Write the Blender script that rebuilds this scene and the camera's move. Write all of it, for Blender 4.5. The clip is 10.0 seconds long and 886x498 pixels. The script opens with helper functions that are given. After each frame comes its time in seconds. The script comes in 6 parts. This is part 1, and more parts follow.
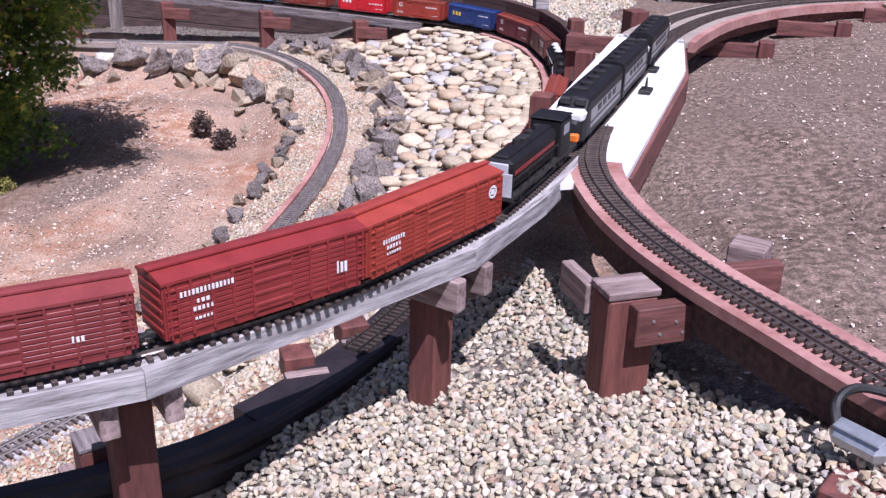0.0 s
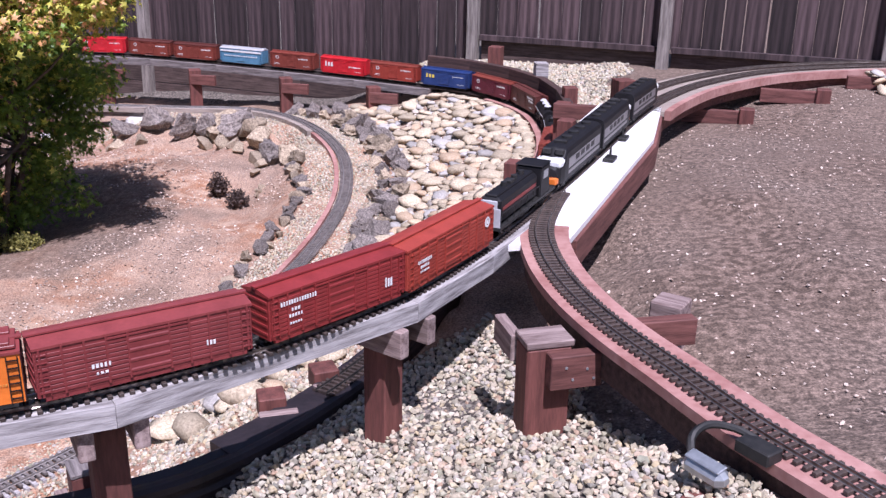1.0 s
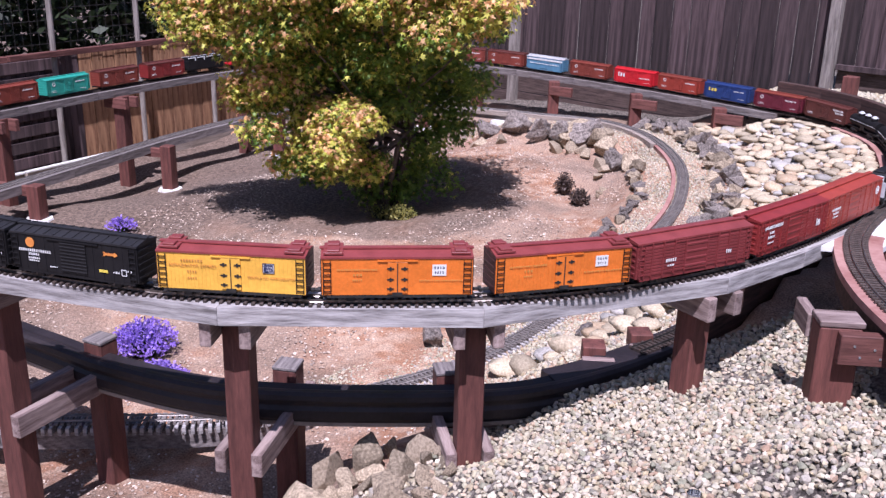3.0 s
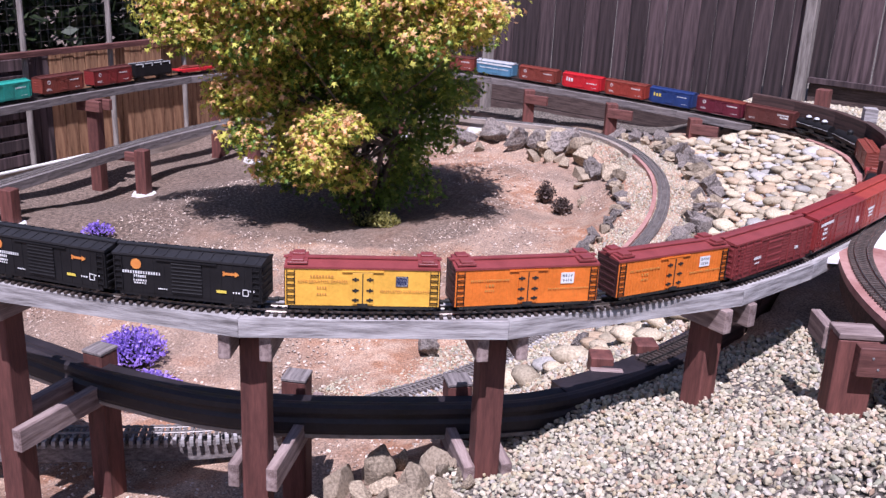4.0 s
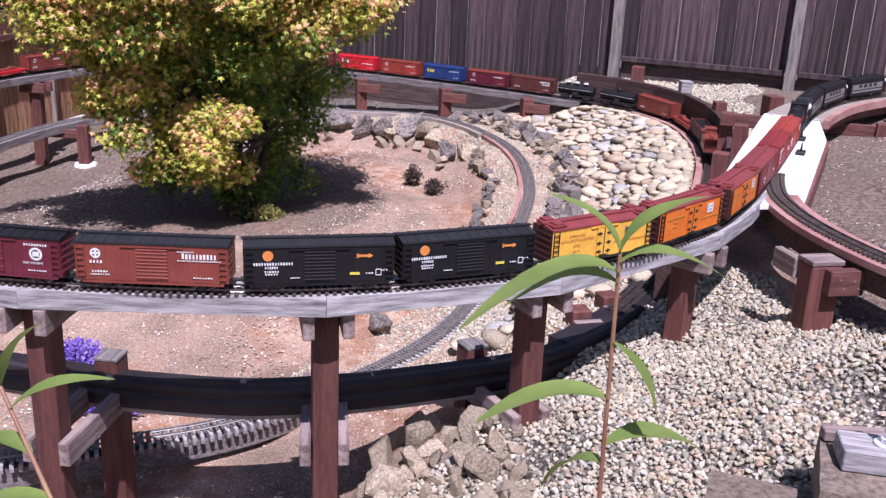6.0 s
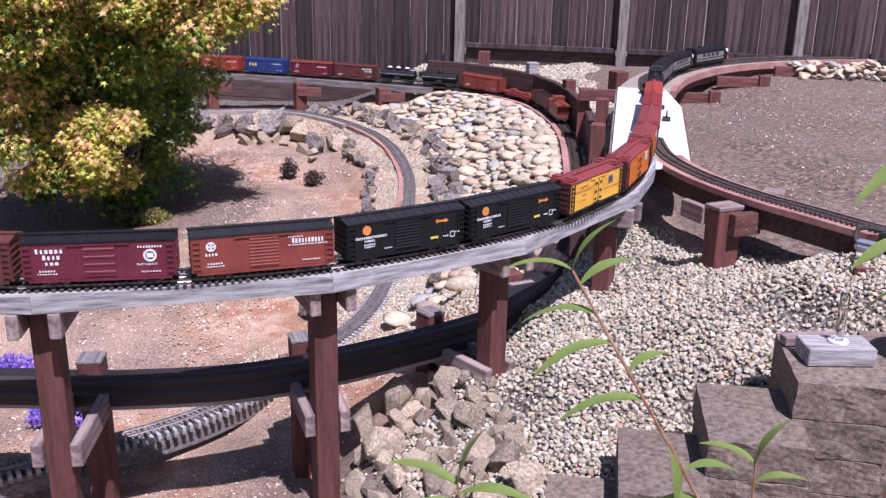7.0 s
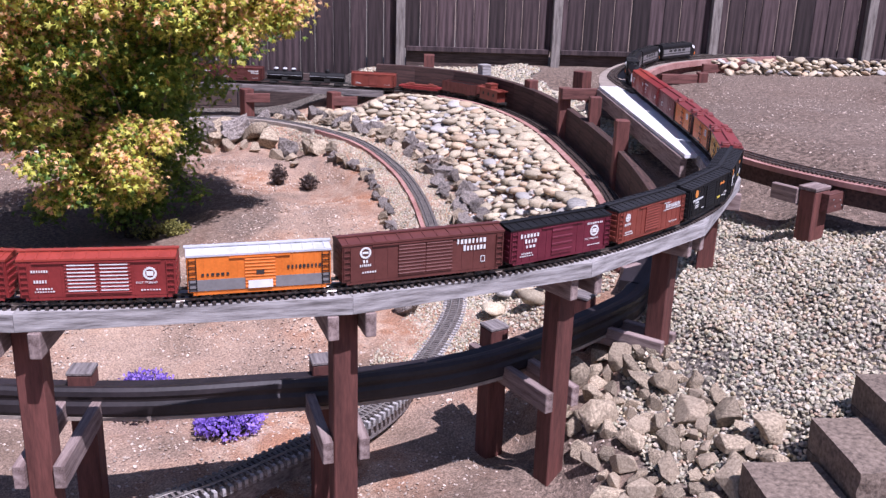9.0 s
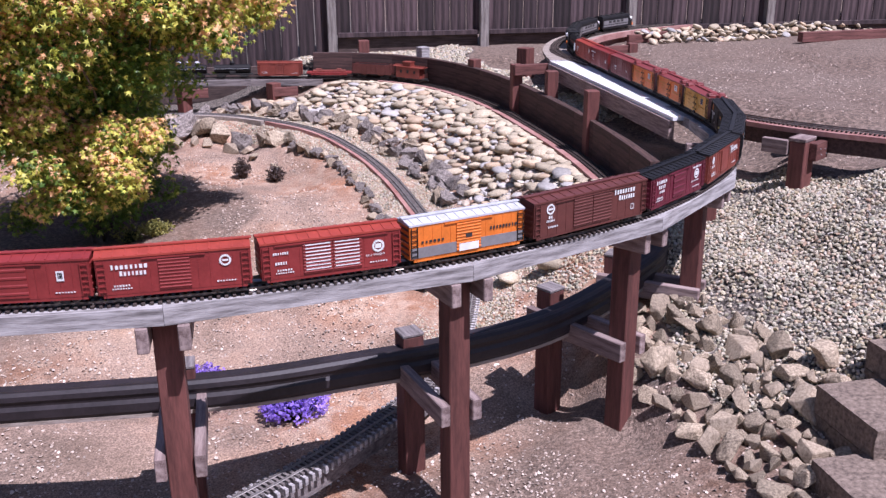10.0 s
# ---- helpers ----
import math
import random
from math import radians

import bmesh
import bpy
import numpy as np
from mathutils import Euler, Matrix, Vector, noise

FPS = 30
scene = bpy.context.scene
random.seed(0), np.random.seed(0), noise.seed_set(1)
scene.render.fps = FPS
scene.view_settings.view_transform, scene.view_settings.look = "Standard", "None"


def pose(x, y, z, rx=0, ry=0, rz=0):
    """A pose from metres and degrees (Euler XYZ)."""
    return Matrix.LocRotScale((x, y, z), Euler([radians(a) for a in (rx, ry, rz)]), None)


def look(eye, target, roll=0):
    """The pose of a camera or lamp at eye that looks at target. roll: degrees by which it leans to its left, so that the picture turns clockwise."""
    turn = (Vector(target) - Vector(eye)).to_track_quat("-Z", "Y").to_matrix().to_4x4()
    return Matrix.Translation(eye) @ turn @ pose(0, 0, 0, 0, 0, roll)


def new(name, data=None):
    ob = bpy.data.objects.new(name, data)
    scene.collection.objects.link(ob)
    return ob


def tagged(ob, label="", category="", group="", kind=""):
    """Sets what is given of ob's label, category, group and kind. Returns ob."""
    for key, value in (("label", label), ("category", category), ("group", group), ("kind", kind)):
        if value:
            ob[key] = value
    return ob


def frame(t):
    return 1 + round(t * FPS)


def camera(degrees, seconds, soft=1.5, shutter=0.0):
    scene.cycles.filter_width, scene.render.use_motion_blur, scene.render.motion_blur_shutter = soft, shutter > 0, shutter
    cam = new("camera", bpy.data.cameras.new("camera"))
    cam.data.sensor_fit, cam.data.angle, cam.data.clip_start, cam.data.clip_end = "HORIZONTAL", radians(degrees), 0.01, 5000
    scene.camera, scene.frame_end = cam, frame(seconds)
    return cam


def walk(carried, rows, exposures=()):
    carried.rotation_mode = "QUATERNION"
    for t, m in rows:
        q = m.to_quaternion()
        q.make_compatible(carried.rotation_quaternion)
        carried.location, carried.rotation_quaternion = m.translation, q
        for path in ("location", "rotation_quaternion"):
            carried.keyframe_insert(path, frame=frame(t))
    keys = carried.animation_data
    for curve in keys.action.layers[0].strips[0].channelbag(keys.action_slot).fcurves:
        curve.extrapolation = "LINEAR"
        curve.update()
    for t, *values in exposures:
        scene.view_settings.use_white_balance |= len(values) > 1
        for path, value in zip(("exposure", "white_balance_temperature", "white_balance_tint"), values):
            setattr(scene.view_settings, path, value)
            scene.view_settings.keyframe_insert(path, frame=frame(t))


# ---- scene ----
cam = camera(50.3, 10.0, 1.4)
METRES, EYE, TILT, LEAN, TURN = 5.5, 1.8, 0.0, 0.0, 0.0
ROWS = [
    (0.0, 0.0, 0.0, 0.0, 0.65, -23.13, -1.52),
    (0.5, 0.0325, -0.0226, 0.0243, 4.94, -23.76, -0.25),
    (1.0, 0.047, -0.0558, 0.0259, 2.88, -19.92, -0.98),
    (1.5, 0.0676, -0.0869, 0.0297, 8.89, -19.1, -0.7),
    (2.0, 0.0786, -0.1098, 0.0305, 19.82, -21.48, -0.19),
    (2.5, 0.0744, -0.154, 0.0316, 22.33, -20.11, -0.48),
    (3.0, 0.0691, -0.1731, 0.0333, 23.88, -19.02, -1.34),
    (4.5, -0.0075, -0.1909, 0.0326, 18.13, -17.94, -3.38),
    (5.0, -0.0549, -0.2081, 0.0298, 13.97, -17.05, -3.81),
    (5.5, -0.0905, -0.2348, 0.0268, 10.14, -17.98, -3.56),
    (7.0, -0.2328, -0.3203, 0.028, -6.88, -18.43, -1.08),
    (7.5, -0.3027, -0.3319, 0.031, -12.93, -17.95, -1.29),
    (8.0, -0.3725, -0.3172, 0.0328, -13.18, -18.48, 0.25),
    (8.5, -0.4495, -0.3227, 0.0334, -16.28, -18.58, -3.69),
    (9.0, -0.5227, -0.3087, 0.0317, -19.2, -18.08, -1.63),
    (9.5, -0.5953, -0.3018, 0.0317, -26.59, -19.16, -0.38),
    (10.0, -0.668, -0.283, 0.0295, -27.86, -18.82, 0.48),
]
walk(cam, [(t, pose(0, 0, EYE, TILT, LEAN, TURN) @ pose(METRES * x, METRES * y, METRES * z, 90 + pitch, roll, yaw)) for t, x, y, z, yaw, pitch, roll in ROWS])

# world, sun
world = bpy.data.worlds.new("sky")
scene.world = world
world.use_nodes = True
_wn = world.node_tree
_sky = _wn.nodes.new("ShaderNodeTexSky")
_sky.sky_type, _sky.sun_disc = "NISHITA", False
SUN_DIR = Vector((0.165, -0.53, 1.0)).normalized()  # towards the sun
_sky.sun_elevation = math.asin(SUN_DIR.z)
_sky.sun_rotation = math.atan2(SUN_DIR.x, SUN_DIR.y)
_wn.links.new(_sky.outputs[0], _wn.nodes["Background"].inputs[0])
_wn.nodes["Background"].inputs[1].default_value = 0.06
_sun = bpy.data.lights.new("sun", "SUN")
_sun.energy, _sun.angle, _sun.color = 4.9, radians(0.5), (1.0, 0.955, 0.9)
new("sun", _sun).matrix_basis = look(SUN_DIR * 20, (0, 0, 0))
scene.view_settings.exposure = 0.46
scene.view_settings.use_white_balance = True
scene.view_settings.white_balance_temperature, scene.view_settings.white_balance_tint = 5610, 29


# ---- materials ----
def mat(name, c1, c2, scale=8.0, rough=0.8, bump=0.3, fine=60.0, stretch=(1, 1, 1), metal=0.0, rand=0.0, island=False, c3=None, dist=0.01, spec=0.5):
    """A two-scale mottled surface; stretch pulls the grain along an axis; rand varies it from piece to piece."""
    m = bpy.data.materials.new(name)
    m.use_nodes = True
    nt = m.node_tree
    N, L = nt.nodes.new, nt.links.new
    b = nt.nodes["Principled BSDF"]
    tc, mp = N("ShaderNodeTexCoord"), N("ShaderNodeMapping")
    mp.inputs["Scale"].default_value = stretch
    L(tc.outputs["Object"], mp.inputs[0])
    n1, n2 = N("ShaderNodeTexNoise"), N("ShaderNodeTexNoise")
    n1.inputs["Scale"].default_value, n1.inputs["Detail"].default_value = scale, 5
    n2.inputs["Scale"].default_value, n2.inputs["Detail"].default_value = fine, 3
    L(mp.outputs[0], n1.inputs[0]), L(mp.outputs[0], n2.inputs[0])
    add = N("ShaderNodeMath")
    add.operation = "MULTIPLY_ADD"
    add.inputs[1].default_value = 0.45
    L(n2.outputs[0], add.inputs[0]), L(n1.outputs[0], add.inputs[2])
    ramp = N("ShaderNodeValToRGB")
    e = ramp.color_ramp.elements
    e[0].position, e[0].color = 0.5, (*c1, 1)
    e[1].position, e[1].color = 0.95, (*c2, 1)
    if c3:
        k = e.new(0.74)
        k.color = (*c3, 1)
    L(add.outputs[0], ramp.inputs[0])
    col = ramp.outputs[0]
    if rand:
        hs, mr = N("ShaderNodeHueSaturation"), N("ShaderNodeMapRange")
        if island:
            g = N("ShaderNodeNewGeometry")
            src = g.outputs["Random Per Island"]
        else:
            g = N("ShaderNodeObjectInfo")
            src = g.outputs["Random"]
        mr.inputs[3].default_value, mr.inputs[4].default_value = 1 - rand, 1 + rand
        L(src, mr.inputs[0]), L(mr.outputs[0], hs.inputs["Value"]), L(col, hs.inputs["Color"])
        col = hs.outputs[0]
    L(col, b.inputs["Base Color"])
    b.inputs["Roughness"].default_value, b.inputs["Metallic"].default_value = rough, metal
    b.inputs["Specular IOR Level"].default_value = spec
    if bump:
        bp = N("ShaderNodeBump")
        bp.inputs["Strength"].default_value, bp.inputs["Distance"].default_value = bump, dist
        L(add.outputs[0], bp.inputs["Height"]), L(bp.outputs[0], b.inputs["Normal"])
    return m


GRAIN = (1.2, 14, 14)
M_GREY = mat("weathered_grey_wood", (0.13, 0.115, 0.112), (0.5, 0.47, 0.46), 5, 0.85, 0.5, 22, GRAIN, rand=0.12, dist=0.004)
M_OLD = mat("old_dark_grey_wood", (0.075, 0.062, 0.06), (0.27, 0.235, 0.225), 5, 0.85, 0.5, 22, GRAIN, rand=0.15, dist=0.004)
M_RETAIN = mat("brown_retaining_plank", (0.03, 0.018, 0.016), (0.125, 0.085, 0.075), 4, 0.9, 0.4, 20, GRAIN, rand=0.25, dist=0.004)
M_WIRE = mat("rusted_dark_wire", (0.015, 0.013, 0.014), (0.05, 0.042, 0.042), 20, 0.7, 0.0, 80, metal=0.3)
M_RED = mat("redwood_stain", (0.075, 0.025, 0.02), (0.18, 0.063, 0.05), 4, 0.75, 0.35, 22, (9, 9, 1.2), rand=0.15, dist=0.003)
M_REDX = mat("redwood_stain_beam", (0.07, 0.023, 0.018), (0.215, 0.085, 0.07), 4, 0.75, 0.35, 22, GRAIN, rand=0.15, dist=0.003)
M_GREYRED = mat("faded_red_wood", (0.12, 0.075, 0.068), (0.38, 0.29, 0.265), 4, 0.85, 0.4, 22, GRAIN, rand=0.15, dist=0.003)
M_PINK = mat("faded_pink_paint", (0.27, 0.115, 0.095), (0.46, 0.26, 0.225), 5, 0.75, 0.2, 40, rand=0.05, dist=0.003)
M_WHITE = mat("white_paint", (0.72, 0.71, 0.7), (0.88, 0.87, 0.86), 5, 0.55, 0.1, 40, dist=0.002)
# Brown timber, darkened to carry the shade on the wall and bench beams.
M_WALL = mat("shade_dark_timber", (0.028, 0.015, 0.012), (0.1, 0.052, 0.044), 4, 0.85, 0.4, 22, GRAIN, rand=0.15, dist=0.003)
# Dark copy of the rail metal: the lower line's shade is in its colour.
M_RAILSHADE = mat("shade_dark_rail_metal", (0.02, 0.018, 0.017), (0.07, 0.06, 0.055), 20, 0.6, 0.1, 80, metal=0.4, dist=0.001)
M_BLACKFELT = mat("black_roofing_felt", (0.01, 0.007, 0.008), (0.034, 0.025, 0.029), 5, 0.55, 0.4, 60, dist=0.004)
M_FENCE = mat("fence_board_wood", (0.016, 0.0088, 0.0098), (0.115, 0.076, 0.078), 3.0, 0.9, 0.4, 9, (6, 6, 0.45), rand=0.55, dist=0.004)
M_FENCEPOST = mat("fence_post_wood", (0.12, 0.1, 0.09), (0.34, 0.3, 0.27), 4, 0.9, 0.4, 20, (12, 12, 1.0), rand=0.15, dist=0.003)
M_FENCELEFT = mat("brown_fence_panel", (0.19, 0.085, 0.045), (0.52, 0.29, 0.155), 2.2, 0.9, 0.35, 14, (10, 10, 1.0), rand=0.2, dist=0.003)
M_KICK = mat("kickboard_wood", (0.2, 0.16, 0.13), (0.42, 0.35, 0.3), 3, 0.9, 0.3, 20, GRAIN, rand=0.1, dist=0.003)
M_SLEEPER = mat("sleeper_brown_plastic", (0.035, 0.024, 0.02), (0.085, 0.06, 0.05), 30, 0.65, 0.2, 120, rand=0.25, dist=0.001)
M_RAIL = mat("rail_metal", (0.16, 0.13, 0.11), (0.34, 0.3, 0.27), 20, 0.42, 0.1, 80, metal=0.85, dist=0.001)
M_RAILGREY = mat("greyed_rail_metal", (0.2, 0.18, 0.17), (0.36, 0.33, 0.31), 20, 0.55, 0.1, 80, metal=0.5, dist=0.001)
M_SLEEPERG = mat("greyed_sleeper_plastic", (0.1, 0.085, 0.08), (0.22, 0.19, 0.175), 30, 0.75, 0.2, 120, dist=0.001)
M_STONE = mat("river_stone", (0.29, 0.23, 0.155), (0.62, 0.52, 0.375), 9, 0.8, 0.3, 70, rand=0.28, dist=0.005, c3=(0.47, 0.39, 0.275))
M_STONETAN = mat("tan_river_stone", (0.36, 0.24, 0.14), (0.6, 0.47, 0.33), 9, 0.7, 0.2, 70, rand=0.25, dist=0.003)
M_STONEGREY = mat("grey_river_stone", (0.26, 0.24, 0.22), (0.5, 0.47, 0.43), 9, 0.7, 0.2, 70, rand=0.3, dist=0.003)
M_LAVA = mat("dark_volcanic_rock", (0.1, 0.082, 0.075), (0.42, 0.36, 0.32), 9, 0.95, 0.9, 45, rand=0.25, dist=0.02)
M_ROCK = mat("jagged_brown_grey_rock", (0.16, 0.12, 0.082), (0.56, 0.45, 0.32), 9, 0.9, 0.7, 60, rand=0.4, dist=0.01, c3=(0.36, 0.285, 0.2))
M_ROCKTAN = mat("tan_quarry_rock", (0.2, 0.15, 0.1), (0.46, 0.37, 0.27), 9, 0.9, 0.5, 60, rand=0.2, dist=0.008)


def gravel_mat(name, stops, rough=0.85):
    """Loose stones, each of one of several colours."""
    m = mat(name, (0.62, 0.62, 0.62), (1.0, 1.0, 1.0), 60, rough, 0.25, 240, dist=0.002)
    nt = m.node_tree
    N, L = nt.nodes.new, nt.links.new
    b = nt.nodes["Principled BSDF"]
    grain = b.inputs["Base Color"].links[0].from_socket
    g, r, x = N("ShaderNodeNewGeometry"), N("ShaderNodeValToRGB"), N("ShaderNodeMix")
    e = r.color_ramp.elements
    e[0].color, e[1].color = (*stops[0], 1), (*stops[-1], 1)
    for i, c in enumerate(stops[1:-1]):
        e.new((i + 1) / (len(stops) - 1)).color = (*c, 1)
    x.data_type, x.blend_type = "RGBA", "MULTIPLY"
    x.inputs[0].default_value = 1.0
    L(g.outputs["Random Per Island"], r.inputs[0]), L(r.outputs[0], x.inputs[6]), L(grain, x.inputs[7]), L(x.outputs[2], b.inputs["Base Color"])
    return m


M_PEBBLE = gravel_mat("mixed_gravel", ((0.63, 0.54, 0.395), (0.378, 0.33, 0.235), (0.735, 0.64, 0.498), (0.252, 0.24, 0.197), (0.588, 0.47, 0.291), (0.493, 0.47, 0.348), (0.672, 0.54, 0.404), (0.42, 0.28, 0.188), (0.798, 0.71, 0.573), (0.326, 0.32, 0.235), (0.609, 0.52, 0.357), (0.462, 0.42, 0.376), (0.693, 0.62, 0.451)))
M_FILL = gravel_mat("small_river_stones", ((0.6, 0.56, 0.5), (0.45, 0.4, 0.34), (0.68, 0.64, 0.58), (0.36, 0.34, 0.33), (0.62, 0.5, 0.38), (0.7, 0.67, 0.62)), 0.7)
M_CHIP = mat("wood_chip", (0.3, 0.22, 0.17), (0.66, 0.55, 0.46), 14, 0.9, 0.2, 90, rand=0.45, island=True, dist=0.002)
M_BLOCK = mat("concrete_retaining_block", (0.085, 0.062, 0.048), (0.27, 0.205, 0.16), 60, 0.95, 0.9, 190, rand=0.12, dist=0.004)
M_TERRA = mat("terracotta", (0.42, 0.13, 0.06), (0.6, 0.24, 0.13), 6, 0.8, 0.15, 60, dist=0.002)
M_CONC = mat("pale_concrete", (0.5, 0.48, 0.45), (0.75, 0.73, 0.7), 12, 0.9, 0.4, 70, dist=0.004)
M_BARK = mat("maple_bark", (0.05, 0.035, 0.028), (0.17, 0.13, 0.1), 12, 0.9, 0.6, 60, dist=0.006)
M_GALV = mat("galvanised_metal", (0.32, 0.34, 0.35), (0.56, 0.58, 0.6), 8, 0.45, 0.1, 60, metal=0.7, dist=0.001)


def leaf_mat(name, c1, c2, rand=0.3):
    m = mat(name, c1, c2, 6, 0.5, 0.0, 30, rand=rand, island=True)
    b = m.node_tree.nodes["Principled BSDF"]
    nt = m.node_tree
    tr, mix = nt.nodes.new("ShaderNodeBsdfTranslucent"), nt.nodes.new("ShaderNodeMixShader")
    src = b.inputs["Base Color"].links[0].from_socket
    nt.links.new(src, tr.inputs[0])
    mix.inputs[0].default_value = 0.36
    nt.links.new(b.outputs[0], mix.inputs[1]), nt.links.new(tr.outputs[0], mix.inputs[2])
    nt.links.new(mix.outputs[0], nt.nodes["Material Output"].inputs[0])
    return m


# Real leaf colours; green darkened for shade, yellow and orange brightened for sun.
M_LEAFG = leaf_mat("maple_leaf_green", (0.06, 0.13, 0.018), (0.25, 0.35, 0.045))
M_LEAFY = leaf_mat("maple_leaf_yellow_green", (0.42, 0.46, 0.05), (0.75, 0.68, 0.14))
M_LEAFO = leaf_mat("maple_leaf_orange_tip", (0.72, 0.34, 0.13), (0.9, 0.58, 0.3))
M_PEACH = leaf_mat("sapling_leaf", (0.13, 0.22, 0.04), (0.36, 0.44, 0.12), 0.3)
M_PURPLE = leaf_mat("purple_blossom", (0.26, 0.15, 0.62), (0.5, 0.34, 0.86), 0.35)
M_SEEDLING = leaf_mat("yellowish_seedling_leaf", (0.2, 0.2, 0.05), (0.42, 0.37, 0.11), 0.3)
M_SHRUB = leaf_mat("dry_shrub", (0.06, 0.04, 0.035), (0.17, 0.12, 0.1), 0.3)
M_LEAFDK = leaf_mat("dark_hedge_leaf", (0.012, 0.022, 0.008), (0.04, 0.06, 0.02), 0.3)


def paint(name, c, rough=0.45, vary=0.18):
    lo = tuple(v * (1 - vary) for v in c)
    hi = tuple(min(1, v * (1 + vary) + 0.004) for v in c)
    return mat(name, lo, hi, 14, rough if max(c) > 0.02 else 0.6, 0.12, 120, dist=0.001, spec=0.5 if max(c) > 0.02 else 0.3)


# ---- ground ----
def ground_mat():
    m = mat("garden_ground", (0.195, 0.137, 0.1), (0.465, 0.35, 0.262), 2.2, 0.95, 1.0, 70, dist=0.02, c3=(0.37, 0.268, 0.205))
    nt = m.node_tree
    N, L = nt.nodes.new, nt.links.new
    b = nt.nodes["Principled BSDF"]
    chips = b.inputs["Base Color"].links[0].from_socket
    tc = N("ShaderNodeTexCoord")

    def mottled(c1, c2, scale, lo=0.42, hi=0.62):
        n, r = N("ShaderNodeTexNoise"), N("ShaderNodeValToRGB")
        n.inputs["Scale"].default_value, n.inputs["Detail"].default_value = scale, 6
        r.color_ramp.elements[0].position, r.color_ramp.elements[1].position = lo, hi
        r.color_ramp.elements[0].color, r.color_ramp.elements[1].color = (*c1, 1), (*c2, 1)
        L(tc.outputs["Object"], n.inputs[0]), L(n.outputs[0], r.inputs[0])
        return r.outputs[0]

    def mix(f, a, c):
        x = N("ShaderNodeMix")
        x.data_type = "RGBA"
        L(f, x.inputs[0]), L(a, x.inputs[6]), L(c, x.inputs[7])
        return x.outputs[2]

    at = N("ShaderNodeAttribute")
    at.attribute_name = "zone"
    sep = N("ShaderNodeSeparateColor")
    L(at.outputs["Color"], sep.inputs[0])
    patch = mottled((0, 0, 0), (1, 1, 1), 1.1)
    warm = mix(patch, chips, mottled((0.36, 0.175, 0.095), (0.54, 0.385, 0.28), 9))
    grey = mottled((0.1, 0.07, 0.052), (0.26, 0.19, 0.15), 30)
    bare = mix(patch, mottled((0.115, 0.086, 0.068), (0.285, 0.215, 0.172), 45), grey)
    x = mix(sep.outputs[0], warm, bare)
    # soil under the gravel darkened, so gaps between stones look shaded
    x = mix(sep.outputs[1], x, mottled((0.05, 0.042, 0.036), (0.26, 0.23, 0.2), 55))
    speck = mottled((0.45, 0.42, 0.4), (1.35, 1.3, 1.25), 130, 0.36, 0.66)
    mul = N("ShaderNodeMix")
    mul.data_type, mul.blend_type = "RGBA", "MULTIPLY"
    mul.inputs[0].default_value = 0.85
    L(x, mul.inputs[6]), L(speck, mul.inputs[7])
    L(mul.outputs[2], b.inputs["Base Color"])
    return m


M_GROUND = ground_mat()


# ---- building helpers ----
WORLD = {}


def thing(name, label="", category="", m=None, group="", kind=""):
    """An empty top-level thing at its base."""
    ob = new(name)
    ob.empty_display_size = 0.05
    m = m or Matrix()
    ob.matrix_basis = m
    WORLD[ob.name] = m
    return tagged(ob, label, category, group, kind)


def finish(bm, name, smooth=False):
    me = bpy.data.meshes.new(name)
    bmesh.ops.recalc_face_normals(bm, faces=bm.faces)
    bm.to_mesh(me)
    bm.free()
    if smooth:
        me.shade_smooth()
    return me


def place(ob, parent, m):
    """Sets ob at the world pose m under parent."""
    m = m or Matrix()
    if parent is not None:
        ob.parent = parent
        ob.matrix_basis = WORLD.get(parent.name, Matrix()).inverted() @ m
    else:
        ob.matrix_basis = m
    WORLD[ob.name] = m
    return ob


def part(name, bm, material, parent=None, label="", m=None, smooth=False):
    me = bm if isinstance(bm, bpy.types.Mesh) else finish(bm, name, smooth)
    if material is not None and not me.materials:
        me.materials.append(material)
    ob = place(new(name, me), parent, m)
    return tagged(ob, label) if label else ob


def box(bm, cx, cy, cz, sx, sy, sz, bevel=0.0, m=None):
    r = bmesh.ops.create_cube(bm, size=1, matrix=(m or Matrix()) @ Matrix.Translation((cx, cy, cz)) @ Matrix.Diagonal((sx, sy, sz, 1)))
    if bevel:
        es = list({e for v in r["verts"] for e in v.link_edges})
        bmesh.ops.bevel(bm, geom=es, offset=bevel, segments=1, affect="EDGES")
    return bm


def cyl(bm, p0, p1, r0, r1=None, n=10):
    p0, p1 = Vector(p0), Vector(p1)
    d = p1 - p0
    m = Matrix.Translation((p0 + p1) / 2) @ d.to_track_quat("Z", "Y").to_matrix().to_4x4()
    bmesh.ops.create_cone(bm, cap_ends=True, segments=n, radius1=r0, radius2=r0 if r1 is None else r1, depth=d.length, matrix=m)
    return bm


def B(*a, **k):
    return box(bmesh.new(), *a, **k)


BOARD_MESH = {}


def board(name, parent, p0, p1, w, h, material, bevel=0.003, label="", roll=0.0):
    """A sawn board from p0 to p1 (centre line), w across and h high."""
    p0, p1 = Vector(p0), Vector(p1)
    d = p1 - p0
    yaw, pitch = math.atan2(d.y, d.x), math.asin(d.z / d.length)
    m = Matrix.Translation((p0 + p1) / 2) @ Euler((radians(roll), -pitch, yaw)).to_matrix().to_4x4()
    key = (round(d.length, 3), w, h, material.name)
    if key not in BOARD_MESH:
        BOARD_MESH[key] = finish(B(0, 0, 0, d.length, w, h, bevel=min(bevel, h * 0.2, w * 0.2)), name)
    return part(name, BOARD_MESH[key], material, parent, label, m)


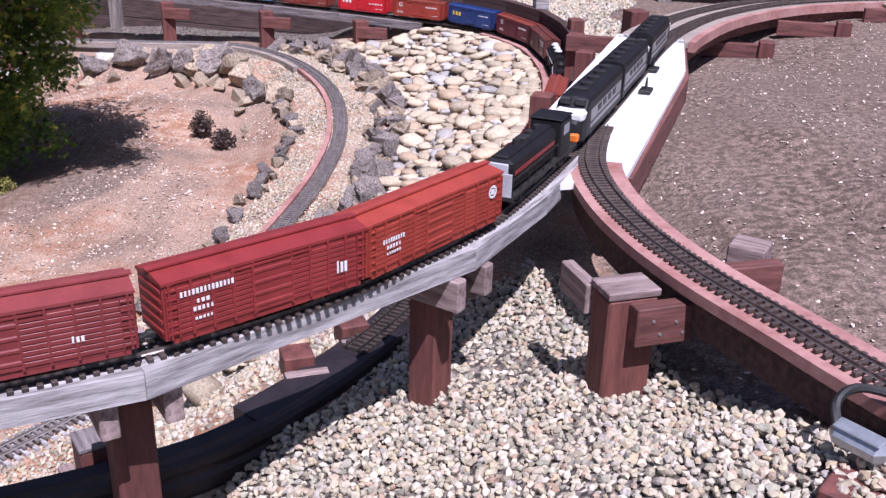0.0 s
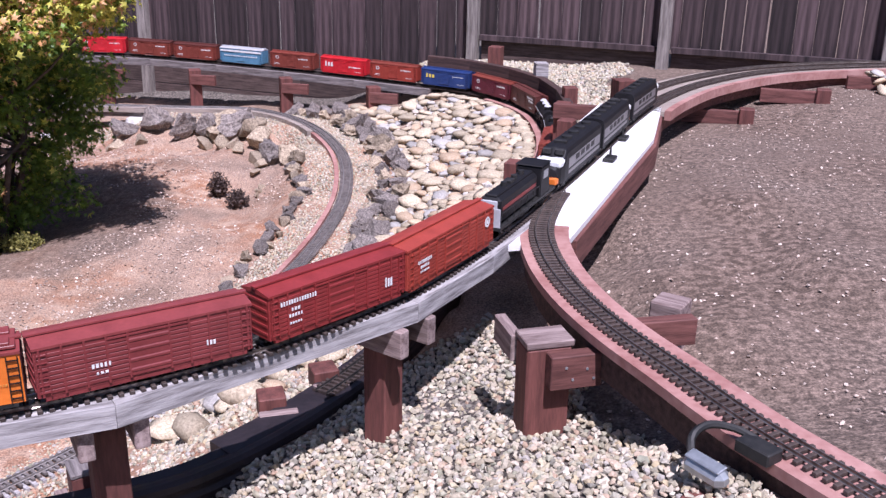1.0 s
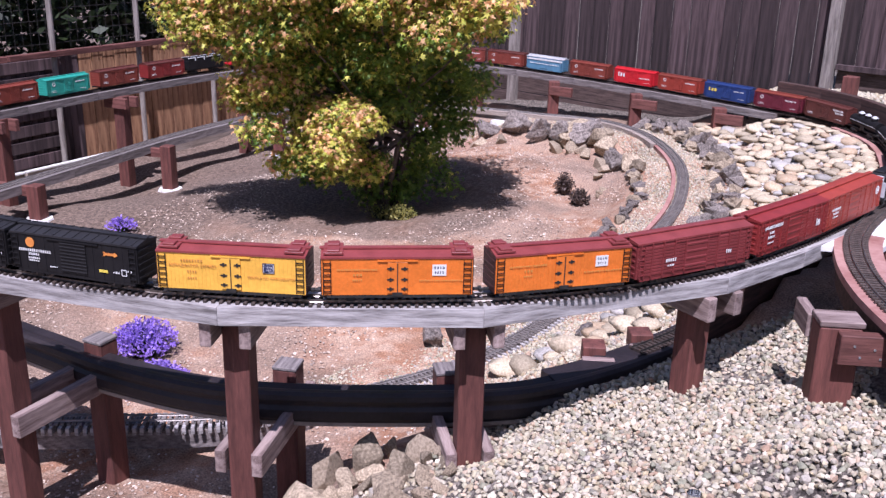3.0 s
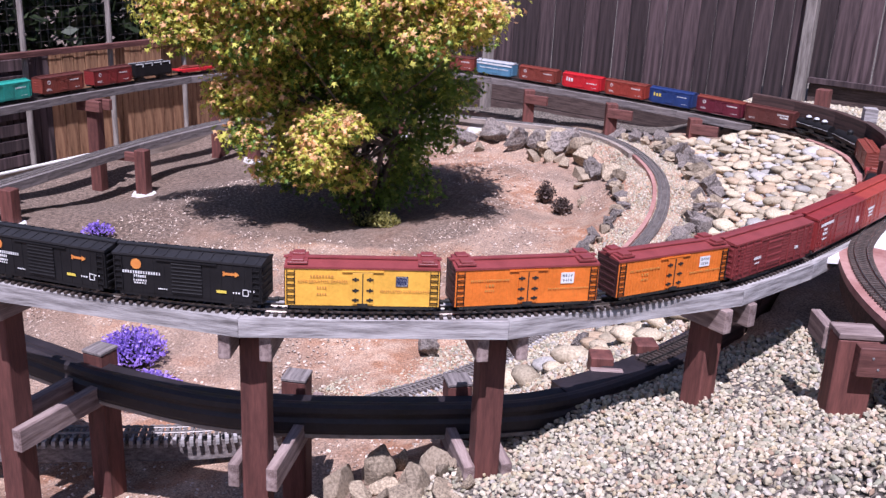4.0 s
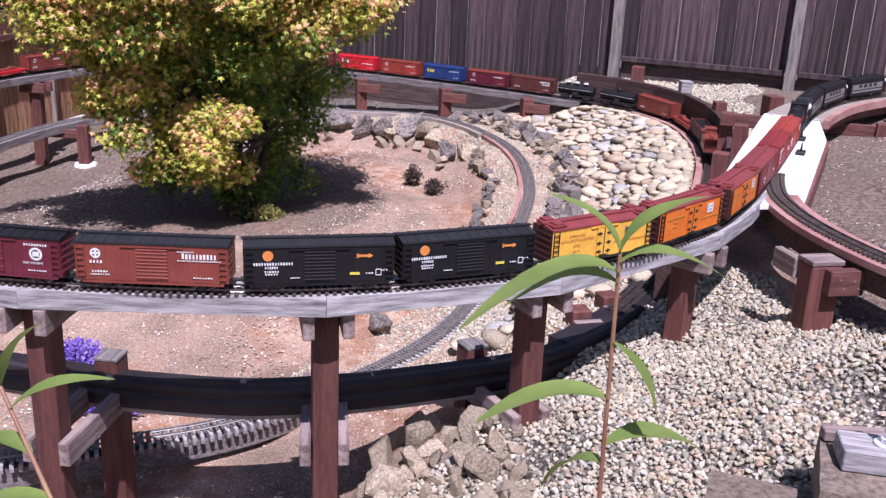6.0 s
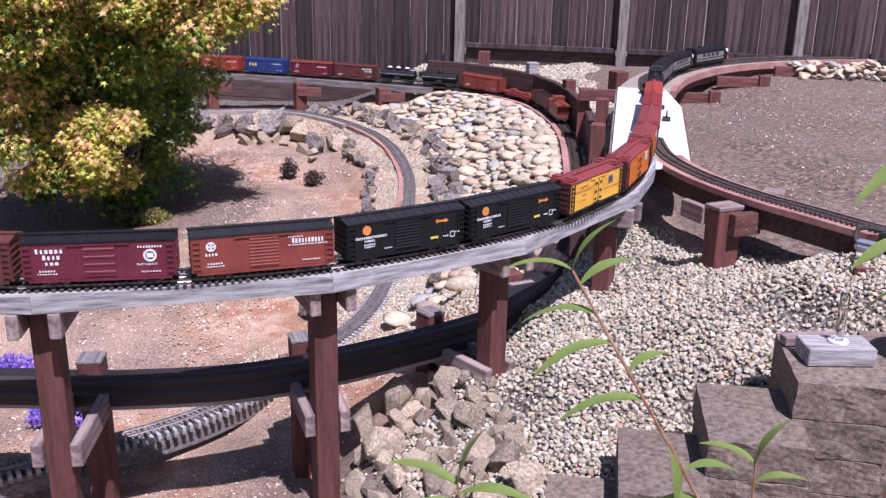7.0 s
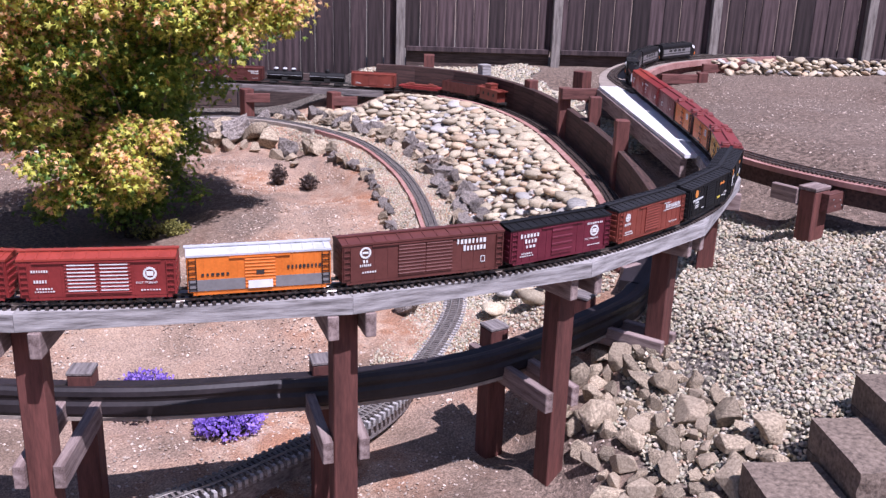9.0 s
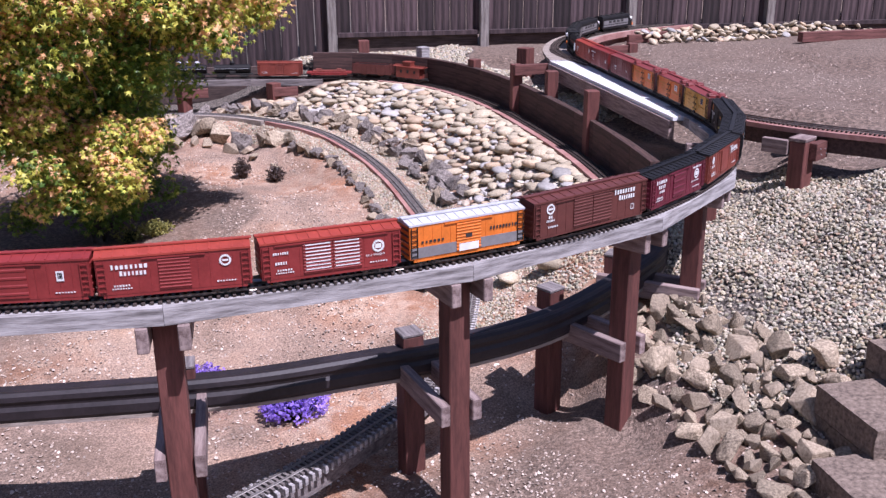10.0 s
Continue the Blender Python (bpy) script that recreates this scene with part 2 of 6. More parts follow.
def mitred(name, parent, pts, w, h, material, lift=0.0):
    """Boards laid end to end along pts (x, y, z of their top's middle), their ends cut to meet in the corners."""
    P = [Vector(p) for p in pts]
    dirs = [(b - a).normalized() for a, b in zip(P, P[1:])]
    for i, d in enumerate(dirs):
        m = Matrix.Translation(P[i]) @ Matrix.Rotation(math.atan2(d.y, d.x), 4, "Z")
        inv, L = m.inverted(), (P[i + 1] - P[i]).length
        cut = []
        for k in (i - 1, i + 1):
            a = math.atan2(dirs[k].y, dirs[k].x) - math.atan2(d.y, d.x) if 0 <= k < len(dirs) else 0.0
            cut.append(math.tan(math.atan2(math.sin(a), math.cos(a)) / 2))
        e = inv @ P[i + 1]
        bm = bmesh.new()
        v = []
        for x, z0, c in ((0.0004, 0.0, cut[0]), (e.x - 0.0004, e.z, cut[1])):
            for y, z in ((-w / 2, -h), (w / 2, -h), (w / 2, 0), (-w / 2, 0)):
                v.append(bm.verts.new((x - c * y, y, z0 + z + lift)))
        for f in ((0, 1, 2, 3), (4, 5, 6, 7), (0, 1, 5, 4), (1, 2, 6, 5), (2, 3, 7, 6), (3, 0, 4, 7)):
            bm.faces.new([v[j] for j in f])
        bmesh.ops.recalc_face_normals(bm, faces=bm.faces)
        bmesh.ops.bevel(bm, geom=list(bm.edges), offset=0.001, segments=1, affect="EDGES")
        part(name, bm, material, parent, "", m)


def post(name, parent, x, y, z0, z1, w, material, yaw=0.0, label="", lean=0.0):
    key = ("post", round(z1 - z0, 2), w, material.name)
    if key not in BOARD_MESH:
        BOARD_MESH[key] = finish(B(0, 0, (z1 - z0) / 2, w, w, z1 - z0, bevel=0.004), name)
    return part(name, BOARD_MESH[key], material, parent, label, pose(x, y, z0, lean, 0, yaw))


class Path:
    """A smooth line through points (x, y, z), run by its length."""

    def __init__(self, pts, step=0.02):
        P = [Vector(p) for p in pts]
        P = [P[0] * 2 - P[1]] + P + [P[-1] * 2 - P[-2]]
        out = []
        for i in range(1, len(P) - 2):
            a, b, c, d = P[i - 1:i + 3]
            n = max(2, int((c - b).length / step))
            for k in range(n):
                u = k / n
                out.append(0.5 * ((2 * b) + (c - a) * u + (2 * a - 5 * b + 4 * c - d) * u * u + (3 * b - a - 3 * c + d) * u ** 3))
        out.append(P[-2])
        self.p = np.array(out)
        self.s = np.r_[0, np.cumsum(np.linalg.norm(np.diff(self.p, axis=0), axis=1))]
        self.length = self.s[-1]

    def at(self, s):
        if s < 0 or s > self.length:
            e = 0 if s < 0 else -1
            a, b = (self.p[0], self.p[1]) if s < 0 else (self.p[-2], self.p[-1])
            d = (b - a) / np.linalg.norm(b - a)
            return Vector(self.p[e] + d * (s - (0 if s < 0 else self.length)))
        return Vector([np.interp(s, self.s, self.p[:, i]) for i in range(3)])

    def yaw(self, s):
        d = self.at(s + 0.03) - self.at(s - 0.03)
        return math.atan2(d.y, d.x)

    def side(self, s, lat, dz=0.0):
        """The point lat metres to the left of the line."""
        a = self.yaw(s)
        return self.at(s) + Vector((-math.sin(a) * lat, math.cos(a) * lat, dz))

    def near(self, x, y):
        d = np.hypot(self.p[:, 0] - x, self.p[:, 1] - y)
        return self.s[int(d.argmin())]

    def lateral(self, x, y):
        s = self.near(x, y)
        q, a = self.at(s), self.yaw(s)
        return s, -(x - q.x) * math.sin(a) + (y - q.y) * math.cos(a)


def sweep(path, s0, s1, profile, step=0.06, bm=None):
    """A closed profile (lateral, height) drawn along the path."""
    bm = bm or bmesh.new()
    n = max(1, int((s1 - s0) / step))
    rings = []
    for i in range(n + 1):
        s = s0 + (s1 - s0) * i / n
        rings.append([bm.verts.new(path.side(s, l, z)) for l, z in profile])
    k = len(profile)
    for a, b in zip(rings, rings[1:]):
        for j in range(k):
            bm.faces.new((a[j], a[(j + 1) % k], b[(j + 1) % k], b[j]))
    bm.faces.new(rings[0]), bm.faces.new(rings[-1][::-1])
    return bm


GAUGE = 0.045
_sl = B(0, 0, 0.004, 0.0115, 0.089, 0.0095, bevel=0.0012)
SLEEPER = finish(_sl, "sleeper")
SLEEPER.materials.append(M_SLEEPER)
PITCH = 0.0243


def track(name, path, s0, s1, label, near=None, rail=None, tie=None):
    """Two rails on sleepers; the path runs at the deck's top. near: the stretch whose sleepers are single parts."""
    t = thing(name, label, "railway track", Matrix.Translation(path.at((s0 + s1) / 2)))
    for lat in (GAUGE / 2, -GAUGE / 2):
        prof = [(lat - 0.0035, 0.008), (lat + 0.0035, 0.008), (lat + 0.001, 0.0105), (lat + 0.0012, 0.0135), (lat + 0.0016, 0.017), (lat - 0.0016, 0.017), (lat - 0.0012, 0.0135), (lat - 0.001, 0.0105)]
        part("rail", sweep(path, s0, s1, prof, 0.04), rail or M_RAIL, t)
    rest = bmesh.new()
    n = int((s1 - s0) / PITCH)
    for i in range(n):
        s = s0 + (i + 0.5) * PITCH
        q = path.at(s)
        m = Matrix.Translation(q) @ Matrix.Rotation(path.yaw(s) + random.uniform(-0.015, 0.015), 4, "Z")
        if near and near[0] < s < near[1]:
            part("sleeper", SLEEPER, None, t, "", m)
        else:
            box(rest, 0, 0, 0.004, 0.0115, 0.089, 0.0095, 0, m)
    if rest.verts:
        part("sleeper_run", rest, tie or M_SLEEPER, t)["kind"] = "stuff"
    return t


# ---- the lines ----
ZA = 0.885
A_XY = [(-8.6, 3.3), (-7.0, 2.66), (-5.4, 2.04), (-4.5, 1.7), (-3.9, 1.5), (-3.5, 1.35), (-3.1, 1.22), (-2.6, 1.14), (-2.15, 1.12), (-1.7, 1.15), (-1.25, 1.25), (-0.75, 1.48), (-0.35, 1.76), (0.0, 2.16),
        (0.2, 2.52), (0.37, 2.92), (0.56, 3.42), (0.80, 4.08), (1.04, 4.75), (1.30, 5.35), (1.68, 5.95), (2.25, 6.5), (3.0, 6.85), (3.8, 7.0), (4.8, 7.02), (6.5, 6.85), (9.0, 6.6)]
LINE_A = Path([(x, y, ZA) for x, y in A_XY])
LINE_R = Path([(x, y, ZA) for x, y in [(0.62, 3.5), (0.53, 3.2), (0.465, 2.85), (0.475, 2.55), (0.53, 2.28), (0.62, 2.03), (0.74, 1.79), (0.86, 1.55), (1.0, 1.33), (1.16, 1.1), (1.4, 0.8)]])
LINE_B = Path([(-5.9, 3.0, 0.37), (-4.9, 2.6, 0.37), (-4.1, 2.16, 0.37), (-3.4, 1.88, 0.37), (-2.85, 1.7, 0.37), (-2.4, 1.62, 0.375), (-2.02, 1.57, 0.38), (-1.5, 1.6, 0.39), (-0.82, 1.88, 0.4), (-0.5, 2.12, 0.4), (-0.2, 2.6, 0.4), (0.08, 3.3, 0.4), (0.32, 4.0, 0.4), (0.52, 4.8, 0.41), (0.67, 5.6, 0.43), (0.7, 6.3, 0.45), (0.58, 6.95, 0.47), (0.2, 7.45, 0.49),
               (-0.3, 7.72, 0.5), (-0.8, 7.93, 0.51), (-1.6, 8.25, 0.52), (-2.5, 8.55, 0.53), (-3.4, 8.75, 0.54), (-4.2, 8.55, 0.55), (-4.85, 8.0, 0.56), (-5.25, 7.2, 0.56), (-5.45, 6.4, 0.56), (-5.55, 5.5, 0.56), (-5.6, 4.6, 0.56), (-5.65, 3.0, 0.56)])
LINE_C = Path([(-5.2, 3.4, 0.09), (-5.22, 4.6, 0.1), (-5.2, 5.8, 0.12), (-5.05, 6.9, 0.13), (-4.5, 7.6, 0.18), (-3.7, 7.8, 0.23), (-3.0, 7.75, 0.25), (-2.41, 7.71, 0.26), (-1.75, 7.65, 0.27), (-1.22, 7.2, 0.27), (-0.81, 6.4, 0.25), (-0.66, 5.7, 0.17), (-0.68, 5.0, 0.1), (-0.82, 4.2, 0.04),
               (-1.0, 3.3, -0.01), (-1.26, 2.75, -0.04), (-1.8, 2.06, -0.045), (-2.4, 1.7, -0.045), (-2.85, 1.5, -0.045), (-3.6, 1.25, -0.045)])

# ---- terrain ----
G_NEAR = [(-0.08, 2.17, 0.39), (0.04, 2.2, 0.44), (0.37, 1.93, 0.575), (-0.7, 1.61, 0.27), (-0.29, 2.42, 0.36), (-0.36, 1.49, 0.42), (-0.77, 1.4, 0.2), (-0.95, 1.65, 0.13), (-1.0, 1.25, 0.13), (-1.42, 1.25, -0.115), (-2.15, 1.12, -0.18), (-3.1, 1.2, -0.3), (-3.3, 1.75, -0.28), (-2.65, 1.45, -0.25), (-0.3, 0.7, 0.4), (0.3, 1.2, 0.6), (0.73, 1.33, 0.835), (0.86, 1.22, 0.85), (0.6, 1.36, 0.75), (0.75, 1.1, 0.83), (-1.0, 0.2, 0.1), (-1.8, 0.3, -0.02), (-3.2, -0.4, -0.1), (0.6, 0.25, 0.3), (0.0, 0.2, 0.12), (-0.5, 0.1, 0.05), (0.2, -0.6, 0.1), (-1.2, -1.2, 0.0)]
G_LOW = [(-1.59, 5.98, 0.0), (-1.4, 5.5, 0.0), (-2.88, 2.65, -0.2), (-2.5, 2.3, -0.19), (-2.85, 5.37, -0.13), (-1.33, 2.45, -0.06), (-2.5, 2.0, -0.15), (-1.4, 1.72, -0.2), (-2.16, 1.66, -0.2), (-1.75, 1.6, -0.2), (-4.0, 4.0, -0.2), (-4.7, 6.5, -0.26), (-5.6, 6.8, -0.3), (-5.42, 5.4, -0.3), (-2.0, 4.2, -0.06), (-1.3, 4.2, -0.04), (-5.0, 3.0, -0.25), (-3.2, 7.2, -0.06), (-2.1, 7.1, 0.03), (-1.4, 6.7, 0.05), (-3.0, 8.6, 0.05), (-1.5, 8.3, 0.16), (-0.75, 7.62, 0.29), (-1.6, 7.92, 0.13), (-2.5, 8.2, 0.02), (-5.0, 8.4, -0.22), (-8.0, 4.0, -0.3), (-0.5, 8.2, 0.4), (-6.0, 9.5, -0.25), (-4.2, 9.4, 0.0), (-2.4, 9.3, 0.15), (-8.0, 9.0, -0.3), (-1.8, 1.9, -0.16), (-2.4, 1.7, -0.19)]
G_HIGH = [(2.03, 4.2, 0.78), (1.59, 2.95, 0.78), (1.52, 3.73, 0.77), (1.13, 3.0, 0.69), (1.05, 3.59, 0.69), (1.1, 2.51, 0.7), (0.72, 2.2, 0.66), (0.84, 6.35, 0.62), (1.72, 7.72, 0.72), (3.05, 6.3, 0.78), (0.7, 4.5, 0.62), (0.6, 3.4, 0.55), (0.9, 1.2, 0.76), (1.5, 1.5, 0.8), (5.0, 5.0, 0.8), (5.0, 1.0, 0.8), (0.5, 7.7, 0.66), (8.0, 7.5, 0.8), (0.55, 2.75, 0.55), (0.42, 2.4, 0.52)]
G_BED = [(*LINE_C.at(s)[:2], LINE_C.at(s).z - 0.02) for s in np.arange(LINE_C.near(-2.4, 7.71), LINE_C.near(-1.26, 2.75), 0.35)]
G_BEDB = [(*LINE_B.at(s)[:2], LINE_B.at(s).z - 0.03) for s in np.arange(LINE_B.near(0.0, 3.1), LINE_B.near(-0.3, 7.72), 0.35)]
LOWSET = np.array(G_NEAR + G_LOW + G_BED + G_BEDB)
HIGHSET = np.array(G_NEAR + G_HIGH)
WALL0, WALL1 = LINE_B.near(0.02, 3.12), LINE_B.near(-0.3, 7.72)
_cb = LINE_C.p[LINE_C.s > LINE_C.near(-1.6, 2.3)][::5]
_wb = LINE_B.p[(LINE_B.s > WALL0 - 1.2) & (LINE_B.s < WALL1 + 0.6)]


def heights(x, y, pts):
    d2 = (x[:, None] - pts[None, :, 0]) ** 2 + (y[:, None] - pts[None, :, 1]) ** 2 + 0.006
    w = d2 ** -1.6
    return (w * pts[None, :, 2]).sum(1) / w.sum(1)


def right_of_wall(x, y):
    """How far a place lies to the right of the retaining wall's line (metres; negative to its left)."""
    d = np.hypot(x[:, None] - _wb[None, :, 0], y[:, None] - _wb[None, :, 1])
    i = np.clip(d.argmin(1), 1, len(_wb) - 2)
    t = _wb[i + 1] - _wb[i - 1]
    t = t[:, :2] / np.linalg.norm(t[:, :2], axis=1)[:, None]
    return (x - _wb[i, 0]) * t[:, 1] - (y - _wb[i, 1]) * t[:, 0]


def terrain(x, y):
    x, y = np.atleast_1d(np.asarray(x, float)), np.atleast_1d(np.asarray(y, float))
    lo, hi = heights(x, y, LOWSET), heights(x, y, HIGHSET)
    r = right_of_wall(x, y)
    hard = np.clip((r - 0.15) / 0.01, 0, 1)
    soft = np.clip((r + 0.5) / 1.2, 0, 1)
    k = np.clip((y - 2.7) / 0.5, 0, 1)
    w = (k * hard + (1 - k) * soft) * np.clip((x + 0.75) / 0.5, 0, 1)
    dc = np.hypot(x[:, None] - _cb[None, :, 0], y[:, None] - _cb[None, :, 1]).min(1)
    return lo * (1 - w) + hi * w - 0.055 * np.exp(-(dc / 0.16) ** 2)


def ground_z(x, y):
    return float(terrain(x, y)[0])


def gravel_zone(x, y):
    """1 on the crushed gravel, 0 on soil."""
    x, y = np.atleast_1d(np.asarray(x, float)), np.atleast_1d(np.asarray(y, float))
    edge = 0.06 * np.sin(7 * x + 3 * y) + 0.05 * np.sin(13 * y - 5 * x)
    bank = (x > -1.15 - 0.25 * (y - 1.2) + edge) & (y < 3.1 + edge - 1.2 * np.abs(x - 0.36)) & (x < 0.62 + 0.3 * (2.2 - y) + edge) & (y > 0.25) & ((x < -0.5) | (y > 0.6 + 0.1 * x))
    strip = (right_of_wall(x, y) > 0.1) & (y > 3.9) & (x < 0.55 + (y - 2.8) * 0.17 + edge)
    back = (right_of_wall(x, y) > 0.1) & (y > 6.6) & (y < 8.2) & (x < 0.95 + edge)
    return (bank | strip | back).astype(float)


def build_ground():
    xs = np.r_[-60, -30, -16, -11, -8, np.arange(-7, 5.0, 0.07), 5.5, 6.5, 8, 11, 16, 30, 60]
    ys = np.r_[-60, -30, -14, -7, -4, -2.5, np.arange(-1.5, 9.6, 0.07), 10, 11, 14, 20, 35, 60]
    X, Y = np.meshgrid(xs, ys)
    x, y = X.ravel(), Y.ravel()
    z = np.concatenate([terrain(x[i:i + 4000], y[i:i + 4000]) for i in range(0, len(x), 4000)])
    z += np.array([0.012 * noise.noise((a * 2.3, b * 2.3, 0)) + 0.006 * noise.noise((a * 9, b * 9, 3)) for a, b in zip(x, y)])
    nx, ny = len(xs), len(ys)
    idx = np.arange(nx * ny).reshape(ny, nx)
    faces = np.stack([idx[:-1, :-1], idx[:-1, 1:], idx[1:, 1:], idx[1:, :-1]], -1).reshape(-1, 4)
    me = bpy.data.meshes.new("ground")
    me.from_pydata(np.stack([x, y, z], 1).tolist(), [], faces.tolist())
    g = np.concatenate([gravel_zone(x[i:i + 4000], y[i:i + 4000]) for i in range(0, len(x), 4000)])
    # darker soil: right side, far left, a disc round the maple, near edge
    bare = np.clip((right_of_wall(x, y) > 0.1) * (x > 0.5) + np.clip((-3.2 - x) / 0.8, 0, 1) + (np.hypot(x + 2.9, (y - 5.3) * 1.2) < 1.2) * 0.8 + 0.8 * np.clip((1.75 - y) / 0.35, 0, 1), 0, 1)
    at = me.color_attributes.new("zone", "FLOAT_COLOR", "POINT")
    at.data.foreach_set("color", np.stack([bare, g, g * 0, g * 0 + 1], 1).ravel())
    me.shade_smooth()
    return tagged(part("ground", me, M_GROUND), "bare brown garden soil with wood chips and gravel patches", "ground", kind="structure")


build_ground()

# ---- fence ----
FA = Vector((0.235, 8.17, 0))
FDIR = Vector((1.5, -0.51, 0)).normalized()
FOUT = Vector((0.51, 1.5, 0)).normalized()


def fence_back():
    f = thing("fence_back", "tall weathered dark grey wooden board fence with rails", "fence", Matrix.Translation(FA), kind="structure")
    yaw = math.degrees(math.atan2(FDIR.y, FDIR.x))
    widths = (0.15, 0.172, 0.19)
    kinds = []
    for w in widths:
        me = finish(B(0, 0, 0, w, 0.02, 1.95, bevel=0.003), "fence_board")
        me.materials.append(M_FENCE)
        kinds.append(me)
    rf = random.Random(21)
    u = -6.6
    while u < 12:
        k = rf.randrange(3)
        u += widths[k] / 2
        low = u < -0.1
        zb = 0.56 if low else 0.86
        q = FA + FDIR * u + FOUT * (0.035 + rf.uniform(-0.005, 0.005) - (0.012 if rf.random() < 0.14 else 0))
        part("fence_board", kinds[k], None, f, "", Matrix.Translation((q.x, q.y, zb + 0.975 + rf.uniform(-0.01, 0.01))) @ Euler((0, radians(rf.uniform(-0.4, 0.4)), radians(yaw + rf.uniform(-1.5, 1.5)))).to_matrix().to_4x4())
        u += widths[k] / 2 + rf.uniform(0.004, 0.011)
    for u in (-5.4, -3.68, -0.12, 1.55, 3.24, 4.9, 6.5, 8.1, 9.7):
        q = FA + FDIR * u - FOUT * 0.02
        post("fence_post", f, q.x, q.y, ground_z(q.x, q.y) - 0.3, 2.8, 0.095, M_FENCEPOST, yaw)
    for a, b in ((-6.6, -5.46), (-5.34, -3.74), (-3.62, -1.9), (-1.89, -0.18)):  # planks laid level below the boards
        for z in (0.47, 0.28, 0.09, -0.1):
            p, q = FA + FDIR * a + FOUT * 0.02, FA + FDIR * b + FOUT * 0.02
            board("retaining_plank", f, (p.x, p.y, z), (q.x, q.y, z), 0.035, 0.183, M_RETAIN)
    for a, b in ((-0.06, 1.49), (1.61, 3.18), (3.3, 4.84), (4.96, 6.44), (6.56, 8.04), (8.16, 9.64)):
        p, q = FA + FDIR * a, FA + FDIR * b
        board("fence_rail", f, (p.x, p.y, 0.865), (q.x, q.y, 0.865), 0.05, 0.05, M_FENCE)
        p, q = p + FOUT * 0.05, q + FOUT * 0.05
        board("kickboard", f, (p.x, p.y, 0.735), (q.x, q.y, 0.735), 0.035, 0.2, M_RETAIN)


def fence_left():
    f = thing("fence_left", "brown wooden fence panels with wire mesh above and pale stakes", "fence", pose(-6.15, 6, -0.3), kind="structure")
    me = finish(B(0, 0, 0, 0.02, 0.136, 1.15, bevel=0.002), "fence_panel")
    me.materials.append(M_FENCELEFT)
    # darker copy of the panel, its colour carries the shade of the near stretch
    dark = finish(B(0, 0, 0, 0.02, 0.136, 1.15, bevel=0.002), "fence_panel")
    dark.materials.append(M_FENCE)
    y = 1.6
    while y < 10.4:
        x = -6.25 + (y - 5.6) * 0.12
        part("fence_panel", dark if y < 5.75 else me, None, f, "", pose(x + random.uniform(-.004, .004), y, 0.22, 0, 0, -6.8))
        y += 0.14
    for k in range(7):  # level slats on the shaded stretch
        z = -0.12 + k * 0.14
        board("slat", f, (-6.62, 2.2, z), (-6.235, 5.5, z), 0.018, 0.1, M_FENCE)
    for k in range(6):  # taller red-brown boards at the far end
        y = 7.2 + k * 0.5
        x = -6.19 + (y - 5.6) * 0.12
        board("upper_board", f, (x, y - 0.245, 0.957), (x + 0.059, y + 0.245, 0.957), 0.02, 0.22, M_REDX)
    for y in (3.4, 4.4, 5.4, 6.36, 7.34, 8.3):
        x = -6.15 + (y - 5.6) * 0.12
        part("stake", cyl(bmesh.new(), (0, 0, 0), (0, 0, 2.4), 0.026), M_FENCEPOST, f, "", pose(x, y, -0.3))
        board("kickboard", f, (x + 0.03, y - 0.49, -0.23), (x + 0.147, y + 0.49, -0.23), 0.035, 0.14, M_KICK)
        board("kickboard_cap", f, (x + 0.035, y - 0.49, -0.151), (x + 0.152, y + 0.49, -0.151), 0.05, 0.016, M_CONC)
        board("top_rail", f, (x - 0.02, y - 0.49, 0.82), (x + 0.097, y + 0.49, 0.82), 0.06, 0.05, M_REDX)
    wire = bmesh.new()
    a, b = Vector((-6.2 - 4 * 0.12, 1.6, 0)), Vector((-6.2 + 4.8 * 0.12, 10.4, 0))
    for i in range(12):
        z = 0.9 + i * 0.1
        cyl(wire, (a.x, a.y, z), (b.x, b.y, z), 0.0022, n=4)
    for i in range(110):
        p = a.lerp(b, i / 109)
        cyl(wire, (p.x, p.y, 0.85), (p.x, p.y, 2.05), 0.0022, n=4)
    part("wire_mesh", wire, M_WIRE, f, "thin welded wire mesh")


fence_back()
fence_left()


# ---- upper trestle ----
POSTS_A = [(-4.9, 1.93), (-4.05, 1.62), (-3.17, 1.3), (-2.192, 1.185), (-1.31, 1.325), (-0.643, 1.655), (-0.026, 2.22)]


def trestle_bent(x, y, yaw, zb, label="dark red stained timber trestle post with grey cap blocks"):
    t = thing("trestle_bent", label, "trestle post", pose(x, y, zb, 0, 0, yaw), "trestle posts")
    post("post", t, x, y, zb - 0.25, ZA - 0.062, 0.085, M_RED, yaw)
    c, s = math.cos(radians(yaw)), math.sin(radians(yaw))
    for k in (-0.0625, 0.0625):
        ox, oy = x + c * k, y + s * k
        board("cap_block", t, (ox + s * 0.135, oy - c * 0.135, ZA - 0.105), (ox - s * 0.135, oy + c * 0.135, ZA - 0.105), 0.037, 0.085, M_GREYRED)
    return t


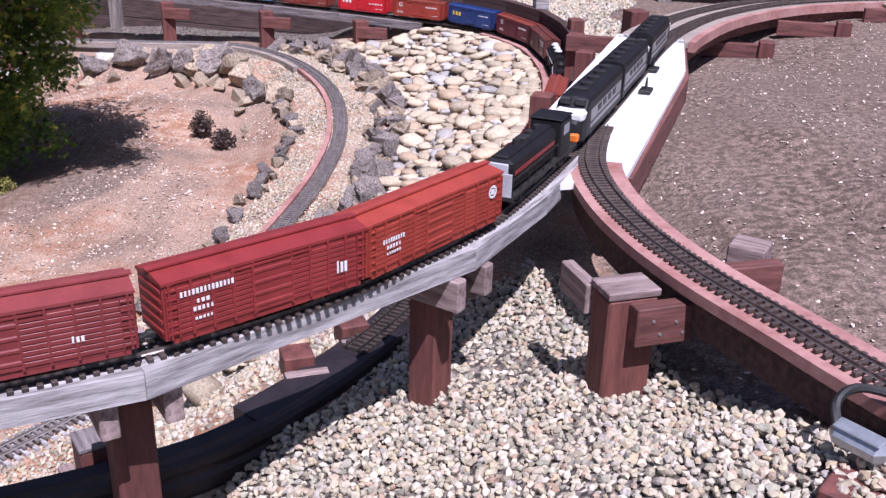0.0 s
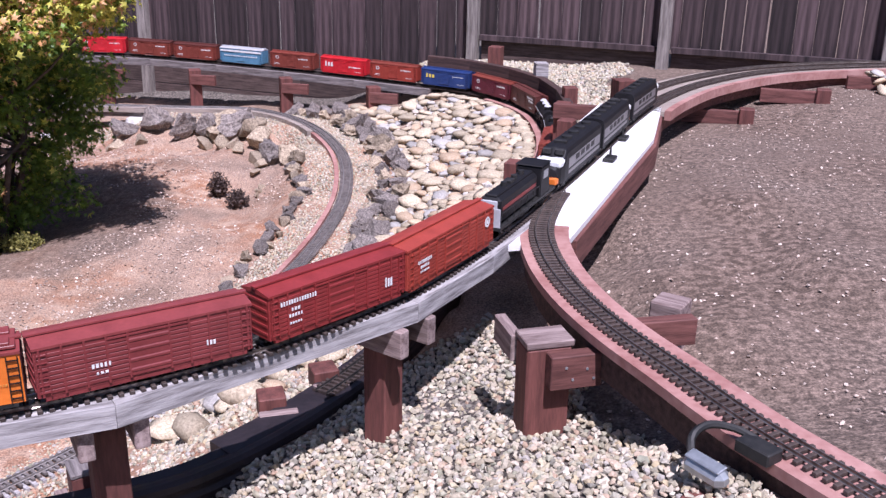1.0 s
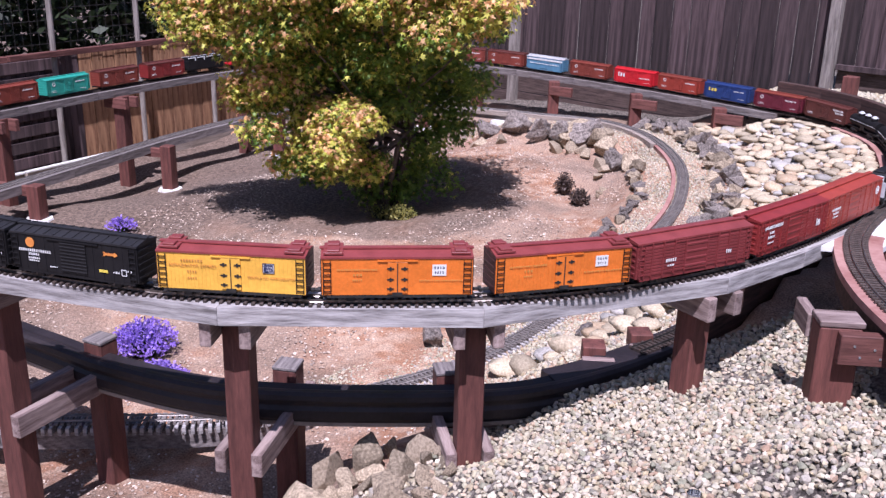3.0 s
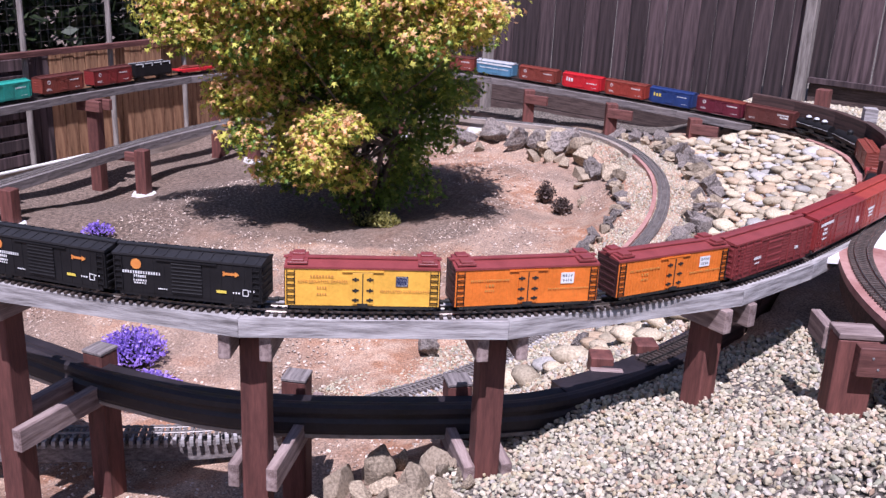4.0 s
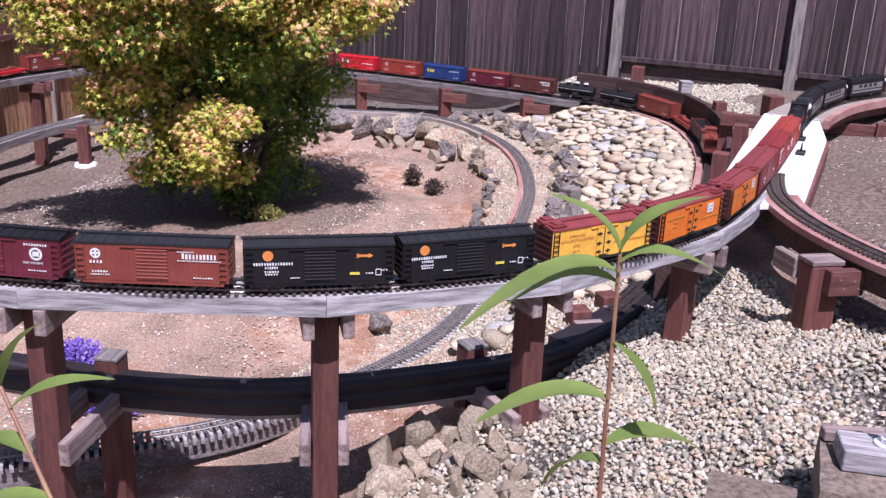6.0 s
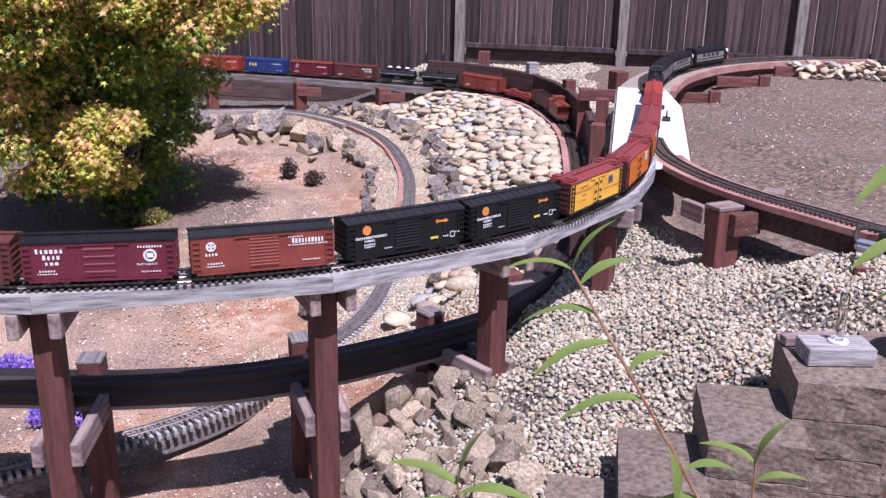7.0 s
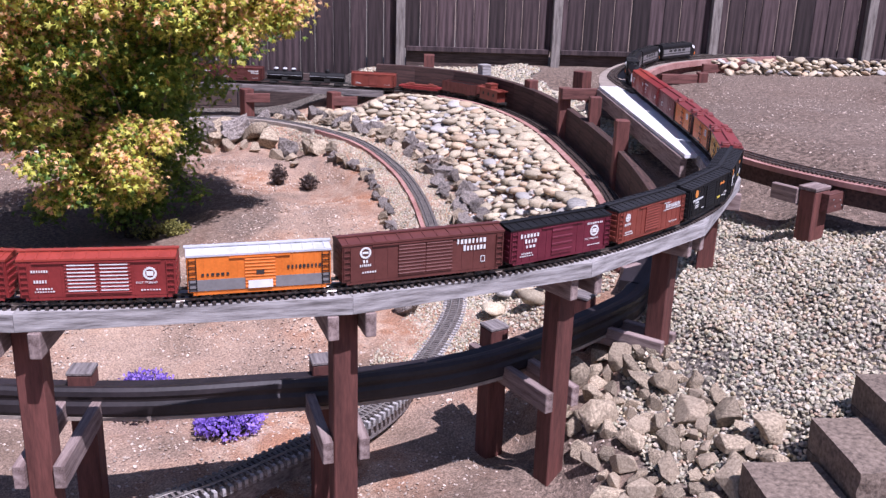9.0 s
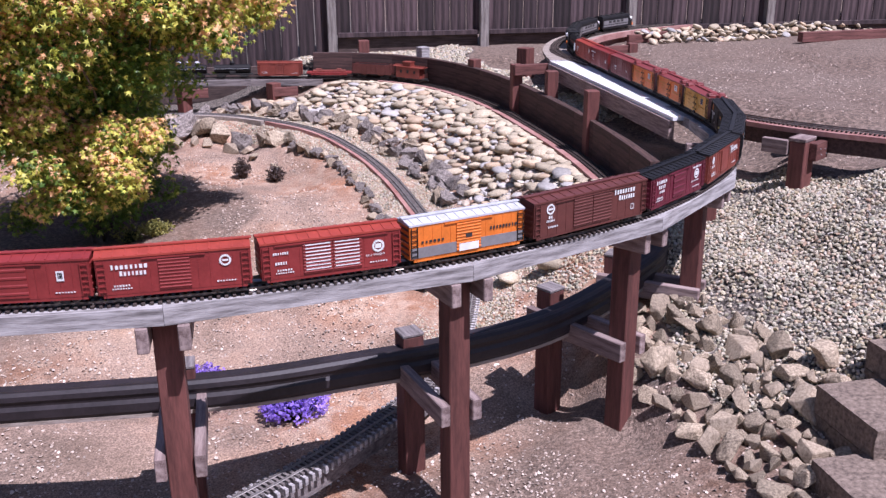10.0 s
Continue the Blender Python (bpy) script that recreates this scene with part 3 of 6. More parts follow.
def upper_trestle():
    for x, y in POSTS_A:
        yaw = math.degrees(LINE_A.yaw(LINE_A.near(x, y)))
        trestle_bent(x, y, yaw, ground_z(x, y))
    d = thing("trestle_deck", "weathered silver-grey timber deck boards of the upper line", "deck", Matrix.Translation((-1.4, 1.2, ZA)))
    pts = []
    for x, y in [(-8.6, 3.36), (-7.0, 2.72), (-5.9, 2.3)] + POSTS_A + [(0.17, 2.62), (0.36, 3.02)]:
        q = LINE_A.side(LINE_A.near(x, y), 0.004)
        pts.append((q.x, q.y))
    mitred("deck_board", d, [(x, y, ZA - 0.001) for x, y in pts], 0.15, 0.06, M_GREY)


upper_trestle()
track("railway_track", LINE_A, LINE_A.near(-7.5, 2.9), LINE_A.near(6.5, 6.85), "model railway track with brown sleepers on the timber trestle", near=(LINE_A.near(-3.9, 1.5), LINE_A.near(0.6, 3.5)))


# ---- right-hand bench and white crossing ----
def right_bench():
    d = thing("curved_bench", "curved bench deck in faded pink-red paint", "deck", pose(0.6, 2.0, 0.7))
    s0, s1 = LINE_R.near(0.47, 2.9), LINE_R.length
    part("deck", sweep(LINE_R, s0, s1, [(0.095, -0.03), (0.095, -0.003), (-0.075, -0.003), (-0.075, -0.03)]), M_PINK, d)
    # the deck's shade on these beams comes from their dark material
    part("beam", sweep(LINE_R, s0, s1, [(0.07, -0.13), (0.07, -0.031), (0.03, -0.031), (0.03, -0.13)]), M_WALL, d, "timber side beam, darkened for the deck's shade")
    part("beam", sweep(LINE_R, s0, s1, [(-0.015, -0.12), (-0.015, -0.031), (-0.055, -0.031), (-0.055, -0.12)]), M_WALL, d)


def right_support(x, y, yaw, zb, zt):
    t = thing("bench_support", "dark red timber support post with bolted cross block", "trestle post", pose(x, y, zb, 0, 0, yaw), "bench supports")
    m = pose(x, y, 0, 0, 0, yaw)
    q = lambda u, w, z: m @ Vector((u, w, z))
    part("post", B(0, 0, (zb - 0.25 + zt - 0.024) / 2, 0.128, 0.09, zt - 0.024 - zb + 0.25, bevel=0.005), M_RED, t, "", m)
    board("cap", t, q(-0.066, 0.004, zt - 0.013), q(0.07, 0.004, zt - 0.013), 0.1, 0.02, M_GREYRED, label="weathered grey cap board")
    board("cheek", t, q(-0.06, 0.05, zt - 0.06), q(-0.06, 0.2, zt - 0.06), 0.034, 0.08, M_GREYRED)
    board("cross_block", t, q(-0.012, -0.068, zt - 0.078), q(0.135, -0.068, zt - 0.078), 0.044, 0.098, M_REDX)
    for du, dz in ((0.03, -0.062), (0.09, -0.07), (0.05, -0.098), (0.11, -0.1)):
        part("bolt", cyl(bmesh.new(), q(du, -0.088, zt + dz), q(du, -0.0925, zt + dz), 0.004, n=6), M_GALV, t)
    return t


def white_crossing():
    w = thing("crossing_deck", "white painted plywood deck where two lines meet", "deck", pose(0.6, 3.9, 0.7))
    bm = bmesh.new()
    xy = [(0.13, 2.73), (0.32, 2.67), (0.55, 2.74), (1.09, 4.32), (1.26, 5.12), (0.92, 5.21)]
    top = [bm.verts.new((x, y, ZA - 0.004)) for x, y in xy]
    low = [bm.verts.new((x, y, ZA - 0.026)) for x, y in xy]
    bm.faces.new(top), bm.faces.new(low[::-1])
    for i in range(6):
        bm.faces.new((top[i], low[i], low[(i + 1) % 6], top[(i + 1) % 6]))
    part("top", bm, M_WHITE, w)
    for a, b in (((0.57, 2.82), (1.085, 4.3)), ((1.085, 4.3), (1.25, 5.1)), ((0.14, 2.75), (0.92, 5.2))):
        board("fascia", w, (*a, ZA - 0.085), (*b, ZA - 0.085), 0.038, 0.115, M_REDX if a[0] > 0.5 else M_GREYRED)
    for x, y in ((0.42, 3.9), (0.72, 4.85)):
        post("post", w, x - 0.02, y, ground_z(x, y) - 0.2, ZA - 0.03, 0.09, M_RED, -18)


right_bench()
track("railway_track", LINE_R, LINE_R.near(0.56, 3.3), LINE_R.length, "model railway track with brown sleepers on the pink deck", near=(0.2, 5))
right_support(0.435, 2.02, 18, ground_z(0.4, 1.98), ZA - 0.02)
white_crossing()

# ---- lower line B ----
def lower_line():
    d = thing("lower_trestle_deck", "black felt covered curved deck of the lower line", "deck", pose(-1.5, 1.6, 0.3))
    s0, s1 = LINE_B.near(-5.9, 3), WALL0
    part("deck", sweep(LINE_B, LINE_B.near(-0.5, 2.12), s1 + 0.5, [(0.07, -0.06), (0.07, -0.002), (-0.07, -0.002), (-0.07, -0.06)]), M_BLACKFELT, d)
    part("cover", sweep(LINE_B, s0, s1, [(0.03, -0.07), (0.034, -0.02), (0.02, -0.006), (-0.02, -0.008), (-0.05, 0.004), (-0.074, 0.008), (-0.087, -0.002), (-0.09, -0.02), (-0.083, -0.034), (-0.082, -0.044), (-0.091, -0.058), (-0.091, -0.09), (-0.084, -0.105), (-0.07, -0.105), (-0.06, -0.075)]), M_BLACKFELT, d, "black felt wrapped over the lower deck")
    part("lower_board", sweep(LINE_B, s0, s1, [(-0.055, -0.12), (-0.055, -0.106), (-0.086, -0.106), (-0.086, -0.12)]), M_KICK, d, "grey timber strip under the felt")
    w = thing("retaining_wall", "dark brown timber retaining wall beside the lower line", "wall", pose(0.5, 5, 0.4), kind="structure")
    n = 14
    for i in range(n):
        first = WALL0 - 0.45
        a = first + (WALL1 - first) * i / n
        b = first + (WALL1 - first) * (i + 1) / n
        p, q = LINE_B.side(a, -0.115), LINE_B.side(b, -0.115)
        board("plank", w, (p.x, p.y, p.z + 0.1), (q.x, q.y, q.z + 0.1), 0.06, 0.3, M_WALL)
    e = thing("far_bench_deck", "weathered grey timber bench carrying the far line", "deck", pose(-2.5, 8.5, 0.4))
    a, b = LINE_B.near(-0.2, 7.68), LINE_B.length
    mitred("deck_board", e, [LINE_B.at(s) for s in np.linspace(a, b, 15)], 0.16, 0.06, M_OLD, -0.002)
    for x, y, yaw in ((-0.72, 7.74, 20), (-1.55, 8.08, 20), (-2.47, 8.39, 20), (-3.4, 8.6, 0)):
        z = ground_z(x, y)
        t = thing("bench_support", "dark red timber post with cross block under the far line", "trestle post", pose(x, y, z), "far supports")
        post("post", t, x, y, z - 0.2, 0.485, 0.11, M_RED, yaw)
        board("cap_block", t, (x - 0.02, y - 0.05, 0.4), (x + 0.22, y - 0.1, 0.4), 0.04, 0.09, M_REDX)
    for x, y in ((-5.47, 5.42), (-5.28, 6.95), (-5.57, 4.2)):
        z = ground_z(x, y)
        t = thing("bench_support", "tall dark timber post under the far line", "trestle post", pose(x, y, z), "far supports")
        post("post", t, x, y, z - 0.2, 0.5, 0.1, M_RED, 5)
        board("cap_block", t, (x - 0.12, y - 0.065, 0.45), (x + 0.12, y - 0.065, 0.45), 0.04, 0.09, M_REDX)
        board("cap_block", t, (x - 0.12, y + 0.065, 0.45), (x + 0.12, y + 0.065, 0.45), 0.04, 0.09, M_REDX)


def lower_supports():
    """Short posts behind the upper ones, tied to them by paired cross beams that carry the lower deck."""
    for i, (x, y) in enumerate(((-3.05, 1.75), (-2.175, 1.6), (-1.4, 1.735), (-0.856, 1.965))):
        ux, uy = POSTS_A[i + 2]
        z = ground_z(x, y)
        t = thing("lower_support", "dark timber post and grey cross beams under the lower deck", "trestle post", pose(x, y, z), "lower supports")
        d = Vector((ux - x, uy - y, 0)).normalized()
        n = Vector((-d.y, d.x, 0))
        post("post", t, x, y, z - 0.2, 0.415, 0.09, M_RED, math.degrees(math.atan2(d.y, d.x)))
        part("cap", B(0, 0, 0.422, 0.094, 0.094, 0.014, bevel=0.003), M_OLD, t, "weathered grey top", pose(x, y, 0, 0, 0, math.degrees(math.atan2(d.y, d.x))))
        for k in (-0.064, 0.064):
            a, b = Vector((x, y, 0.285)) - d * 0.07 + n * k, Vector((ux, uy, 0.285)) + d * 0.06 + n * k
            board("cross_beam", t, a, b, 0.037, 0.085, M_GREYRED)
    for x, y, h, yaw in ((-0.42, 2.42, 0.12, 20), (-0.28, 2.62, 0.14, 25)):
        t = thing("timber_stub", "short square red-brown timber stub beside the lower deck", "post", pose(x, y, 0.33), "timber stubs")
        post("block", t, x, y, ground_z(x, y) - 0.1, 0.43, 0.09, M_RED, yaw)
        board("cross_block", t, (x - 0.02, y - 0.09, 0.36), (x + 0.1, y - 0.05, 0.36), 0.037, 0.08, M_GREYRED)


lower_line()
lower_supports()
def ladder_bed():
    """Pale cross ties and a side board that carry the winding line over low ground."""
    d = thing("ladder_roadbed", "pale grey timber ties carrying the winding line over soil", "roadbed", pose(-1.6, 2.4, -0.1))
    me = finish(B(0, 0, 0, 0.016, 0.135, 0.034, bevel=0.0015), "tie")
    me.materials.append(M_GREY)
    s, e = LINE_C.near(-0.86, 3.95), LINE_C.length - 0.05
    while s < e:
        q = LINE_C.at(s)
        part("tie", me, None, d, "", Matrix.Translation((q.x, q.y, q.z - 0.0185)) @ Matrix.Rotation(LINE_C.yaw(s) + random.uniform(-0.04, 0.04), 4, "Z"))
        s += 0.034
    part("stringer", sweep(LINE_C, LINE_C.near(-1.5, 2.42), LINE_C.length, [(0.032, -0.12), (0.032, -0.036), (-0.032, -0.036), (-0.032, -0.12)]), M_OLD, d)
    t = thing("low_bench_deck", "grey timber bench carrying the inner line on low posts", "deck", pose(-5.1, 6, -0.2))
    mitred("deck_board", t, [LINE_C.at(s) for s in np.linspace(0.0, LINE_C.near(-2.45, 7.71), 13)], 0.15, 0.07, M_OLD, -0.002)
    for x, y in ((-5.0, 5.42), (-4.82, 6.88), (-5.05, 4.0), (-3.6, 7.68), (-2.75, 7.62)):
        z = ground_z(x, y)
        p = thing("bench_support", "short dark timber post with pale concrete footing", "trestle post", pose(x, y, z), "bench footings")
        post("post", p, x, y, z - 0.1, min(0.13, LINE_C.at(LINE_C.near(x, y)).z), 0.1, M_RED, 8)
        part("footing", finish(cyl(bmesh.new(), (0, 0, -0.05), (0, 0, 0.018), 0.13, 0.1, 9), "footing"), M_CONC, p, "pale rough concrete footing", pose(x, y, z))
        if x < -4.5:
            board("cross_block", p, (x + 0.05, y - 0.02, 0.05), (x - 0.34, y - 0.05, 0.05), 0.04, 0.08, M_REDX)


ladder_bed()
track("railway_track", LINE_B, LINE_B.near(-0.26, 2.48), LINE_B.length - 0.2, "model railway track of the lower line with shade-dark rails", rail=M_RAILSHADE)
track("railway_track", LINE_C, 0.3, LINE_C.length, "model railway track of greyed sleepers winding over the ground", rail=M_RAILGREY, tie=M_SLEEPERG)


# ---- rolling stock ----
PAINT = {k: paint(k + "_car_paint", c) for k, c in dict(
    boxred=(0.225, 0.026, 0.024), orangered=(0.31, 0.045, 0.028), maroon=(0.13, 0.016, 0.03), brown=(0.11, 0.032, 0.026), redbrown=(0.21, 0.045, 0.03), stock=(0.19, 0.032, 0.032), black=(0.0075, 0.0068, 0.008), enddark=(0.05, 0.016, 0.015), dullgrey=(0.2, 0.19, 0.19), orange=(0.7, 0.175, 0.018), yellow=(0.8, 0.43, 0.055), silver=(0.5, 0.5, 0.52), brightred=(0.55, 0.018, 0.025), navy=(0.02, 0.045, 0.16), lightblue=(0.10, 0.24, 0.36), teal=(0.03, 0.33, 0.26), roofred=(0.22, 0.042, 0.04), roofdark=(0.018, 0.017, 0.019), white=(0.75, 0.75, 0.74), cream=(0.7, 0.6, 0.42)).items()}
M_DARK = mat("dark_underframe_metal", (0.008, 0.008, 0.008), (0.03, 0.028, 0.026), 20, 0.6, 0.2, 90, dist=0.001)
M_WHEEL = mat("wheel_steel", (0.06, 0.055, 0.05), (0.2, 0.18, 0.17), 20, 0.4, 0.1, 90, metal=0.7, dist=0.001)
M_INKW = mat("white_lettering", (0.66, 0.66, 0.65), (0.8, 0.8, 0.79), 20, 0.6, 0, 60)
M_INKO = mat("orange_lettering", (0.6, 0.2, 0.04), (0.75, 0.3, 0.06), 20, 0.6, 0, 60)
M_INKK = mat("black_lettering", (0.02, 0.02, 0.02), (0.05, 0.04, 0.04), 20, 0.6, 0, 60)
M_INKY = mat("yellow_lettering", (0.65, 0.5, 0.06), (0.75, 0.6, 0.1), 20, 0.6, 0, 60)
M_INKB = mat("dark_blue_ink", (0.02, 0.025, 0.08), (0.04, 0.05, 0.12), 20, 0.6, 0, 60)
M_INKT = mat("faded_brown_lettering", (0.52, 0.23, 0.045), (0.58, 0.27, 0.06), 20, 0.6, 0, 60)
INK = dict(w=M_INKW, o=M_INKO, k=M_INKK, y=M_INKY, b=M_INKB, t=M_INKT)


def words(text, size):
    cu = bpy.data.curves.new("words", "FONT")
    cu.body, cu.size, cu.resolution_u, cu.extrude = text, size, 2, 0.0003
    ob = bpy.data.objects.new("words", cu)
    me = bpy.data.meshes.new_from_object(ob)
    bpy.data.objects.remove(ob)
    return me


def mark(bm, kind, x, z, w, h, side, yw, n=0, text=""):
    """One mark on a car's side; side -1 is the right-hand side. x runs as a viewer reads."""
    def put(cx, cz, sx, sz):
        box(bm, cx * (1 if side < 0 else -1), side * (yw + 0.0006), cz, sx, 0.0012, sz)
    if kind == "rect":
        put(x, z, w, h)
    elif kind == "row":  # unreadable or brand lettering: bars of letter size
        step = w / n
        for i in range(n):
            k = (i * 7 + n) % 5  # uneven letter widths, a taller first letter
            hh = h if i == 0 or h < 0.012 else h * 0.84
            put(x - w / 2 + (i + 0.5) * step, z - (h - hh) / 2, step * (0.62, 0.5, 0.66, 0.42, 0.58)[k], hh)
    elif kind == "frame":
        t = min(w, h) * 0.14
        put(x, z + h / 2, w, t), put(x, z - h / 2, w, t), put(x - w / 2, z, t, h), put(x + w / 2, z, t, h)
    elif kind == "disc":
        bmesh.ops.create_cone(bm, cap_ends=True, segments=18, radius1=w / 2, radius2=w / 2, depth=0.0014, matrix=Matrix.Translation((x * (1 if side < 0 else -1), side * (yw + 0.0006), z)) @ Matrix.Rotation(radians(90), 4, "X"))
    elif kind == "ring":
        for k in range(16):
            a = k * math.tau / 16
            put(x + math.cos(a) * w / 2, z + math.sin(a) * w / 2, w * 0.19, w * 0.19)
    elif kind == "arrow":
        put(x - w * 0.12, z, w * 0.72, h * 0.5)
        for k in range(5):
            put(x + w * (0.26 + 0.05 * k), z, w * 0.05, h * (1.0 - 0.2 * k))
        put(x - w * 0.44, z + h * 0.3, w * 0.12, h * 0.3), put(x - w * 0.44, z - h * 0.3, w * 0.12, h * 0.3)
    elif kind == "text":
        me = words(text, h)
        sgn = 1 if side < 0 else -1
        m = Matrix.Translation((x * sgn - sgn * w / 2, side * (yw + 0.0008), z)) @ Matrix.Rotation(0 if side < 0 else math.pi, 4, "Z") @ Matrix.Rotation(radians(90), 4, "X")
        me.transform(m)
        bm.from_mesh(me)
        bpy.data.meshes.remove(me)


SHARED = {}


def shared(key, make, material, smooth=False):
    if key not in SHARED:
        me = finish(make(), key, smooth)
        me.materials.append(material)
        SHARED[key] = me
    return SHARED[key]


def truck_mesh():
    bm = bmesh.new()
    for s in (-1, 1):
        box(bm, 0, s * 0.034, 0.017, 0.078, 0.007, 0.009, 0.001)
        box(bm, 0, s * 0.035, 0.012, 0.026, 0.009, 0.02, 0.001)
        for x in (-0.027, 0.027):
            box(bm, x, s * 0.036, 0.015, 0.014, 0.008, 0.013, 0.001)
    box(bm, 0, 0, 0.021, 0.02, 0.066, 0.012)
    return bm


def wheelset_mesh():
    bm = bmesh.new()
    for s in (-1, 1):
        cyl(bm, (0, s * 0.019, 0.0145), (0, s * 0.026, 0.0145), 0.0145, n=16)
        cyl(bm, (0, s * 0.0175, 0.0145), (0, s * 0.0195, 0.0145), 0.0165, n=16)
    cyl(bm, (0, -0.03, 0.0145), (0, 0.03, 0.0145), 0.003, n=6)
    return bm


def running_gear(t, L, span=None):
    """Trucks with their wheels, and couplers."""
    a = span or L / 2 - 0.085
    for x in (-a, a):
        k = part("truck", shared("truck", truck_mesh, M_DARK), None, t, "", pose(x, 0, 0))
        for w in (-0.027, 0.027):
            part("wheelset", shared("wheelset", wheelset_mesh, M_WHEEL), None, k, "", pose(x + w, 0, 0))
    for s in (-1, 1):
        part("coupler", shared("coupler", lambda: box(B(0, 0, 0.026, 0.042, 0.009, 0.008, bevel=0.001), 0.017, 0.004, 0.026, 0.012, 0.014, 0.012, 0.001), M_DARK), None, t, "", pose(s * (L / 2 + 0.012), 0, 0, 0, 0, 0 if s > 0 else 180))


def ladder_mesh(h):
    bm = bmesh.new()
    for x in (-0.011, 0.011):
        box(bm, x, 0, h / 2, 0.0022, 0.003, h)
    n = max(3, int(h / 0.017))
    for i in range(n):
        box(bm, 0, 0, h * (i + 0.5) / n, 0.024, 0.0028, 0.0022)
    return bm


def roof_mesh(L, W, H, peak, ribs=0, board_on=True, hatches=False):
    bm = bmesh.new()
    y = W / 2 + 0.003
    x = L / 2 + 0.002
    vs = [[bm.verts.new((sx * x, py, H + pz)) for py, pz in ((-y, -0.004), (-y, 0.002), (0, peak), (y, 0.002), (y, -0.004))] for sx in (-1, 1)]
    for j in range(4):
        bm.faces.new((vs[0][j], vs[0][j + 1], vs[1][j + 1], vs[1][j]))
    bm.faces.new((vs[0][4], vs[0][0], vs[1][0], vs[1][4]))
    bm.faces.new(vs[0]), bm.faces.new(vs[1][::-1])
    for i in range(ribs):
        rx = -x + (i + 0.5) * 2 * x / ribs
        for s in (-1, 1):
            a = math.atan2(peak - 0.002, y)
            box(bm, 0, 0, 0, 0.004, y / math.cos(a), 0.003, 0, Matrix.Translation((rx, s * y / 2, H + peak / 2 + 0.0022)) @ Matrix.Rotation(-s * a, 4, "X"))
    if board_on:
        box(bm, 0, 0, H + peak + 0.005, L + 0.014, 0.017, 0.003)
        for i in range(8):
            box(bm, -L / 2 + (i + 0.5) * L / 8, 0, H + peak + 0.002, 0.004, 0.018, 0.006)
    if hatches:
        for sx in (-1, 1):
            box(bm, sx * (L / 2 - 0.035), 0, H + peak * 0.75 + 0.002, 0.058, W * 0.92, 0.007, 0.001)
            for sy in (-1, 1):
                box(bm, sx * (L / 2 - 0.035), sy * W * 0.28, H + peak * 0.75 + 0.008, 0.036, 0.034, 0.007, 0.001)
    return bm


def panelled(L, W, z0, z1, n, w, proud):
    """A car side shell of one piece: its outline, with ribs or grooves, drawn upwards."""
    bm = bmesh.new()
    side = [(-L / 2, W / 2)]
    for i in range(n):
        x = -L / 2 + (i + 0.5) * L / n
        side += [(x - w / 2, W / 2), (x - w / 2, W / 2 + proud), (x + w / 2, W / 2 + proud), (x + w / 2, W / 2)]
    side.append((L / 2, W / 2))
    ring = side + [(-x, -y) for x, y in side]
    lo, hi = ([bm.verts.new((x, y, z)) for x, y in ring] for z in (z0, z1))
    k = len(ring)
    for i in range(k):
        bm.faces.new((lo[i], lo[(i + 1) % k], hi[(i + 1) % k], hi[i]))
    bm.faces.new(lo), bm.faces.new(hi)
    return bm


def corrugated(cx, side, y0, z0, z1, w, n):
    """A pressed door of one piece with n level ribs."""
    bm = bmesh.new()
    h = (z1 - z0) / n
    prof = [(0.0, z0), (0.002, z0)]
    for i in range(n):
        a = z0 + i * h
        prof += [(0.002, a + h * 0.3), (0.0038, a + h * 0.42), (0.0038, a + h * 0.62), (0.002, a + h * 0.74)]
    prof += [(0.002, z1), (0.0, z1)]
    ends = [[bm.verts.new((cx + sx * w / 2, side * (y0 + y), z)) for y, z in prof] for sx in (-1, 1)]
    k = len(prof)
    for i in range(k):
        bm.faces.new((ends[0][i], ends[0][(i + 1) % k], ends[1][(i + 1) % k], ends[1][i]))
    bm.faces.new(ends[0]), bm.faces.new(ends[1])
    return bm


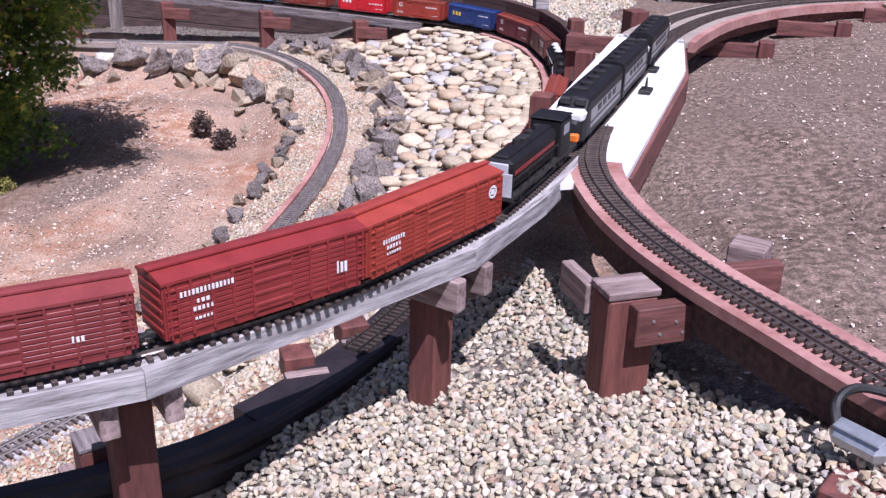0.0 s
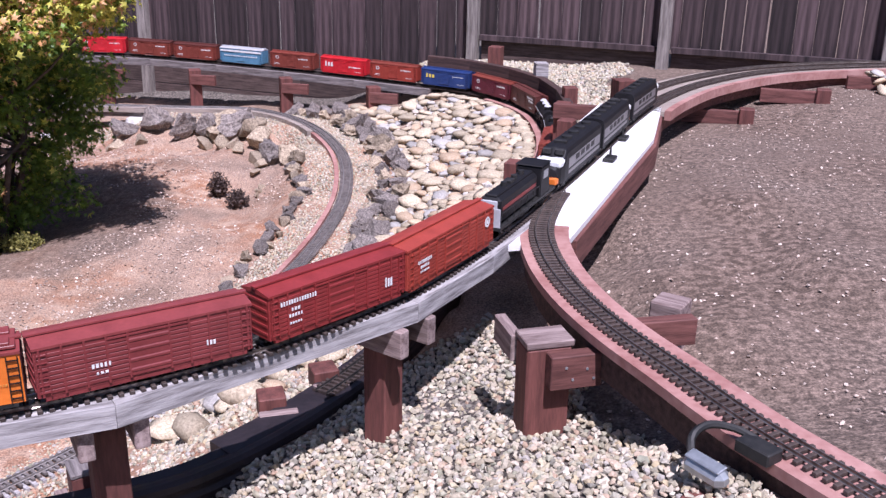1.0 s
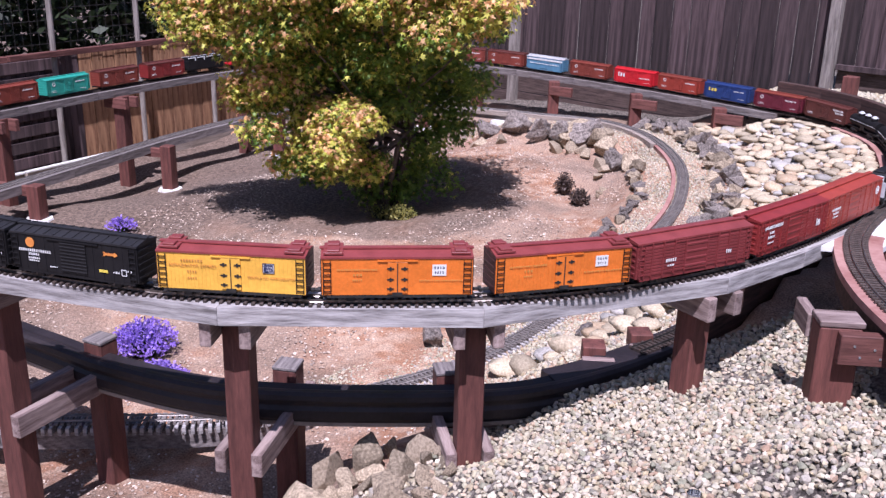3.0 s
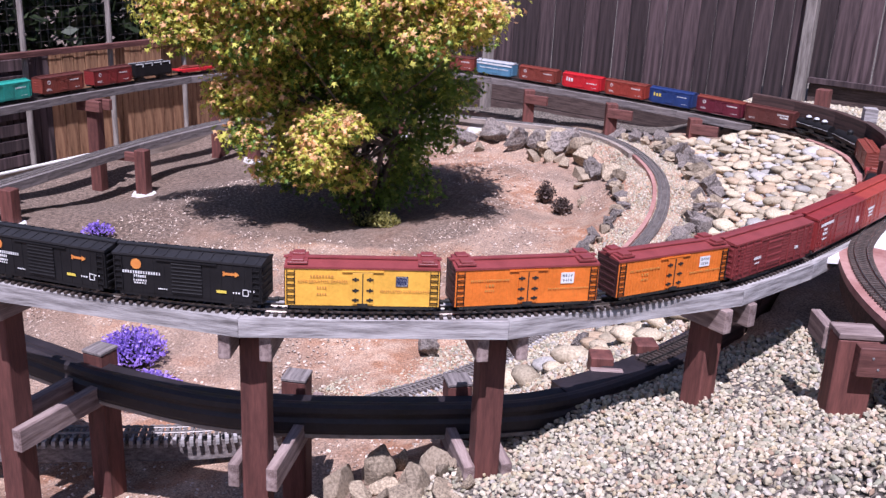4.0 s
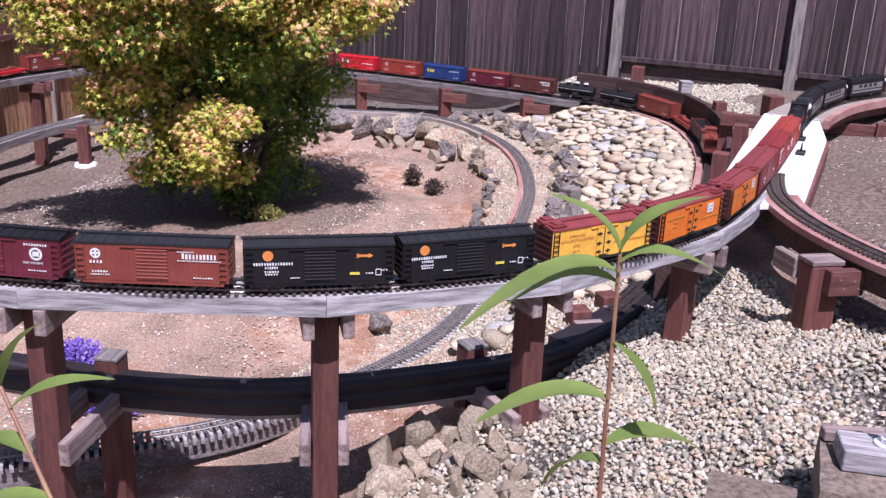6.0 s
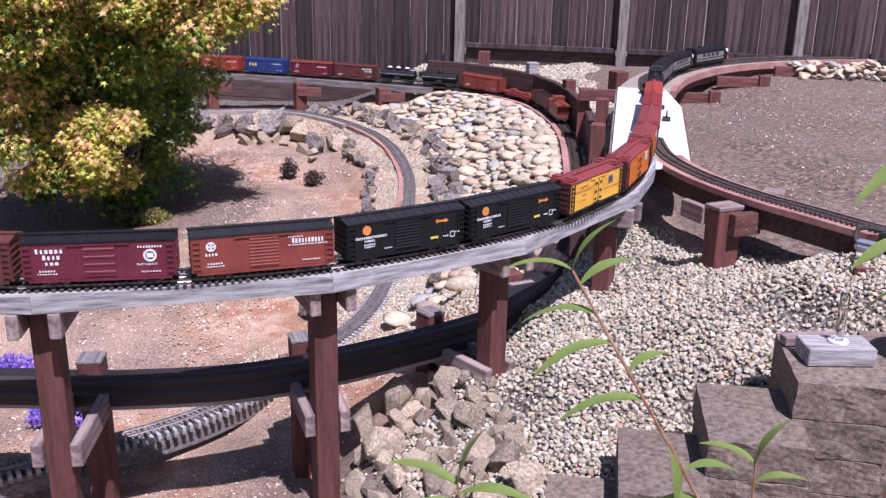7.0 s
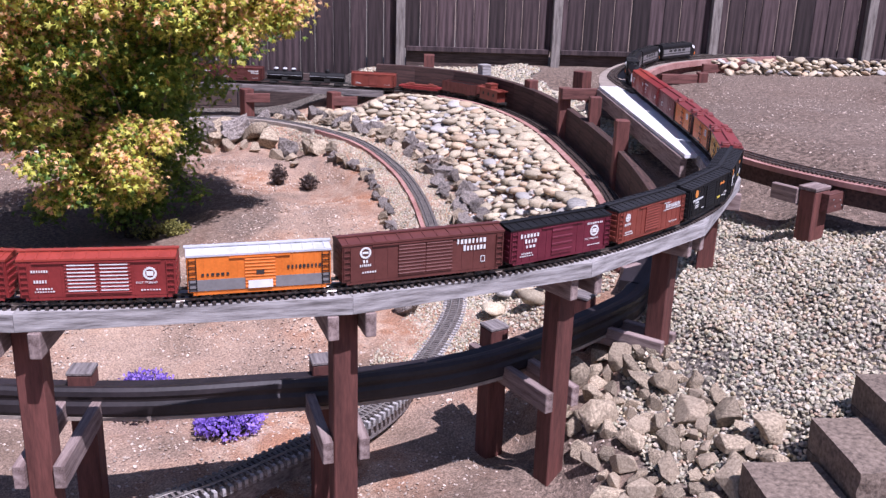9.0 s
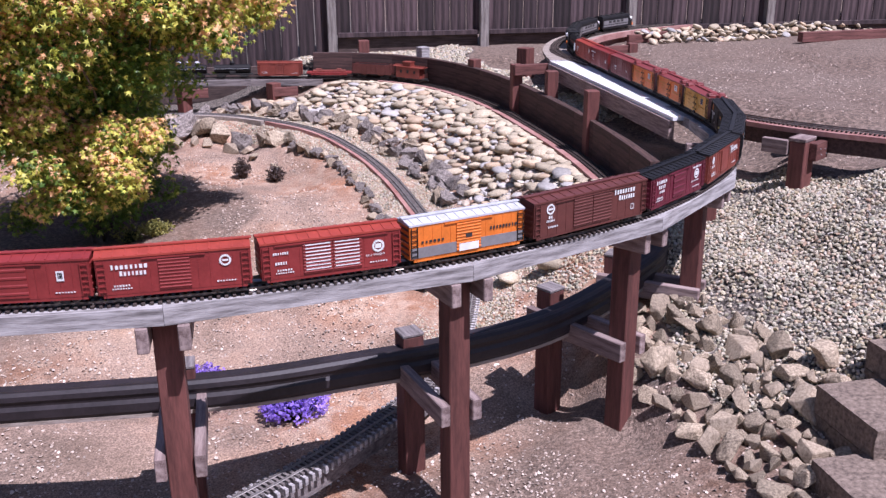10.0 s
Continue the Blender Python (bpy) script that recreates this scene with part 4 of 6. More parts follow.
def freight_car(name, label, body, roof, L=0.452, H=0.165, style="box", door="", ribs=13, marks=(), band=None, doors=1, doormat=None, ladder=None):
    """A house car: body, roof, doors, ladders, trucks and lettering. z = 0 is the rail's top."""
    W, zb = 0.104, 0.028
    H -= 0.019
    up = (H - zb) / 0.129  # lettering follows the side's height
    t = thing(name, label, "freight car", None, "model train cars")
    if style == "stock":  # open slats and side posts
        part("body", B(0, 0, (zb + H) / 2, L, W, H - zb, bevel=0.0012), PAINT[body], t)
        n = 9
        for i in range(n):
            z = zb + 0.012 + i * (H - zb - 0.02) / n
            for s in (-1, 1):
                part("slat", shared("slat%.3f" % L + body, lambda: B(0, 0, 0, L - 0.006, 0.003, 0.0085, bevel=0.0006), PAINT[body]), None, t, "", pose(0, s * (W / 2 + 0.001), z))
        for i in range(11):
            x = -L / 2 + 0.012 + i * (L - 0.024) / 10
            for s in (-1, 1):
                if abs(x) > 0.03:
                    part("side_post", shared("side_post" + body, lambda: B(0, 0, 0, 0.005, 0.005, H - zb - 0.004), PAINT[body]), None, t, "", pose(x, s * (W / 2 + 0.002), (zb + H) / 2))
    elif style == "wood":
        part("body", panelled(L, W, zb, H, 38, 0.0012, -0.0008), PAINT[body], t)
    else:
        part("body", panelled(L, W, zb, H, ribs, 0.0022, 0.0011), PAINT[body], t)
    for s in (-1, 1):
        part("side_sill", B(0, s * (W / 2 - 0.004), zb - 0.004, L - 0.03, 0.006, 0.012), M_DARK if style == "wood" else PAINT[body], t)
        for k in range(5):
            part("end_rib", shared("end_rib" + body, lambda: B(0, 0, 0, 0.004, W - 0.016, 0.008, bevel=0.001), PAINT[body] if style != "wood" else PAINT["enddark"]), None, t, "", pose(s * (L / 2 + (0.002 if style == "wood" else 0)), 0, zb + 0.016 + k * 0.021))
    if style == "wood":
        for s in (-1, 1):
            part("end_panel", B(s * (L / 2 + 0.0012), 0, (zb + H) / 2, 0.0024, W + 0.003, H - zb, bevel=0.0006), PAINT["enddark"], t, "dark brown-red end panel")
    part("roof", roof_mesh(L, W, H, 0.011, 0, False, False), PAINT[roof], t)
    part("running_board", B(0, 0, H + 0.0145, L + 0.014, 0.017, 0.004), PAINT[roof], t)
    if style == "box":
        for k in range(13):
            for s in (-1, 1):
                a = math.atan2(0.009, W / 2 + 0.003)
                part("roof_rib", shared("roof_rib" + roof, lambda: B(0, 0, 0, 0.004, 0.05, 0.003), PAINT[roof]), None, t, "", Matrix.Translation((-L / 2 + (k + 0.5) * L / 13, s * 0.0275, H + 0.0072)) @ Matrix.Rotation(-s * a, 4, "X"))
    if style == "wood":
        for sx in (-1, 1):
            part("hatch_platform", B(sx * (L / 2 - 0.035), 0, H + 0.0105, 0.058, W * 0.92, 0.007, bevel=0.001), PAINT[roof], t)
            for sy in (-1, 1):
                part("ice_hatch", B(sx * (L / 2 - 0.035), sy * W * 0.28, H + 0.0175, 0.036, 0.034, 0.007, bevel=0.001), PAINT[roof], t)
    part("underframe", B(0, 0, zb - 0.006, L - 0.01, 0.05, 0.014, bevel=0.001), M_DARK, t)
    if band:
        for s in (-1, 1):
            part("side_panel", B(0, s * (W / 2 + 0.0012), zb + 0.022, L - 0.004, 0.0012, 0.036), PAINT[band], t)
    dx = 0.092 if style != "wood" else 0.06
    for s in (-1, 1):
        for k in range(doors):
            cx = (k - (doors - 1) / 2) * (dx + 0.004)
            if style == "wood":
                d = B(cx, s * (W / 2 + 0.0025), (zb + H) / 2 - 0.004, dx, 0.003, H - zb - 0.02, bevel=0.0006)
            else:
                d = corrugated(cx, s, W / 2 + 0.001, zb + 0.006, H - 0.014, dx, 9 if door == "ribbed" else 4)
            if style == "wood":
                for hx in (-1, 1):
                    for hz in (0.02, 0.05, 0.084):
                        part("hinge", shared("hinge", lambda: box(B(0, 0, 0, 0.02, 0.002, 0.005), 0, 0, 0, 0.006, 0.0025, 0.011), M_DARK), None, t, "black hinge", pose(cx + hx * 0.021, s * (W / 2 + 0.0048), zb + hz))
                part("latch", B(cx, s * (W / 2 + 0.0048), (zb + H) / 2 - 0.004, 0.003, 0.002, H - zb - 0.024), M_DARK, t, "black latch bar")
                part("door_step", B(cx, s * (W / 2 + 0.004), zb + 0.003, 0.03, 0.006, 0.012), M_DARK, t)
            part("door", d, PAINT[doormat or body], t)
        part("door_track", B(0, s * (W / 2 + 0.003), H - 0.01, dx * doors * 2.0, 0.004, 0.004), PAINT[doormat or body], t)
        for sx in (-1, 1):
            part("ladder", shared("ladder%.3f" % H + (ladder or body), lambda: ladder_mesh(H - zb - 0.012), PAINT[ladder or body]), None, t, "", pose(sx * (L / 2 - 0.016), s * (W / 2 + 0.004), zb + 0.004))
    running_gear(t, L)
    by = {}
    for mk in marks:
        kind, ink, x, z, w, h = mk[:6]
        n = mk[6] if len(mk) > 6 and kind == "row" else 0
        tx = mk[6] if len(mk) > 6 and kind == "text" else ""
        for s in (-1, 1):
            bm = by.setdefault((ink, s), bmesh.new())
            over = 0.0042 if abs(x) < dx * doors / 2 and style != "stock" else 0.0018 if style != "stock" else 0.0048
            mark(bm, kind, x * L / 0.452, zb + z * up, w, h * up, s, W / 2 + over, n, tx)
    for (ink, s), bm in by.items():
        part("lettering", bm, INK[ink], t)["kind"] = "stuff"
    return t


SMALL = (("row", "w", -0.155, 0.03, 0.05, 0.006, 6), ("row", "w", -0.155, 0.02, 0.06, 0.004, 8), ("row", "w", 0.15, 0.018, 0.06, 0.004, 7))
EMBLEM = (("ring", "w", 0.15, 0.075, 0.034, 0, 0), ("rect", "w", 0.15, 0.075, 0.02, 0.016), ("text", "w", 0.15, 0.04, 0.084, 0.011, "FAST FREIGHT"), ("row", "w", 0.15, 0.106, 0.075, 0.007, 9))
BIGNAME_R = (("row", "w", 0.13, 0.097, 0.105, 0.017, 8), ("row", "w", 0.145, 0.074, 0.08, 0.017, 7))


def f_unit(label, nose_at_rear=False):
    """A streamlined cab unit; its nose looks along +x unless nose_at_rear."""
    L, W, H, zb = 0.63, 0.108, 0.16, 0.03
    f = -1 if nose_at_rear else 1
    t = thing("diesel_locomotive", label, "locomotive", None, "locomotives")
    bm = bmesh.new()
    rings = []
    for x, h, w in ((-L / 2, H, W), (L / 2 - 0.115, H, W), (L / 2 - 0.095, H - 0.004, W), (L / 2 - 0.068, H - 0.034, W), (L / 2 - 0.03, H - 0.048, W * 0.9), (L / 2 - 0.008, H - 0.068, W * 0.7), (L / 2, H - 0.095, W * 0.5)):
        r = 0.02
        prof = [(-w / 2, zb), (-w / 2, h - r), (-w / 2 + r * 0.35, h - r * 0.3), (-w / 2 + r, h), (0, h + 0.003), (w / 2 - r, h), (w / 2 - r * 0.35, h - r * 0.3), (w / 2, h - r), (w / 2, zb)]
        rings.append([bm.verts.new((x * f, y, z)) for y, z in prof])
    for a, b in zip(rings, rings[1:]):
        for j in range(9):
            bm.faces.new((a[j], a[(j + 1) % 9], b[(j + 1) % 9], b[j]))
    bm.faces.new(rings[0]), bm.faces.new(rings[-1][::-1])
    part("body", bm, PAINT["black"], t)
    nose = bmesh.new()
    box(nose, f * (L / 2 - 0.055), 0, 0.108, 0.075, W * 0.95, 0.036, 0.01)
    part("nose_panel", nose, PAINT["white"], t, "white nose panel")
    part("pilot", B(f * (L / 2 - 0.02), 0, 0.045, 0.055, W * 0.8, 0.03, bevel=0.006), PAINT["orange"], t, "orange lower nose")
    for s in (-1, 1):
        part("windscreen", B(f * (L / 2 - 0.078), s * 0.025, 0.147, 0.024, 0.036, 0.022, bevel=0.003), M_DARK, t)
        part("side_panel", B(-0.05 * f, s * (W / 2 + 0.0006), 0.082, L - 0.14, 0.0015, 0.062), PAINT["dullgrey"], t, "dull silver-grey side panel")
        part("side_stripe", B(-0.05 * f, s * (W / 2 + 0.0014), 0.07, L - 0.14, 0.0015, 0.008), M_DARK, t)
        for k in range(4):
            part("grille", B(f * (-0.17 + k * 0.08), s * (W / 2 + 0.0016), 0.098, 0.05, 0.002, 0.022), M_DARK, t)
    top = bmesh.new()
    for k in range(4):
        part("roof_fan", shared("roof_fan", lambda: cyl(bmesh.new(), (0, 0, 0), (0, 0, 0.01), 0.022, n=14), M_DARK), None, t, "", pose(f * (-0.25 + k * 0.1), 0, H))
    part("exhaust", box(top, f * 0.14, 0, H + 0.006, 0.03, 0.05, 0.01, 0.001), M_DARK, t)
    part("headlight", cyl(bmesh.new(), (f * (L / 2 - 0.02), 0, 0.112), (f * (L / 2 - 0.004), 0, 0.112), 0.009, n=12), M_GALV, t)
    part("underframe", B(0, 0, 0.028, L - 0.16, 0.06, 0.02), M_DARK, t)
    running_gear(t, L, 0.2)
    return t


def hood_unit():
    L, H = 0.58, 0.15
    t = thing("diesel_locomotive", "black hood locomotive with red striping and silver handrails", "locomotive", None, "locomotives")
    part("walkway", B(0, 0, 0.04, L, 0.1, 0.012, bevel=0.001), M_DARK, t)
    part("long_hood", box(B(-0.08, 0, 0.094, 0.38, 0.078, 0.094, bevel=0.012), -0.08, 0, 0.143, 0.36, 0.046, 0.012, 0.004), PAINT["black"], t)
    part("cab", box(B(0.165, 0, 0.1, 0.1, 0.1, 0.112, bevel=0.004), 0.165, 0, 0.16, 0.107, 0.106, 0.006, 0.003), PAINT["black"], t)
    part("short_hood", B(0.24, 0, 0.08, 0.045, 0.066, 0.068, bevel=0.005), PAINT["black"], t)
    for s in (-1, 1):
        part("stripe", B(-0.08, s * 0.0395, 0.1, 0.33, 0.0015, 0.012), PAINT["boxred"], t, "dark red stripe")
        part("cab_window", B(0.165, s * 0.0505, 0.125, 0.05, 0.0015, 0.03), M_GALV, t)
        rl = bmesh.new()
        cyl(rl, (-0.275, s * 0.046, 0.09), (0.11, s * 0.046, 0.09), 0.0013, n=5)
        for k in range(7):
            cyl(rl, (-0.275 + k * 0.064, s * 0.046, 0.045), (-0.275 + k * 0.064, s * 0.046, 0.09), 0.0013, n=5)
        part("handrail", rl, M_DARK, t)
        part("end_rail", B(-L / 2 + 0.004, s * 0.03, 0.075, 0.004, 0.034, 0.07, bevel=0.001), PAINT["silver"], t)
    part("end_panel", B(-0.273, 0, 0.092, 0.006, 0.06, 0.08, bevel=0.002), PAINT["silver"], t, "silver end panel")
    for x in (-0.14, -0.04, 0.03):
        part("stack", cyl(bmesh.new(), (x, 0, 0.145), (x, 0, 0.163), 0.011, n=12), M_DARK, t)
    part("roof_box", B(-0.09, 0, 0.153, 0.04, 0.03, 0.014, bevel=0.002), M_DARK, t)
    part("fuel_tank", B(-0.01, 0, 0.022, 0.1, 0.07, 0.024, bevel=0.004), M_DARK, t)
    running_gear(t, L, 0.18)
    return t


def tank_car(label, domes=3, dome_mat="silver"):
    t = thing("tank_car", label, "freight car", None, "model train cars")
    L = 0.4
    part("frame", B(0, 0, 0.034, L, 0.07, 0.012, bevel=0.001), M_DARK, t)
    part("tank", cyl(bmesh.new(), (-L / 2 + 0.02, 0, 0.086), (L / 2 - 0.02, 0, 0.086), 0.043, n=20), PAINT["black"], t)
    for i in range(domes):
        x = (i - (domes - 1) / 2) * 0.09
        d = part("dome", cyl(bmesh.new(), (x, 0, 0.12), (x, 0, 0.15), 0.024, n=16), PAINT["black"], t)
        part("dome_lid", cyl(bmesh.new(), (x, 0, 0.149), (x, 0, 0.162), 0.026, 0.014, n=16), PAINT[dome_mat], d, "pale dome lid" if dome_mat != "black" else "")
    rl = bmesh.new()
    for s in (-1, 1):
        cyl(rl, (-L / 2 + 0.02, s * 0.046, 0.09), (L / 2 - 0.02, s * 0.046, 0.09), 0.0016, n=5)
    part("handrail", rl, PAINT["silver"], t)
    part("saddle", B(0, 0, 0.05, 0.06, 0.08, 0.03, bevel=0.003), M_DARK, t)
    running_gear(t, L)
    return t


def flat_car(label, color="brightred"):
    t = thing("flat_car", label, "freight car", None, "model train cars")
    L = 0.46
    part("deck", B(0, 0, 0.046, L, 0.1, 0.016, bevel=0.002), PAINT[color], t)
    for s in (-1, 1):
        part("side_sill", B(0, s * 0.046, 0.034, L * 0.8, 0.008, 0.02), PAINT[color], t)
        for k in range(9):
            part("stake_pocket", shared("pocket" + color, lambda: B(0, 0, 0, 0.008, 0.006, 0.018), PAINT[color]), None, t, "", pose(-L / 2 + 0.03 + k * 0.05, s * 0.052, 0.046))
    part("load", box(box(B(0, 0, 0.062, 0.34, 0.05, 0.016, bevel=0.003), -0.1, 0.0, 0.075, 0.05, 0.04, 0.016, 0.003), 0.11, 0, 0.075, 0.06, 0.04, 0.016, 0.003), PAINT["redbrown"], t)
    running_gear(t, L)
    return t


def gondola(label):
    t = thing("gondola_car", label, "freight car", None, "model train cars")
    L = 0.44
    part("floor", B(0, 0, 0.042, L, 0.1, 0.012), PAINT["black"], t)
    for s in (-1, 1):
        part("side", B(0, s * 0.05, 0.085, L, 0.004, 0.075), PAINT["black"], t)
        part("end", B(s * L / 2, 0, 0.085, 0.004, 0.1, 0.075), PAINT["black"], t)
    for k in range(4):
        x = -0.165 + k * 0.11
        c = part("container", B(x, 0, 0.1, 0.085, 0.088, 0.1, bevel=0.002), PAINT["black"], t)
        for s in (-1, 1):
            part("frame_edge", box(B(x, s * 0.0455, 0.15, 0.09, 0.005, 0.007), x - 0.042, s * 0.0455, 0.122, 0.008, 0.005, 0.056), PAINT["white"], c, "white edge strip")
    running_gear(t, L)
    return t


def hopper(label, color="brown"):
    t = thing("hopper_car", label, "freight car", None, "model train cars")
    L = 0.42
    for s in (-1, 1):
        bm = B(0, s * 0.05, 0.095, L, 0.004, 0.1)
        for k in range(9):
            box(bm, -L / 2 + 0.012 + k * (L - 0.024) / 8, s * 0.053, 0.095, 0.006, 0.006, 0.1)
        part("side", bm, PAINT[color], t)
        part("end", B(s * (L / 2 - 0.03), 0, 0.1, 0.004, 0.1, 0.09), PAINT[color], t)
        part("chute", B(s * 0.09, 0, 0.05, 0.06, 0.085, 0.04, bevel=0.008), PAINT[color], t)
    part("load", B(0, 0, 0.122, L - 0.07, 0.094, 0.03, bevel=0.01), PAINT["black"], t)
    part("frame", B(0, 0, 0.034, L, 0.05, 0.012), M_DARK, t)
    running_gear(t, L)
    return t


def caboose(label):
    t = thing("caboose", label, "freight car", None, "model train cars")
    L = 0.36
    part("body", B(0, 0, 0.09, L - 0.08, 0.1, 0.11, bevel=0.001), PAINT["redbrown"], t)
    part("roof", roof_mesh(L - 0.01, 0.104, 0.146, 0.01), PAINT["redbrown"], t)
    part("cupola", box(B(0.02, 0, 0.17, 0.09, 0.08, 0.04, bevel=0.002), 0.02, 0, 0.192, 0.1, 0.09, 0.005), PAINT["redbrown"], t)
    part("platform", B(0, 0, 0.034, L, 0.1, 0.01), M_DARK, t)
    for s in (-1, 1):
        for k in (-0.08, 0.0, 0.08):
            part("window", B(k, s * 0.0505, 0.1, 0.024, 0.002, 0.03), M_DARK, t)
        rl = bmesh.new()
        for y in (-0.045, -0.015, 0.015, 0.045):
            cyl(rl, (s * (L / 2 - 0.006), y, 0.036), (s * (L / 2 - 0.006), y, 0.085), 0.0015, n=5)
        box(rl, s * (L / 2 - 0.006), 0, 0.086, 0.004, 0.1, 0.004)
        part("end_rail", rl, PAINT["brown"], t)
    running_gear(t, L)
    return t


TRAIN_A, TRAIN_B = [], []  # (thing, place of its middle along the line at 0 s)


def build_trains():
    A, Bt = TRAIN_A.append, TRAIN_B.append
    # leading units, then cars, as they follow each other
    A((f_unit("black streamlined diesel unit with white nose panel"), 11.875))
    A((f_unit("black streamlined diesel unit with grey side stripe"), 11.195))
    A((f_unit("black streamlined diesel with white and orange nose", True), 10.515))
    A((hood_unit(), 9.86))
    A((freight_car("stock_car", "orange-red slatted stock car with white lettering and round emblem", "orangered", "orangered", 0.51, style="stock", marks=(("row", "w", -0.15, 0.075, 0.075, 0.011, 9), ("row", "w", -0.15, 0.058, 0.05, 0.009, 5), ("row", "w", -0.15, 0.042, 0.05, 0.006, 6), ("ring", "w", 0.185, 0.085, 0.028, 0), ("rect", "w", 0.185, 0.085, 0.014, 0.014))), 9.243))
    A((freight_car("box_car", "dark red outside-braced box car with white lettering", "boxred", "boxred", 0.465, style="stock", marks=(("row", "w", -0.14, 0.098, 0.115, 0.012, 14), ("row", "w", -0.15, 0.075, 0.03, 0.009, 3), ("row", "w", -0.15, 0.058, 0.045, 0.009, 5), ("row", "w", -0.15, 0.036, 0.04, 0.006, 5), ("row", "w", 0.16, 0.055, 0.03, 0.03, 3))), 8.766))
    A((freight_car("stock_car", "faded maroon slatted stock car with small white lettering", "stock", "roofred", 0.49, style="stock", marks=(("row", "w", -0.1, 0.055, 0.045, 0.011, 5), ("row", "w", -0.1, 0.035, 0.03, 0.006, 3), ("row", "w", 0.13, 0.05, 0.025, 0.014, 3))), 8.252))
    reef = (("row", "t", -0.12, 0.088, 0.12, 0.006, 22), ("row", "t", -0.12, 0.07, 0.03, 0.008, 3), ("row", "t", -0.12, 0.052, 0.03, 0.006, 5), ("row", "t", 0.13, 0.05, 0.13, 0.005, 24), ("rect", "w", 0.125, 0.086, 0.042, 0.038), ("row", "b", 0.125, 0.094, 0.034, 0.009, 4), ("row", "b", 0.125, 0.078, 0.03, 0.009, 4))
    for s0 in (7.768, 7.262):
        A((freight_car("refrigerator_car", "orange refrigerator car with dark red roof and white square emblem", "orange", "roofred", 0.449, style="wood", doormat="orange", ladder="black", marks=reef), s0))
    A((freight_car("refrigerator_car", "yellow refrigerator car with dark red roof and dark blue emblem", "yellow", "roofred", 0.449, style="wood", doormat="yellow", ladder="black", marks=(("text", "t", -0.115, 0.078, 0.15, 0.0145, "REFRIGERATOR EXPRESS"), ("row", "t", -0.12, 0.1, 0.07, 0.007, 8), ("row", "t", -0.12, 0.062, 0.03, 0.008, 4), ("row", "t", -0.12, 0.04, 0.03, 0.006, 4), ("text", "t", 0.125, 0.048, 0.15, 0.0125, "VENTILATED REFRIGERATOR"), ("rect", "b", 0.115, 0.086, 0.036, 0.034), ("frame", "w", 0.115, 0.086, 0.03, 0.028), ("row", "w", 0.115, 0.09, 0.024, 0.006, 4), ("row", "w", 0.115, 0.08, 0.018, 0.006, 3))), 6.775))
    blk = (("disc", "o", -0.155, 0.098, 0.032, 0), ("row", "w", -0.14, 0.07, 0.12, 0.009, 15), ("row", "w", -0.145, 0.057, 0.04, 0.008, 6), ("row", "w", -0.145, 0.043, 0.045, 0.006, 6), ("row", "w", -0.145, 0.034, 0.04, 0.005, 5), ("arrow", "o", 0.135, 0.092, 0.05, 0.016), ("rect", "y", 0.105, 0.03, 0.03, 0.009), ("row", "w", 0.15, 0.03, 0.025, 0.005, 3), ("frame", "w", 0.178, 0.033, 0.016, 0.02), ("row", "w", 0.195, 0.04, 0.022, 0.005, 4), ("row", "w", -0.075, 0.02, 0.03, 0.004, 5))
    A((freight_car("box_car", "black overnight box car with dark ribbed door and orange disc", "black", "roofdark", door="ribbed", marks=blk), 6.269))
    A((freight_car("box_car", "black overnight box car with white lettering and orange disc", "black", "roofdark", door="ribbed", marks=blk), 5.798))
    A((freight_car("box_car", "red-brown box car with black roof and white cross emblem", "redbrown", "roofdark", door="ribbed", marks=(("ring", "w", -0.165, 0.092, 0.026, 0), ("rect", "w", -0.165, 0.092, 0.006, 0.022), ("rect", "w", -0.165, 0.092, 0.022, 0.006), ("row", "w", -0.165, 0.063, 0.04, 0.009, 4), ("row", "w", 0.14, 0.092, 0.105, 0.019, 10), ("row", "w", 0.14, 0.076, 0.13, 0.004, 24), ("row", "w", 0.1, 0.106, 0.05, 0.004, 9)) + SMALL), 5.311))
    A((freight_car("box_car", "maroon box car with black roof, white lettering and shield", "maroon", "black", door="plain", marks=(("row", "w", -0.145, 0.1, 0.085, 0.016, 6), ("row", "w", -0.14, 0.078, 0.055, 0.016, 4), ("row", "w", -0.14, 0.056, 0.045, 0.01, 3)) + EMBLEM + SMALL), 4.821))
    A((freight_car("box_car", "long brown double-door box car with round white emblem", "brown", "brown", 0.565, 0.172, door="ribbed", doors=2, marks=(("ring", "w", -0.165, 0.098, 0.032, 0), ("rect", "w", -0.165, 0.098, 0.02, 0.007), ("row", "w", -0.165, 0.068, 0.02, 0.01, 2), ("row", "w", -0.165, 0.054, 0.04, 0.008, 6), ("row", "w", 0.13, 0.105, 0.11, 0.019, 8), ("row", "w", 0.14, 0.08, 0.085, 0.019, 7), ("frame", "w", 0.165, 0.035, 0.014, 0.02)) + SMALL[:1]), 4.292))
    A((freight_car("box_car", "orange box car with grey lower sides and silver roof", "orange", "silver", 0.438, door="ribbed", band="dullgrey", ladder="black", marks=(("row", "k", -0.14, 0.062, 0.09, 0.009, 6), ("row", "k", 0.14, 0.074, 0.11, 0.012, 9), ("rect", "k", 0.0, 0.062, 0.024, 0.014), ("rect", "w", 0.0, 0.02, 0.075, 0.028))), 3.761))
